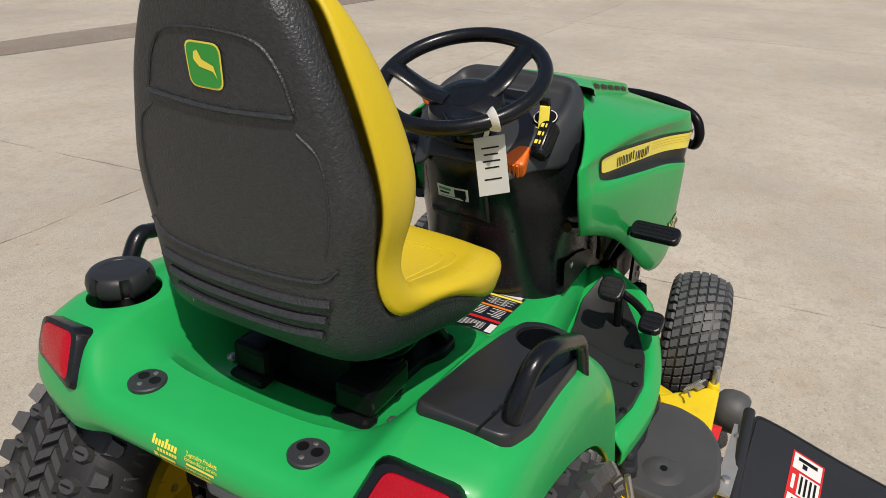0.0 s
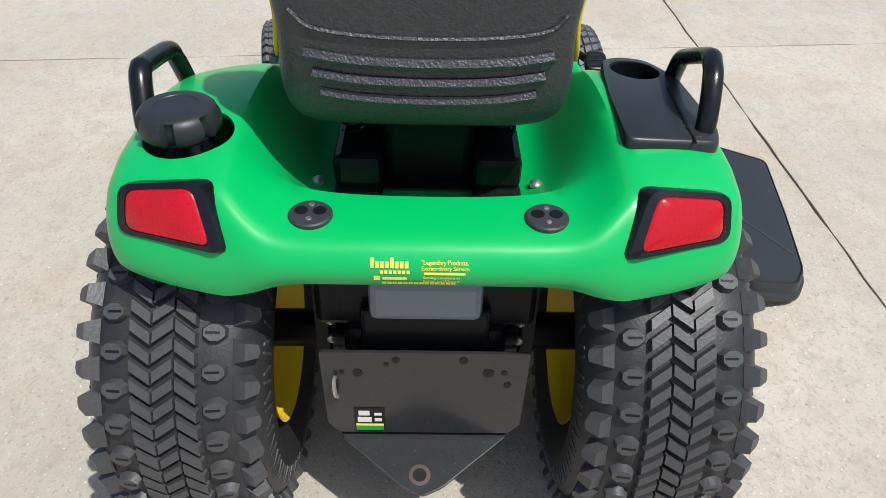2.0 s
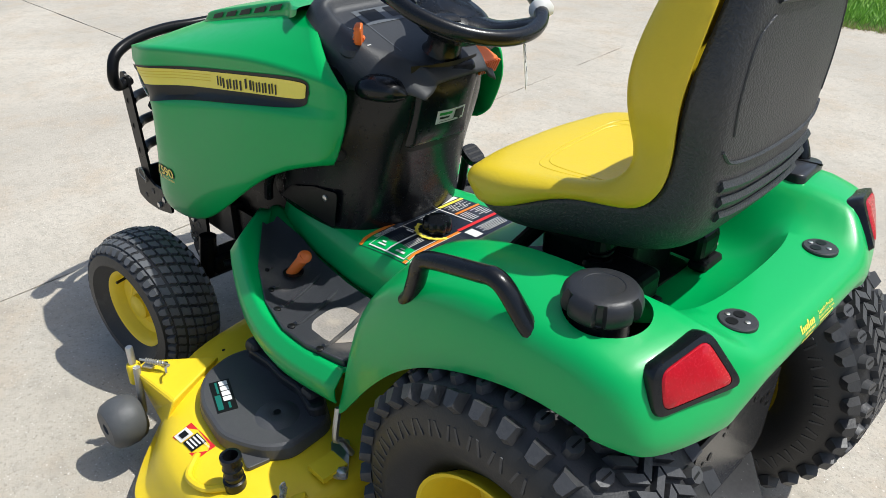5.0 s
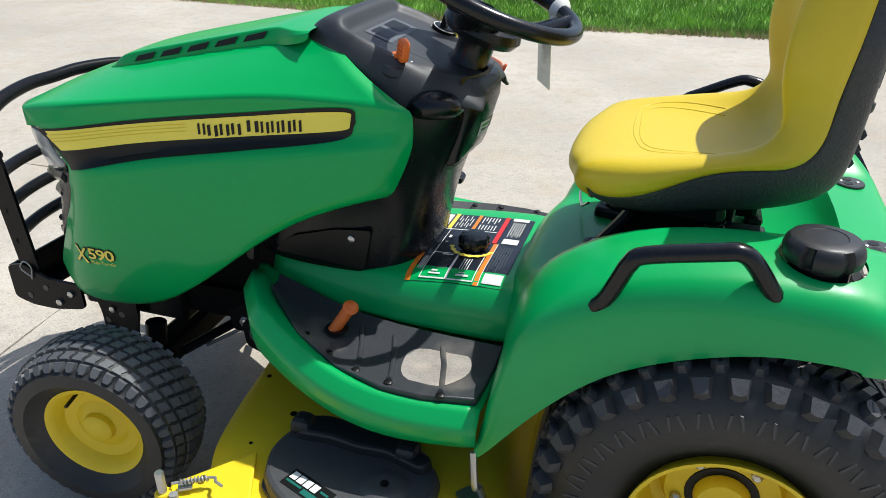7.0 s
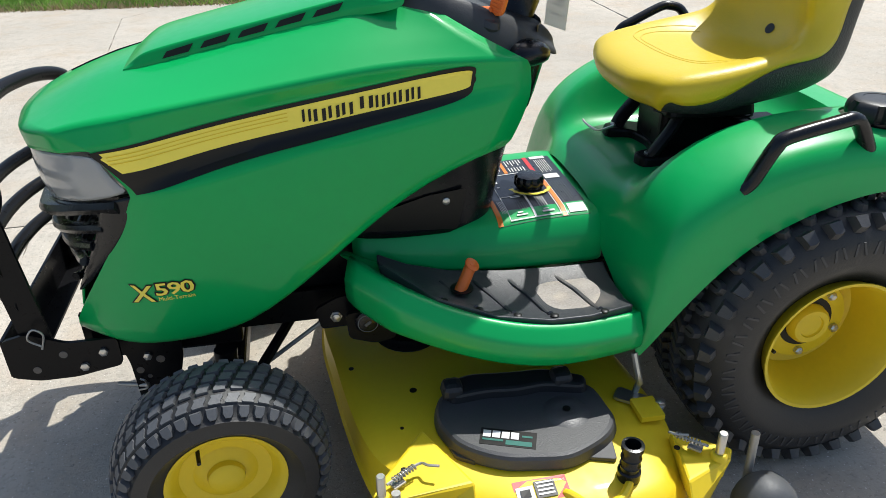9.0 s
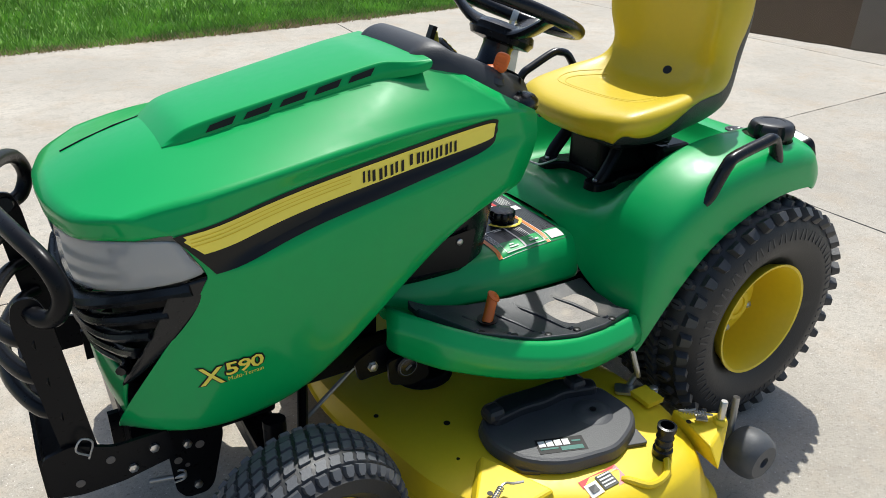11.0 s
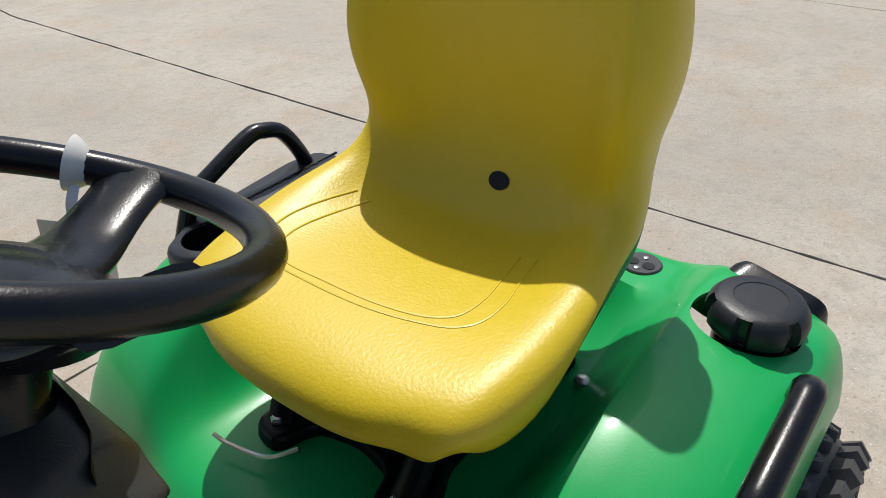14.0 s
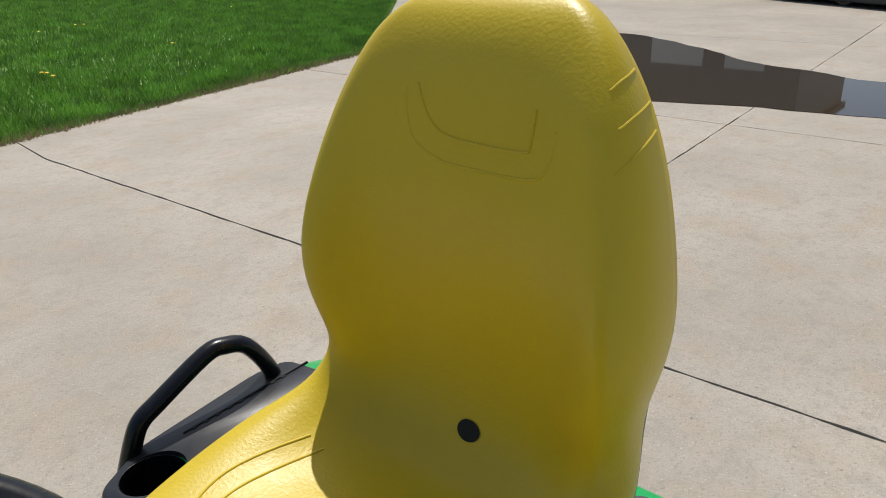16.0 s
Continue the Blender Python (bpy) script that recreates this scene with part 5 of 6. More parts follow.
def front_lugs(bm, R, half):
    n = 42
    pitch = 2 * math.pi * R / n
    for i in range(n):
        a = 2 * math.pi * i / n
        for k in range(-2, 3):
            w, h = half * .155, pitch * .385
            wave = lambda v: pitch * .12 * math.sin(v * 2.4)
            low = [(-h + wave(v), w * v) for v in (-1, -.45, .1, .55, 1)]
            top = [(h + wave(v), w * v) for v in (1, .55, .1, -.45, -1)]
            drop = .010 * (abs(k) / 2) ** 3
            block(bm, a + k * .36 * pitch / R, k * half * .335, R - .005 - drop, low + top, .0125, -8 * k, .12)
        for s in (1, -1):
            knob = [(-pitch * .36, -.011), (-pitch * .36, .004), (-pitch * .2, .013), (pitch * .2, .013), (pitch * .36, .004), (pitch * .36, -.011)]
            block(bm, a + s * 1.05 * pitch / R, half * .93 * s, R - .022, [(u, v * s) for u, v in knob], .013, -52 * s, .22)


def wheel(name, x, y, z, R, half, rim_r, lugs, s, label, rear, steer=0):
    m = pose(x, y * s, z, 0, 0, steer)
    tm = tyre_mesh(R, half, rim_r)
    bmesh.ops.transform(tm, matrix=m @ (pose(0, 0, 0, 0, 0, 0) if s > 0 else Matrix.Diagonal((1, -1, 1, 1))), verts=tm.verts)
    tyre = P(name, tm, RUBBER, label)
    tread = bmesh.new()
    lugs(tread, R, half)
    bmesh.ops.transform(tread, matrix=m @ (Matrix() if s > 0 else Matrix.Diagonal((1, -1, 1, 1))), verts=tread.verts)
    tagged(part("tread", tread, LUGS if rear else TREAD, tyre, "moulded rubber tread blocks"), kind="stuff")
    if rear:
        sb = rear_sipes(R, half)
        bmesh.ops.transform(sb, matrix=m @ (Matrix() if s > 0 else Matrix.Diagonal((1, -1, 1, 1))), verts=sb.verts)
        tagged(part("sipe", sb, DECAL_BLACK, tyre, smooth=False), kind="stuff")
    flip = m @ (Matrix() if s > 0 else Matrix.Diagonal((1, -1, 1, 1))) @ SIDE
    if rear:
        prof = [(rim_r + .010, -half * 1.03), (rim_r + .004, -half * .96), (rim_r - .006, -half * .8), (rim_r - .01, half * .6), (rim_r + .004, half * .90), (rim_r + .010, half * 1.0), (rim_r + .010, half * 1.04), (rim_r + .003, half * 1.03), (rim_r - .006, half * .9), (rim_r - .014, half * .4), (rim_r - .026, half * -.05), (.105, half * -.12), (.095, half * .10), (.06, half * .13), (.05, half * .14)]
        rim = part("rim", lathe(prof, 48, flip, cap=False), YELLOW, tyre, "yellow steel rim")
        part("hub_cap", lathe([(.048, half * .12), (.046, half * .28), (.04, half * .34), (.028, half * .34), (.026, half * .30), (.001, half * .30)], 28, flip), YELLOW, tyre, "yellow hub")
        part("hub_ring", lathe([(.062, half * .13), (.061, half * .15), (.05, half * .16), (.046, half * .15)], 28, flip, cap=False), DECAL_BLACK, tyre, "black ring round the hub")
        for k in range(5):
            a = 2 * math.pi * k / 5 + .3
            part("lug_bolt", lathe([(.010, half * .10), (.010, half * .20), (.006, half * .23), (.0005, half * .23)], 6, flip @ pose(.077 * math.cos(a), .077 * math.sin(a), 0)), STEEL, tyre, "zinc wheel bolt")
    else:
        prof = [(rim_r - .004, -half * .75), (rim_r - .008, half * .5), (rim_r + .003, half * .72), (rim_r + .009, half * .82), (rim_r + .009, half * .86), (rim_r + .002, half * .84), (rim_r - .008, half * .7), (rim_r - .018, half * .45), (.06, half * .38), (.045, half * .5), (.036, half * .52)]
        part("rim", lathe(prof, 44, flip, cap=False), YELLOW, tyre, "yellow steel rim")
        part("hub_cap", lathe([(.036, half * .48), (.034, half * .68), (.028, half * .74), (.001, half * .75)], 24, flip), YELLOW, tyre, "yellow hub cap")
    vx, vy = (.03 + rim_r * .52, .03) if rear else (.042, -.076)
    part("valve", tube([flip @ Vector((vx, vy, half * .4)), flip @ Vector((vx * .96, vy * .96, half * (.62 if rear else 1.0)))], .004, 8), DECAL_BLACK, tyre, "black valve stem")


for s in (1, -1):
    wheel("rear_wheel", -.010, .364, .321, .309, .114, .149, rear_lugs, s, "chunky black all-terrain rear tyre", True)
    wheel("front_wheel", 1.249, .437, .205, .198, .071, .104, front_lugs, s, "black turf tread front tyre", False, 8)


# ---- mower deck ----
# shoulder (x, y) and lower rim (x, y, z), from the front middle round to the rear middle
DECK = [((1.038, 0.014), (1.042, 0.014, 0.155)), ((1.02, 0.174), (1.026, 0.184, 0.155)), ((1.0, 0.334), (1.006, 0.344, 0.155)), ((0.972, 0.464), (0.98, 0.474, 0.145)), ((0.925, 0.546), (0.945, 0.56, 0.13)), ((0.86, 0.599), (0.885, 0.634, 0.118)), ((0.775, 0.649), (0.8, 0.714, 0.118)), ((0.69, 0.692), (0.72, 0.762, 0.118)), ((0.56, 0.713), (0.6, 0.759, 0.118)), ((0.445, 0.691), (0.44, 0.744, 0.118)), ((0.4, 0.639), (0.37, 0.694, 0.118)), ((0.365, 0.544), (0.345, 0.574, 0.118)), ((0.362, 0.414), (0.34, 0.414, 0.118)), ((0.4, 0.014), (0.37, 0.014, 0.118))]


def deck_side(points):
    return smooth_path(points + [(x, -y * .86, z) for x, y, z in points[-2:0:-1]], 4, True)


deck_in = deck_side([(s[0], s[1], .218) for s, r in DECK])
deck_rim = deck_side([r for s, r in DECK])


def deck_ring(f, z, k=1.0):
    """A ring from the rim (f = 0) to the shoulder (f = 1), risen by the share z and drawn in by k."""
    c = Vector((.70, .03, 0))
    ring = []
    for a, b in zip(deck_rim, deck_in):
        p = a.lerp(b, f)
        p.z = a.z + (b.z - a.z) * z
        ring.append(Vector((c.x + (p.x - c.x) * k, c.y + (p.y - c.y) * k, p.z)))
    return ring


bm = bmesh.new()
rings = [[bm.verts.new(p) for p in r] for r in (deck_ring(0, -.12, 1.014), deck_ring(0, -.05, 1.016), deck_ring(0, .0, 1.004), deck_ring(.12, .03), deck_ring(.2, .1), deck_ring(.48, .5), deck_ring(.76, .84), deck_ring(1, 1), deck_ring(1, 1.1, .96), deck_ring(1, 1.17, .9), deck_ring(1, 1.2, .8), deck_ring(1, 1.22, .6))]
n = len(rings[0])
for a, b in zip(rings, rings[1:]):
    for i in range(n):
        bm.faces.new((a[i], a[(i + 1) % n], b[(i + 1) % n], b[i]))
bm.faces.new(rings[-1])
deck = P("mower_deck", bm, YELLOW, "yellow stamped steel mower deck")


def sheet_arm(name, top, foot, s):
    """Folded sheet pocket: a flat top whose outer end runs down to a narrow foot."""
    bm = bmesh.new()
    foot_z = (.138, .138, .19, .21)
    rows = [[bm.verts.new((x, y * s, z)) for (x, y), z in zip(ring, zs)] for ring, zs in ((foot, foot_z), (top, (.254, .254, .252, .254)))]
    for i in range(4):
        j = (i + 1) % 4
        bm.faces.new((rows[0][i], rows[0][j], rows[1][j], rows[1][i]))
    bm.faces.new(rows[1])
    bm.faces.new(rows[0][::-1])
    bmesh.ops.recalc_face_normals(bm, faces=bm.faces)
    return part(name, bm, YELLOW, deck, "yellow gauge wheel arm", smooth=False, bevel=.006)


for s in (1, -1):
    o = [(.825, .39), (.842, .465), (.815, .54), (.775, .575), (.724, .602), (.607, .621), (.55, .60), (.504, .574), (.473, .533), (.484, .42), (.588, .366), (.751, .351)]
    cov = part("belt_cover", prism(round_outline([(x, y * s) for x, y in o], .03), .236, .272, None, .05), COVER, deck, "black plastic belt cover", smooth=False, bevel=.009)
    # Black step and lugs; the platform's shade is put into their darker colour.
    o = [(.81, .385), (.75, .365), (.66, .375), (.585, .378), (.50, .42), (.515, .455), (.60, .43), (.66, .436), (.72, .428), (.80, .435)]
    part("cover_step", prism(round_outline([(x, y * s) for x, y in o], .018), .262, .294, None, .04), CHUTE, deck, smooth=False, bevel=.007)
    for x, y in ((.79, .408), (.56, .415)):
        part("cover_lug", box((.05, .05, .034), pose(x, y * s, .294), .8), CHUTE, deck, smooth=False, bevel=.012)
    part("cover_boss", lathe([(.055, .268), (.035, .278), (.012, .280), (.006, .277), (.001, .277)], 24, pose(.575, .498 * s, 0)), COVER, deck)
    part("hole", lathe([(.008, .2805), (.008, .281), (.001, .281)], 12, pose(.575, .498 * s, 0)), DECAL_BLACK, deck)
    for tri_ in ([(.822, .505), (.812, .548), (.775, .572)], [(.565, .60), (.512, .616), (.502, .565)]):
        part("cover_tab", prism(round_outline([(x, y * s) for x, y in tri_], .008), .236, .246), COVER, deck, smooth=False, bevel=.002)
    # gauge wheel arms with pins and springs
    right = s < 0
    front = [(.985, .525), (.972, .55), (.80, .56), (.86, .40)] if right else [(.972, .602), (.958, .642), (.79, .625), (.862, .472)]
    sheet_arm("front_arm", front, [(.945, .50), (.935, .53), (.80, .58), (.88, .39)] if right else [(.945, .585), (.932, .622), (.79, .66), (.885, .462)], s)
    rear = [(.325, .61), (.31, .575), (.37, .48), (.45, .60)] if right else [(.306, .665), (.288, .64), (.383, .566), (.412, .70)]
    sheet_arm("rear_arm", rear, [(.335, .60), (.325, .575), (.37, .47), (.45, .62)] if right else [(.325, .655), (.315, .63), (.375, .556), (.41, .735)], s)
    for x, y in (((.985, .53), (.341, .588)) if right else ((.963, .636), (.328, .656))):
        part("pin", lathe([(.0085, .25), (.0085, .312), (.007, .314), (.001, .314)], 14, pose(x, y * s, 0)), STEEL, deck, "zinc gauge wheel pin")
        part("pin_collar", lathe([(.016, .215), (.016, .262), (.013, .266), (.009, .266)], 18, pose(x, y * s, 0)), YELLOW, deck)
    for (x, y), (u, v) in ((((.975, .51), (.90, .47)), ((.35, .57), (.41, .53))) if right else (((.955, .625), (.89, .585)), ((.345, .65), (.40, .60)))):
        d = Vector((u - x, (v - y), 0))
        side = Vector((-d.y, d.x, 0)).normalized()
        hel = [(x + d.x * t + side.x * .0055 * math.cos(75 * t), (y + d.y * t + side.y * .0055 * math.cos(75 * t)) * s, .277 + .0055 * math.sin(75 * t)) for t in (.25 + i * .006 for i in range(110))]
        part("spring", tube(hel, .0015, 5), ZINC, deck, "small zinc spring")
        part("latch_rod", tube(smooth_path([(x + d.x * .05, (y + d.y * .05) * s, .277), (u, v * s, .277), (u + d.x * .1 - .01, (v + .012) * s, .283), (u + d.x * .1 - .03, (v + .02) * s, .285)], 4), .0028, 6), ZINC, deck, "bent zinc latch rod")
        part("latch_plate", box((.026, .02, .004), pose(x + d.x * .35, (y + d.y * .35) * s, .265, 0, 0, math.degrees(math.atan2(d.y * s, d.x)))), ZINC, deck, smooth=False)
        part("arm_hole", lathe([(.006, .262), (.006, .2633), (.001, .2633)], 12, pose(x + d.x * .75 + side.x * .018, (y + d.y * .75 + side.y * .018) * s, 0)), DECAL_BLACK, deck)
    for x, y in (((1.05, .585), (.395, .662)) if right else ((.928, .698), (.226, .686))):
        part("caster", lathe([(.012, -.03), (.014, -.042), (.042, -.042), (.054, -.032), (.06, -.012), (.06, .012), (.054, .032), (.042, .042), (.014, .042), (.012, .03)], 28, pose(x, y * s, .152 if x > .6 else .143) @ SIDE), CASTER, deck, "grey plastic gauge wheel")
        part("caster_leg", tube([(x + .01, (y - .052) * s, .14), (x + .01, (y - .06) * s, .27)], .0085, 10), ZINC, deck, "zinc gauge wheel leg")
    part("deck_hanger", tube(smooth_path([(.40, .44 * s, .245), (.405, .46 * s, .29), (.41, .47 * s, .30), (.42, .45 * s, .36)], 4), .007, 8), STEEL, deck, "zinc deck lift link")
    part("hanger_bracket", box((.05, .06, .012), pose(.40, .50 * s, .25)), YELLOW, deck, smooth=False)
part("wash_port", lathe([(.022, .23), (.022, .25), (.018, .252), (.018, .262), (.02, .264), (.018, .267), (.018, .28), (.02, .282), (.018, .285), (.018, .30), (.021, .302), (.021, .312), (.015, .313), (.014, .28), (.001, .28)], 22, pose(.503, .649, 0)), BLACK, deck, "black hose wash port")
part("handle_loop", tube(smooth_path([(.508, .655, .232), (.512, .672, .236), (.542, .698, .232), (.59, .702, .23), (.622, .67, .232), (.63, .66, .228)], 5), .008, 8), YELLOW, deck)
for x, y, r in ((.865, .505, .011), (.86, .33, .008), (.90, .44, .004), (.985, .22, .006)):
    q = onto(deck, [(x, y, .6)], (0, 0, -1), 0)[0]
    part("hole", lathe([(r, 0), (r, .001), (r * .2, .001)], 12, Matrix.Translation(q)), DECAL_BLACK, deck)
PM = pose(.712, .545, .2725, 0, 0, -20)
for x0, x1, y0, y1, mt, dz in ((-.058, .05, -.02, .024, DECAL_BLACK, .0), (-.05, .0, .008, .02, DECAL_TEAL, .0006), (.005, .045, .008, .013, DECAL_TEAL, .0006), (.03, .045, -.014, .004, WHITE, .0006), (.012, .027, -.014, .004, WHITE, .0006), (-.006, .009, -.014, .004, WHITE, .0006), (-.024, -.009, -.014, .004, WHITE, .0006), (-.05, -.03, -.008, -.003, DECAL_TEAL, .0006)):
    part("cover_print", box((x1 - x0, y1 - y0, .0005), PM @ pose((x0 + x1) / 2, (y0 + y1) / 2, dz)), mt, deck, smooth=False)
for s in (1, -1):
    part("hanger_plate", prism(round_outline([(.43, .42 * s), (.455, .45 * s), (.375, .51 * s), (.35, .49 * s)], .01), .243, .25), STEEL, deck, "zinc hanger plate", smooth=False)
    part("bolt", lathe([(.011, .25), (.011, .258), (.006, .26), (.001, .26)], 6, pose(.367, .49 * s, 0)), STEEL, deck)


def deck_label(x0, x1, y0, y1):
    def blk(name, a0, a1, b0, b1, mt, dz, label=""):
        q = onto(deck, [(x0 + (x1 - x0) * a, y0 + (y1 - y0) * b, .5) for a, b in ((a0, b0), (a1, b0), (a1, b1), (a0, b1))], (0, 0, -1), dz)
        bm = bmesh.new()
        bm.faces.new([bm.verts.new(p) for p in q])
        return part(name, bm, mt, deck, label, smooth=False)
    blk("danger_label", 0, 1, 0, 1, DECAL_RED, .0015, "red and white danger label")
    blk("print_field", .24, .62, .15, .9, DECAL_BLACK, .0024)
    blk("print_block", .65, .97, .3, .95, WHITE, .0024)
    blk("print_block", .72, .9, .45, .8, DECAL_BLACK, .0032)
    for k in range(4):
        blk("print_line", .28, .58, .2 + .17 * k, .28 + .17 * k, WHITE, .0032)
    lettering("danger_word", "DANGER", .006, (x0 + (x1 - x0) * .04, y0 + (y1 - y0) * .3, .5), (x1 - x0, 0, 0), (0, y0 - y1, 0), deck, (0, 0, -1), WHITE, deck, lift=.003)


deck_label(.62, .722, .624, .670)
deck_label(.86, .765, -.58, -.49)

deck.location = (0, -.014, -.018)

# discharge chute
cho = round_outline([(.93, -.65), (.94, -.72), (.946, -.87), (.962, -1.035), (.716, -1.022), (.50, -1.0), (.43, -.955), (.40, -.86), (.39, -.805), (.43, -.784), (.50, -.78), (.52, -.755), (.522, -.70), (.58, -.672), (.62, -.65)], .025)
bm = bmesh.new()


def ch_z(x, y):
    """The chute hangs down outwards and towards the rear."""
    return .303 + .346 * y + .172 * x


def inward(k, dz):
    ring = [(.69 + (x - .69) * k, -.84 + (y + .84) * k) for x, y in cho]
    return [bm.verts.new((x, y, ch_z(x, y) + dz)) for x, y in ring]


lips = [inward(1.0, -.034), inward(1.008, -.026), inward(1.004, -.016), inward(.975, -.014), inward(.968, .002), inward(.955, .008), inward(.94, .008), inward(.935, .004), inward(.925, .004), inward(.915, .009), inward(.5, .009)]
n = len(cho)
for a, b in zip(lips, lips[1:]):
    for i in range(n):
        bm.faces.new((a[i], a[(i + 1) % n], b[(i + 1) % n], b[i]))
bm.faces.new(lips[-1])
chute = P("discharge_chute", bm, CHUTE, "black rubber discharge chute")
part("crease", tube(onto(chute, smooth_path([(.655, -.71, .6), (.634, -.83, .6), (.58, -.93, .6), (.553, -.975, .6)], 6), (0, 0, -1), -.002), .006, 8), CHUTE, chute)
part("hinge_tube", tube([(.63, -.66, .19), (.92, -.645, .24)], .014, 12), CHUTE, chute, "black hinge tube")
def chute_print(name, u0, u1, v0, v1, mat, dz, label=""):
    x0, y0 = .88 - .18 * u0, -.762 - .075 * v0
    x1, y1 = .88 - .18 * u1, -.762 - .075 * v1
    return sticker(name, chute, [(x0, y0, .6), (x1, y0, .6), (x1, y1, .6), (x0, y1, .6)], (0, 0, -1), mat, chute, label, 2, 2, dz)


chute_print("danger_label", 0, 1, 0, 1, DECAL_RED, .0012, "red and white danger label")
for u0, u1, v0, v1, mt in ((.03, .30, .06, .94, WHITE), (.73, .97, .06, .94, WHITE), (.34, .70, .3, .94, WHITE), (.40, .64, .10, .2, WHITE)):
    chute_print("print_block", u0, u1, v0, v1, mt, .0018)
for k in range(4):
    chute_print("print_line", .37, .67, .36 + .14 * k, .43 + .14 * k, DECAL_BLACK, .0024)
for u0, u1, v0, v1 in ((.08, .14, .2, .8), (.16, .24, .35, .5), (.78, .84, .2, .45), (.86, .92, .25, .4), (.80, .92, .6, .66), (.78, .9, .76, .82)):
    chute_print("print_line", u0, u1, v0, v1, DECAL_BLACK, .0024)
hinge = part("hinge", box((.27, .036, .006), pose(.745, -.637, .216, 0, 0, 0)), ZINC, chute, "zinc hinge strip", smooth=False)
for x in (.66, .83):
    part("bolt", lathe([(.010, .218), (.010, .226), (.005, .228), (.0005, .228)], 6, pose(x, -.637, 0)), STEEL, hinge)

# ---- steering column, dash and wheel ----
SECTIONS = [
    (0.92, (0.800, 0.190), (0.678, 0.195), (0.644, 0.155), (0.601, 0.130), (0.562, 0.105), (0.538, 0.065), (0.530, 0.000)),
    (0.88, (0.800, 0.210), (0.667, 0.205), (0.632, 0.165), (0.592, 0.138), (0.553, 0.115), (0.528, 0.070), (0.520, 0.000)),
    (0.81, (0.800, 0.218), (0.669, 0.212), (0.641, 0.175), (0.607, 0.148), (0.572, 0.120), (0.547, 0.075), (0.540, 0.000)),
    (0.74, (0.840, 0.215), (0.696, 0.210), (0.667, 0.175), (0.636, 0.150), (0.604, 0.125), (0.579, 0.075), (0.572, 0.000)),
    (0.66, (0.930, 0.180), (0.768, 0.185), (0.693, 0.172), (0.660, 0.155), (0.629, 0.130), (0.607, 0.080), (0.600, 0.000)),
    (0.58, (0.985, 0.175), (0.785, 0.182), (0.715, 0.172), (0.677, 0.160), (0.645, 0.135), (0.625, 0.080), (0.618, 0.000)),
    (0.52, (0.990, 0.175), (0.804, 0.182), (0.732, 0.175), (0.693, 0.162), (0.660, 0.140), (0.635, 0.080), (0.625, 0.000)),
]
ped_rows = [[(x, y, s[0]) for x, y in s[:0:-1]] for s in SECTIONS]
column = P("steering_pedestal", grid(ped_rows, mirror=True), BLACK, "black plastic steering pedestal", subsurf=2, thick=.006)


def on_column(name, y0, y1, z0, z1, mat, lift, label="", parent=None):
    return sticker(name, column, [(-.2, y0, z0), (-.2, y1, z0), (-.2, y1, z1), (-.2, y0, z1)], (1, 0, 0), mat, parent or column, label, 5, 5, lift)


groove = on_column("panel_groove", .104, -.064, .735, .93, DECAL_BLACK, .001)
cover_bm = bmesh.new()
cov_o = [(.098, .748), (.098, .90), (.085, .925), (-.045, .925), (-.058, .90), (-.058, .748)]
rings = []
for k, h in ((1.0, -.002), (.98, .012), (.9, .017), (.6, .018), (.2, .018)):
    q = onto(column, [(-.2, .02 + (y - .02) * k, .838 + (z - .838) * k) for y, z in cov_o], (1, 0, 0), h)
    rings.append([cover_bm.verts.new(p) for p in q])
for a, b in zip(rings, rings[1:]):
    for i in range(6):
        cover_bm.faces.new((a[i], a[(i + 1) % 6], b[(i + 1) % 6], b[i]))
cover_bm.faces.new(rings[-1])
cover = part("battery_cover", cover_bm, BLACK, column, "raised black cover panel", bevel=.004)
for nm, y0, y1, z0, z1, mt, lf in (("paper_label", .057, -.02, .803, .834, PAPER, .001), ("print_bar", .052, .02, .823, .829, DECAL_GREEN, .0018), ("print_bar", .05, .025, .814, .819, DECAL_BLACK, .0018), ("print_bar", .05, .01, .807, .8085, GREY, .0018), ("print_bar", .012, -.015, .809, .830, DECAL_BLACK, .0018)):
    sticker(nm, cover, [(-.2, y0, z0), (-.2, y1, z0), (-.2, y1, z1), (-.2, y0, z1)], (1, 0, 0), mt, column, "white dealer label" if nm == "paper_label" else "", 3, 2, lf)
pod = P("lift_handle", tube(smooth_path([(.635, .178, .882), (.605, .165, .89), (.575, .145, .888), (.545, .125, .878)], 4), [.01, .022, .030, .034, .036, .038, .038, .038, .037, .034, .03, .02, .008], 14, False, .7), BLACK, "black ribbed lift handle")
for k in range(9):
    t = k / 8
    part("rib", box((.004, .004, .012), pose(.592 - .03 * t, .158 - .02 * t, .912 - .008 * t, 30, 0, 40)), DECAL_BLACK, pod, smooth=False)
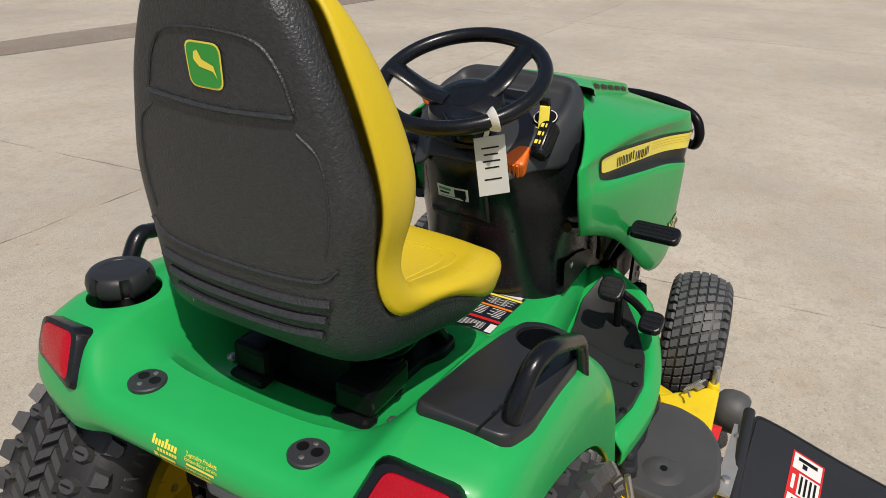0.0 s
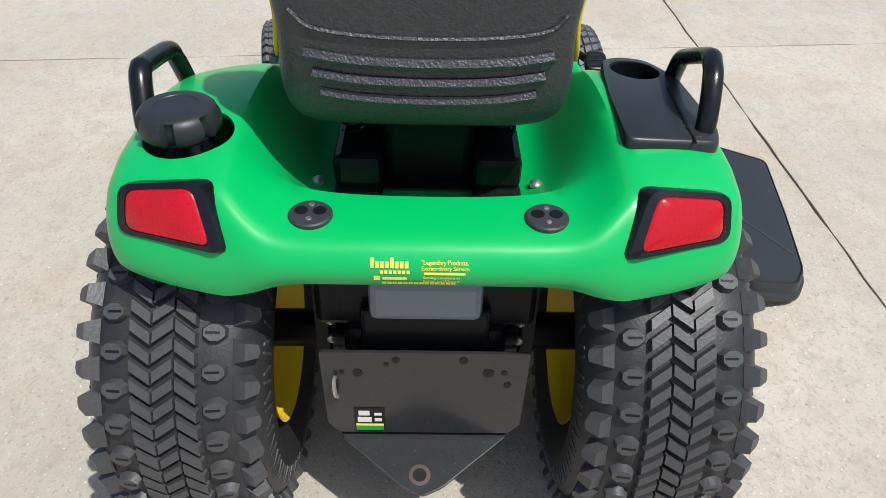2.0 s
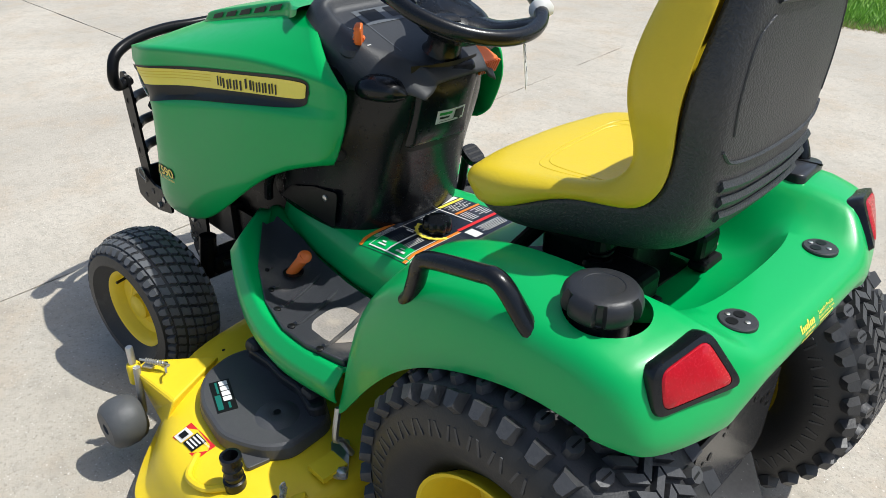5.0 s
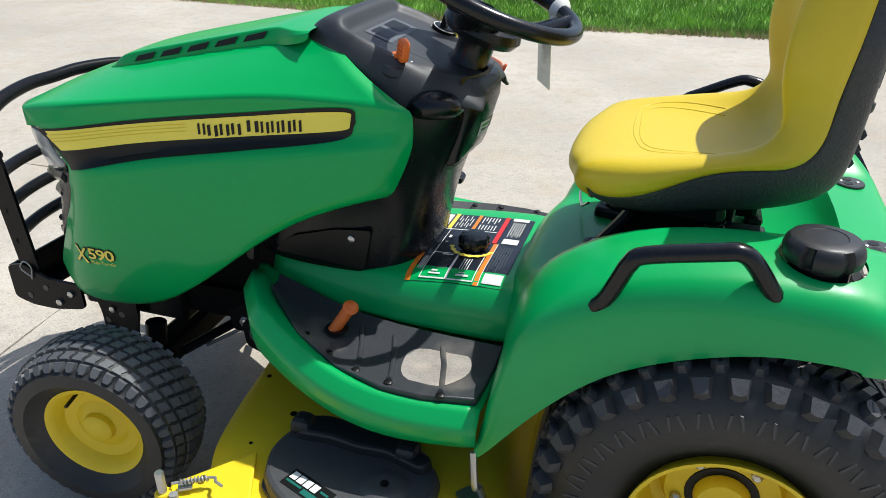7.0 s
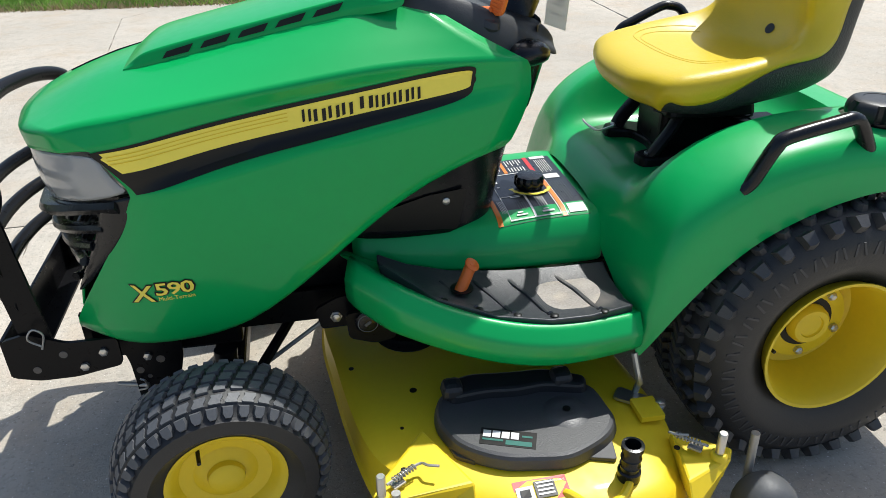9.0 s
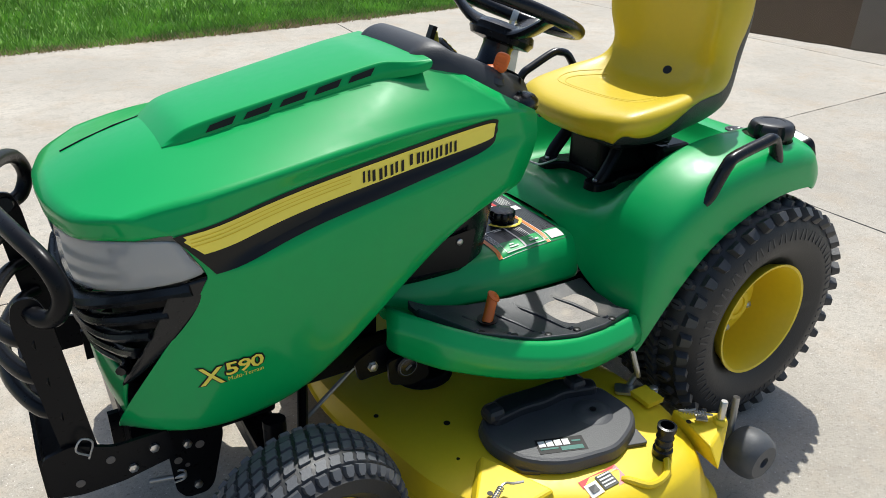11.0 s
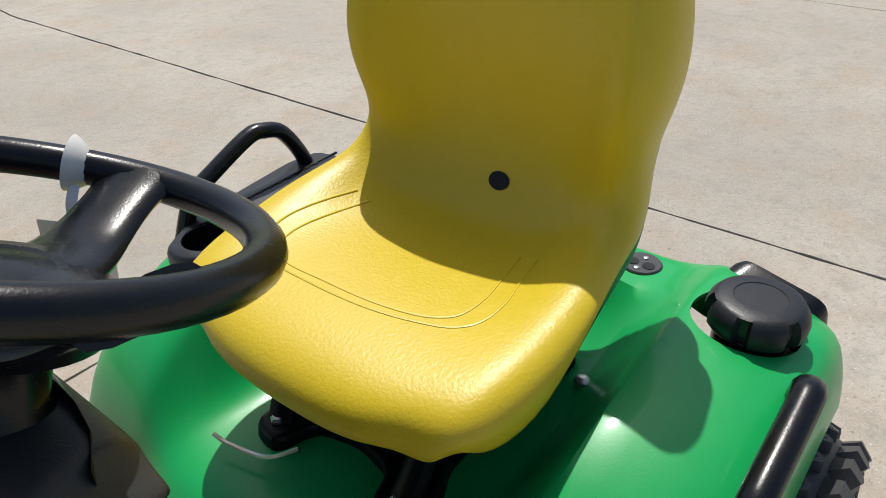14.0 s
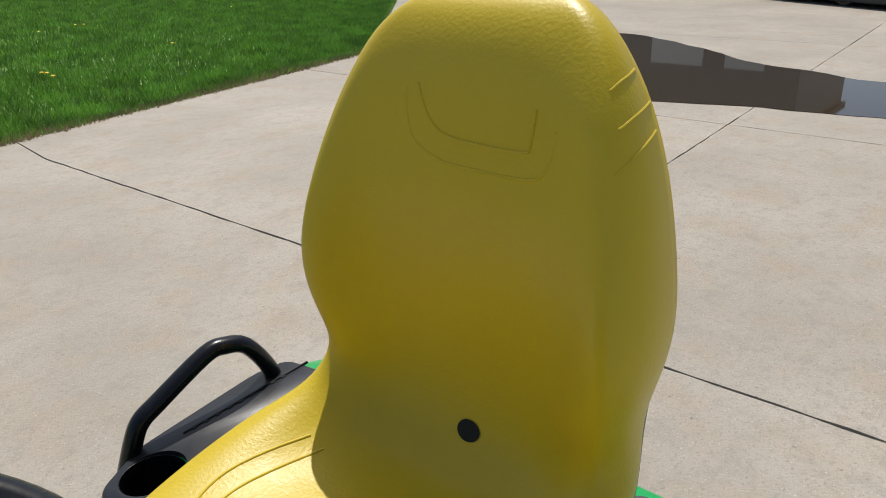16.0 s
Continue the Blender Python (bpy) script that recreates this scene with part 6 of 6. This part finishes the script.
for s in (1, -1):
    bm = bmesh.new()
    # Flat dark triangle: the recess's shade is in its colour, not its shape.
    add_prism(bm, round_outline([(.735, .532), (.945, .545), (.90, .585), (.80, .615), (.715, .625)], .012), -.001, .001, Matrix(((1, 0, 0, 0), (0, 0, s, .1855 * s), (0, 1, 0, 0), (0, 0, 0, 1))))
    sk = P("side_pocket", bm, DECAL_BLACK, "flat dark triangle on the lower side cover, a recess's shade in its colour", smooth=False)
    part("bolt", lathe([(.008, 0), (.008, .004), (.004, .006), (.0005, .006)], 12, pose(.76, .186 * s, .60) @ pose(0, 0, 0, -90 * s)), STEEL, sk)
    part("edge_rib", tube(smooth_path([(1.0, .19 * s, .52), (.985, .192 * s, .575), (.94, .193 * s, .625), (.80, .194 * s, .685), (.68, .194 * s, .73)], 4), .012, 8), BLACK, sk)
DASH = [
    # x, panel z, rim z, rim y, foot y, foot z
    (.865, .985, .985, .12, .14, .95), (.845, 1.022, 1.016, .125, .15, .96), (.81, 1.038, 1.026, .14, .165, .95), (.785, 1.034, 1.022, .148, .175, .945),
    (.77, 1.006, 1.013, .155, .18, .94), (.73, .993, 1.0, .168, .193, .92), (.665, .970, .971, .168, .191, .87), (.605, .950, .935, .145, .166, .885), (.565, .938, .915, .118, .138, .885), (.528, .925, .895, .10, .116, .878), (.511, .90, .88, .09, .104, .868),
]
dash_rows = []
for x, zp, zr, yr, yf, zf in DASH:
    dash_rows.append([(x, 0, zp), (x, yr * .55, zp), (x, yr * .80, zp - .002), (x, yr * .9, zr + .006), (x, yr, zr), (x, (yr + yf) / 2 + .006, zr * .6 + zf * .4), (x, yf, zf)])
dash = P("dashboard", grid(dash_rows, mirror=True, sharp_cols={2: .5}, sharp_rows={3: .4, 4: .5}), DASH_BLACK, "dusty black plastic dashboard", subsurf=2, thick=.005)


def on_dash(name, x0, x1, y0, y1, mat, lift=.0012, label=""):
    return sticker(name, dash, [(x0, y0, 1.3), (x1, y0, 1.3), (x1, y1, 1.3), (x0, y1, 1.3)], (0, 0, -1), mat, dash, label, 4, 4, lift)


on_dash("gauge_face", .70, .755, -.06, .09, GREY, .0012, "grey instrument display")
on_dash("gauge_screen", .712, .748, .03, .075, DECAL_BLACK, .002)
on_dash("gauge_screen", .712, .748, -.045, .01, DECAL_BLACK, .002)
for k in range(5):
    on_dash("print_bar", .69 - .014 * k, .692 - .014 * k, -.135, -.115 - .004 * (k % 2), WHITE, .0014)
for k in range(4):
    on_dash("print_bar", .70 - .02 * k, .702 - .02 * k, .132, .142, WHITE, .0014)
on_dash("panel_line", .60, .75, .0865, .089, GREY, .0012)
shroud = P("column_shroud", lathe([(.06, -.165), (.05, -.145), (.037, -.125), (.036, -.085), (.05, -.05), (.04, -.03)], 24, pose(.52, .002, 1.062) @ pose(0, 0, 0, 0, -22, 0)), BLACK, "black steering column shroud")

SW = pose(.519, .003, 1.068) @ pose(0, 0, 0, 0, -22, 0)
steer = P("steering_wheel", tube([SW @ Vector((.165 * math.cos(a), .165 * math.sin(a), 0)) for a in (2 * math.pi * i / 64 for i in range(64))], .0155, 12, True), BLACK, "black three-spoke steering wheel")
part("hub", lathe([(.04, -.085), (.072, -.08), (.08, -.066), (.076, -.05), (.056, -.038), (.001, -.033)], 36, SW), BLACK, steer, "black hub pad")
for ang in (89, -31, 209):
    a = radians(ang)
    d = Vector((math.cos(a), math.sin(a), 0))
    path = [SW @ (d * .03 + Vector((0, 0, -.055))), SW @ (d * .085 + Vector((0, 0, -.045))), SW @ (d * .135 + Vector((0, 0, -.016))), SW @ (d * .163)]
    part("spoke", tube(smooth_path(path, 4), [.05, .048, .045, .042, .039, .036, .034, .033, .033, .034, .036, .039, .042], 14, False, .32), BLACK, steer)

# controls
throttle = P("throttle_lever", tube(smooth_path([(.692, .118, .956), (.682, .128, .968), (.668, .14, .972), (.658, .15, .972)], 4), .012, 10, False, .6), ORANGE, "orange throttle lever with ribbed paddle")
up_, face_ = Vector((-.22, .14, .96)).normalized(), Vector((.72, .66, .07)).normalized()
face_ = (face_ - up_ * face_.dot(up_)).normalized()
right_ = up_.cross(face_)
PAD = Matrix(((right_.x, up_.x, face_.x, .6505), (right_.y, up_.y, face_.y, .155), (right_.z, up_.z, face_.z, .985), (0, 0, 0, 1)))
part("paddle", prism(round_outline([(-.015, -.021), (.015, -.021), (.016, .021), (-.016, .021)], .013), -.007, .007, PAD, .0), ORANGE, throttle, smooth=False, bevel=.003)
for k in range(5):
    part("rib", box((.024 - .004 * (abs(k - 2) == 2), .0035, .004), PAD @ pose(0, -.014 + .007 * k, .007)), ORANGE, throttle, smooth=False, bevel=.001)
P("lever_slot", lathe([(.03, -.01), (.03, .004), (.022, .013), (.001, .016)], 20, pose(.672, .152, .952, -20, -20, 0)), DASH_BLACK, "black domed lever slot")
pb = P("park_brake_lever", box((.06, .062, .04), pose(.562, -.102, .905, 0, -25, 8)), ORANGE, "orange ribbed lever", smooth=False, bevel=.008)
for k in range(7):
    part("rib", box((.006, .004, .03), pose(.531, -.126 + .008 * k, .895, 0, -25, 8)), ORANGE, pb, smooth=False)
rock_m = pose(.605, -.15, .945) @ pose(0, 0, 0, 0, -42, 0)
rocker = P("roller_switch", lathe([(.001, -.04), (.018, -.04), (.021, -.034), (.021, .03), (.018, .036), (.001, .036)], 20, rock_m @ pose(0, 0, 0, 0, 90, 0)), BLACK, "black ribbed switch with yellow marks")
for k in range(3):
    part("mark", box((.009, .014, .002), rock_m @ pose(.022 - .02 * k, .004, .021)), DECAL_YELLOW, rocker, smooth=False)
for k in range(8):
    a = radians(-100 + 18 * k)
    part("rib", box((.06, .003, .003), rock_m @ pose(0, .021 * math.sin(a), .021 * math.cos(a))), DECAL_BLACK, rocker, smooth=False)
key = P("ignition_switch", lathe([(.027, -.01), (.027, .004), (.02, .006), (.001, .006)], 24, pose(.665, -.125, .972, 0, -24, 0)), DARK, "round ignition switch")
part("white_ring", lathe([(.0255, .0035), (.0255, .0052), (.0235, .0054), (.0235, .004)], 28, pose(.665, -.125, .972, 0, -24, 0), cap=False), WHITE, key)
part("key_stem", box((.012, .02, .05), pose(.66, -.125, .993, 0, -20, 0)), DECAL_BLACK, key, smooth=False)
tagged(part("key_tag", box((.004, .022, .06), pose(.642, -.13, .975, 0, 15, 20)), DECAL_YELLOW, None, smooth=False, bevel=.003), "yellow plastic key tag hanging from the ignition", "key tag")

# pedals on the right platform
def pedal(x, y, z, w, l, rx, ry, name, label):
    m = pose(x, y, z, rx, ry, 0)
    p = P(name, prism(round_outline([(-l / 2, -w / 2), (l / 2, -w / 2), (l / 2, w / 2), (-l / 2, w / 2)], l * .35), -.012, .006, m, .06), BLACK, label, smooth=False, bevel=.004)
    for k in range(3):
        part("groove", box((l * .09, w * .74, .0016), m @ pose((k - 1) * l * .24, 0, .006)), DECAL_BLACK, p, smooth=False)
    return p


pd = pedal(.858, -.352, .69, .12, .05, 0, -24, "brake_pedal", "black ribbed brake pedal")
part("arm", tube(smooth_path([(.86, -.33, .682), (.90, -.29, .665), (.93, -.25, .62), (.95, -.22, .55)], 4), .010, 8), DARK, pd)
fp = pedal(.746, -.296, .575, .06, .065, 0, -35, "forward_pedal", "black forward pedal")
part("arm", tube(smooth_path([(.76, -.296, .57), (.79, -.315, .545), (.775, -.36, .53), (.735, -.395, .522)], 4), .010, 8), DARK, fp)
part("stem", tube([(.785, -.31, .55), (.80, -.31, .45)], .012, 8), DARK, fp)
pedal(.72, -.404, .53, .055, .06, 0, -25, "reverse_pedal", "black reverse pedal")

# price tag on a string, hung from the wheel rim
tag_d = Vector((-.69, -.724, 0))
tag = thing("price_tag", "white card price tag tied to the steering wheel", "price tag")
loop = [SW @ (tag_d * (.165 + .0185 * math.cos(a)) + Vector((0, 0, .0185 * math.sin(a)))) for a in (2 * math.pi * i / 20 for i in range(20))]
part("band", tube(loop, .011, 8, True, .12), WHITE, tag, "white tie strip round the rim")
low = SW @ (tag_d * .150 + Vector((0, 0, -.014)))
part("string", tube(smooth_path([low, low + Vector((.01, .008, -.012)), Vector((.44, -.095, .99)), Vector((.436, -.092, .972))], 5), .005, 6, False, .25), WHITE, tag, "white tie strip")
tm = Matrix.Translation((.436, -.095, .978)) @ pose(0, 0, 0, 0, 0, 36) @ pose(0, 0, 0, -8, 6, 0)
card = part("card", box((.0015, .06, .115), tm @ pose(0, -.008, -.05)), CARD, tag, smooth=False)
for k in range(5):
    part("written_line", box((.0006, .034 - .006 * (k % 2), .003), tm @ pose(-.0012, -.008, -.014 - (.013 if k < 4 else .0155) * k, 0, 0, 0)), DECAL_BLACK, tag, smooth=False)


# ---- lawn, weeds and distance ----
def leaf_material():
    m = bpy.data.materials.new("grass_blades")
    m.use_nodes = True
    n, l = m.node_tree.nodes, m.node_tree.links
    b = n["Principled BSDF"]
    geo = n.new("ShaderNodeNewGeometry")
    ramp = n.new("ShaderNodeValToRGB")
    ramp.color_ramp.elements[0].color = (0.15, 0.32, 0.038, 1)
    ramp.color_ramp.elements[1].color = (0.36, 0.56, 0.10, 1)
    l.new(geo.outputs["Random Per Island"], ramp.inputs[0])
    patch = n.new("ShaderNodeTexNoise")
    patch.inputs["Scale"].default_value, patch.inputs["Detail"].default_value = 2.2, 5
    l.new(geo.outputs["Position"], patch.inputs["Vector"])
    span = n.new("ShaderNodeMapRange")
    span.inputs["From Min"].default_value, span.inputs["From Max"].default_value = 0.35, 0.65
    span.inputs["To Min"].default_value, span.inputs["To Max"].default_value = 0.6, 1.35
    l.new(patch.outputs[0], span.inputs[0])
    hsv = n.new("ShaderNodeHueSaturation")
    l.new(span.outputs[0], hsv.inputs["Value"])
    l.new(ramp.outputs[0], hsv.inputs["Color"])
    l.new(hsv.outputs[0], b.inputs["Base Color"])
    b.inputs["Roughness"].default_value = 0.55
    return m


BLADES = leaf_material()
STRAW = material("dry_straw", (0.42, 0.33, 0.19), 0.8, vary=0.25, scale=20)


def blades(name, count, area, height, mat, seed, label):
    rnd = random.Random(seed)
    verts, faces = [], []
    x0, x1, y0, y1 = area
    for _ in range(count):
        x = rnd.uniform(x0, x1)
        y1 = lawn_edge(x) + .02
        y = y1 - (y1 - y0) * rnd.random() ** 1.9 if y0 < y1 - .5 else y1 - rnd.uniform(-.05, .16)
        if y0 < y1 - .5 and noise.noise(Vector((x * .9, y * .9, 0))) < -.8:
            continue
        a = rnd.uniform(0, 2 * math.pi)
        far = 1 + abs(y - y1) * .12
        w = .005 * rnd.uniform(.7, 1.4) * far
        h = height * rnd.uniform(.5, 1.25) * (1 + .15 * math.sin(x * 1.7) * math.sin(y * 1.3))
        dx, dy = math.cos(a), math.sin(a)
        bx, by = rnd.uniform(-.6, .6) * h, rnd.uniform(-.6, .6) * h
        z = -.06
        i = len(verts)
        verts += [(x - dx * w, y - dy * w, z), (x + dx * w, y + dy * w, z), (x + bx * .4 + dx * w * .7, y + by * .4 + dy * w * .7, z + h * .6), (x + bx, y + by, z + h)]
        faces += [(i, i + 1, i + 2), (i, i + 2, i + 3)]
    me = bpy.data.meshes.new(name)
    me.from_pydata(verts, [], faces)
    me.materials.append(mat)
    return tagged(new(name, me), label, "grass", kind="stuff")


blades("lawn_grass", 330000, (-22.0, 8.0, -30.0, 0), .105, BLADES, 3, "mown green lawn grass beside the concrete")
blades("dry_thatch", 26000, (-9.0, 7.0, 0, 0), .09, STRAW, 5, "dry straw thatch along the slab edge")
DANDELION = material("dandelion_yellow", (0.85, 0.6, 0.02), 0.7, vary=0.1)
rnd = random.Random(11)
for x, y in ((-3.08, -8.84), (-3.05, -8.47), (-3.1, -8.75), (-5.98, -14.3), (-6.1, -14.2), (-5.06, -13.7), (-9.8, -14.8), (.8, -8.2), (-5.4, -9.9)):
    fl = thing("dandelion", "yellow dandelion flower in the lawn", "flower", Matrix.Translation((x, y, 0)), group="dandelions in the lawn")
    part("stem", tube([(0, 0, -.06), (.004, 0, .05)], .002, 5), BLADES, fl)
    part("flower_head", lathe([(.008, .045), (.024, .052), (.026, .058), (.016, .066), (.001, .068)], 12), DANDELION, fl)

WET = bpy.data.materials.new("puddle_water")
WET.use_nodes = True
wb = WET.node_tree.nodes["Principled BSDF"]
wb.inputs["Base Color"].default_value = (0.045, 0.032, 0.022, 1)
wb.inputs["Roughness"].default_value = 0.03
wb.inputs["IOR"].default_value = 1.33
pud = smooth_path([(-5.2, -4.9, 0), (-5.37, -3.46, 0), (-5.55, -2.5, 0), (-5.75, -1.75, 0), (-5.85, -1.2, 0), (-5.95, -.6, 0), (-6.2, .3, 0), (-6.9, .5, 0), (-7.45, -.4, 0), (-7.5, -1.2, 0), (-7.8, -1.75, 0), (-8.1, -2.5, 0), (-8.8, -3.3, 0), (-9.7, -4.7, 0), (-9.2, -5.6, 0), (-7.6, -6.2, 0), (-6.2, -5.9, 0), (-5.5, -5.6, 0)], 5, True)
bm = bmesh.new()
bm.faces.new([bm.verts.new((p.x + .05 * noise.noise(p * 3), p.y + .05 * noise.noise(p * 2.1), .004)) for p in pud])
tagged(part("puddle", bm, WET, None, smooth=False), "shallow brown rain puddle on the concrete", "puddle", kind="structure")
DARKCON = concrete("damp_concrete", (0.27, 0.23, 0.19))
bm = bmesh.new()
add_prism(bm, [(2.9, 5.86), (3.6, 5.75), (5.0, 5.6), (8.0, 5.42), (13, 5.2), (13, 6.0), (8.0, 6.2), (5.0, 6.32), (3.9, 6.42), (3.3, 6.42)], -.06, .006)
tagged(part("drain_gutter", bm, DARKCON, None, smooth=False), "damp dark concrete gutter strip", "gutter", kind="structure")
bm = bmesh.new()
add_prism(bm, [(3.3, 6.42), (3.9, 6.42), (5.0, 6.32), (8.0, 6.2), (13, 6.0), (22, 5.8), (22, 30), (-34, 30), (-34, 8.4), (2.4, 8.4)], -.06, .004)
part("far_slab", bm, CONCRETE, pavement, smooth=False)
GRAVEL = material("pale_gravel", (0.5, 0.47, 0.43), 0.9, vary=0.25, scale=25)
rnd = random.Random(8)
bm = bmesh.new()
for _ in range(2600):
    x, y = rnd.uniform(.8, 3.3), rnd.uniform(5.8, 7.5)
    if y < 5.85 + max(0, x - 2.9) * 1.4:
        continue
    r = rnd.uniform(.014, .034)
    add_box(bm, (r * 2, r * 1.5, r), pose(x, y, .0 + r * .2, rnd.uniform(-40, 40), rnd.uniform(-40, 40), rnd.uniform(0, 180)), .6)
tagged(part("gravel", bm, GRAVEL, None, smooth=False), "pale crushed gravel beside the slab", "gravel", kind="stuff")

# a far shed, seen mirrored in the puddle, and the dark low trailer before it
CLAD = material("grey_cladding", (0.24, 0.225, 0.21), 0.6, vary=0.08, scale=2)
ROOF = material("brown_cladding", (0.15, 0.105, 0.075), 0.7, vary=0.12, scale=2)
shed = thing("shed", "grey and brown metal shed across the yard", "shed", Matrix.Translation((-21, -9.5, 0)))
part("wall", box((5, 6.0, 3.9), pose(-2.5, 1.1, 1.95)), CLAD, shed, smooth=False)
part("wall", box((5, 8, 4.3), pose(-2.6, -5.9, 2.15)), ROOF, shed, smooth=False)
part("door", box((.08, 1.6, 2.3), pose(.03, .6, 1.15)), WHITE, shed, "white sliding door", smooth=False)
part("door", box((.08, 1.1, 2.3), pose(.03, 2.6, 1.15)), WHITE, shed, "white sliding door", smooth=False)
bm = bmesh.new()
add_prism(bm, [(-9.9, 4.3), (-1.9, 4.3), (-5.9, 5.9)], -4.9, .1, Matrix(((0, 0, 1, 0), (1, 0, 0, 0), (0, 1, 0, 0), (0, 0, 0, 1))))
part("gable", bm, ROOF, shed, smooth=False)
bm = bmesh.new()
add_prism(bm, [(-1.9, 3.9), (4.25, 3.9), (4.25, 4.1), (-1.9, 4.3)], -5, .25, Matrix(((0, 0, 1, 0), (1, 0, 0, 0), (0, 1, 0, 0), (0, 0, 0, 1))))
part("roof", bm, ROOF, shed, smooth=False)
NAVY = material("dark_green_steel", (0.012, 0.022, 0.024), 0.45, vary=0.2, scale=3)
trailer = thing("trailer_bed", "dark low steel trailer bed at the yard's far side", "trailer", Matrix.Translation((-16.3, -3.85, 0)) @ pose(0, 0, 0, 0, 0, -33))
part("bed", box((1.6, 11, .75), pose(0, 0, .46)), NAVY, trailer, smooth=False, bevel=.04)
for k in range(4):
    part("wheel", lathe([(.12, -.1), (.3, -.1), (.32, 0), (.3, .1), (.12, .1)], 20, pose(.62, -3.6 + 2.4 * k, .32) @ pose(0, 0, 0, 0, 90, 0)), RUBBER, trailer)

# ---- slabs of the yard ----
for x0, x1 in zip(XJ, XJ[1:]):
    for y0, y1 in zip(YJ, YJ[1:]):
        slab(x0, x1, y0, y1)
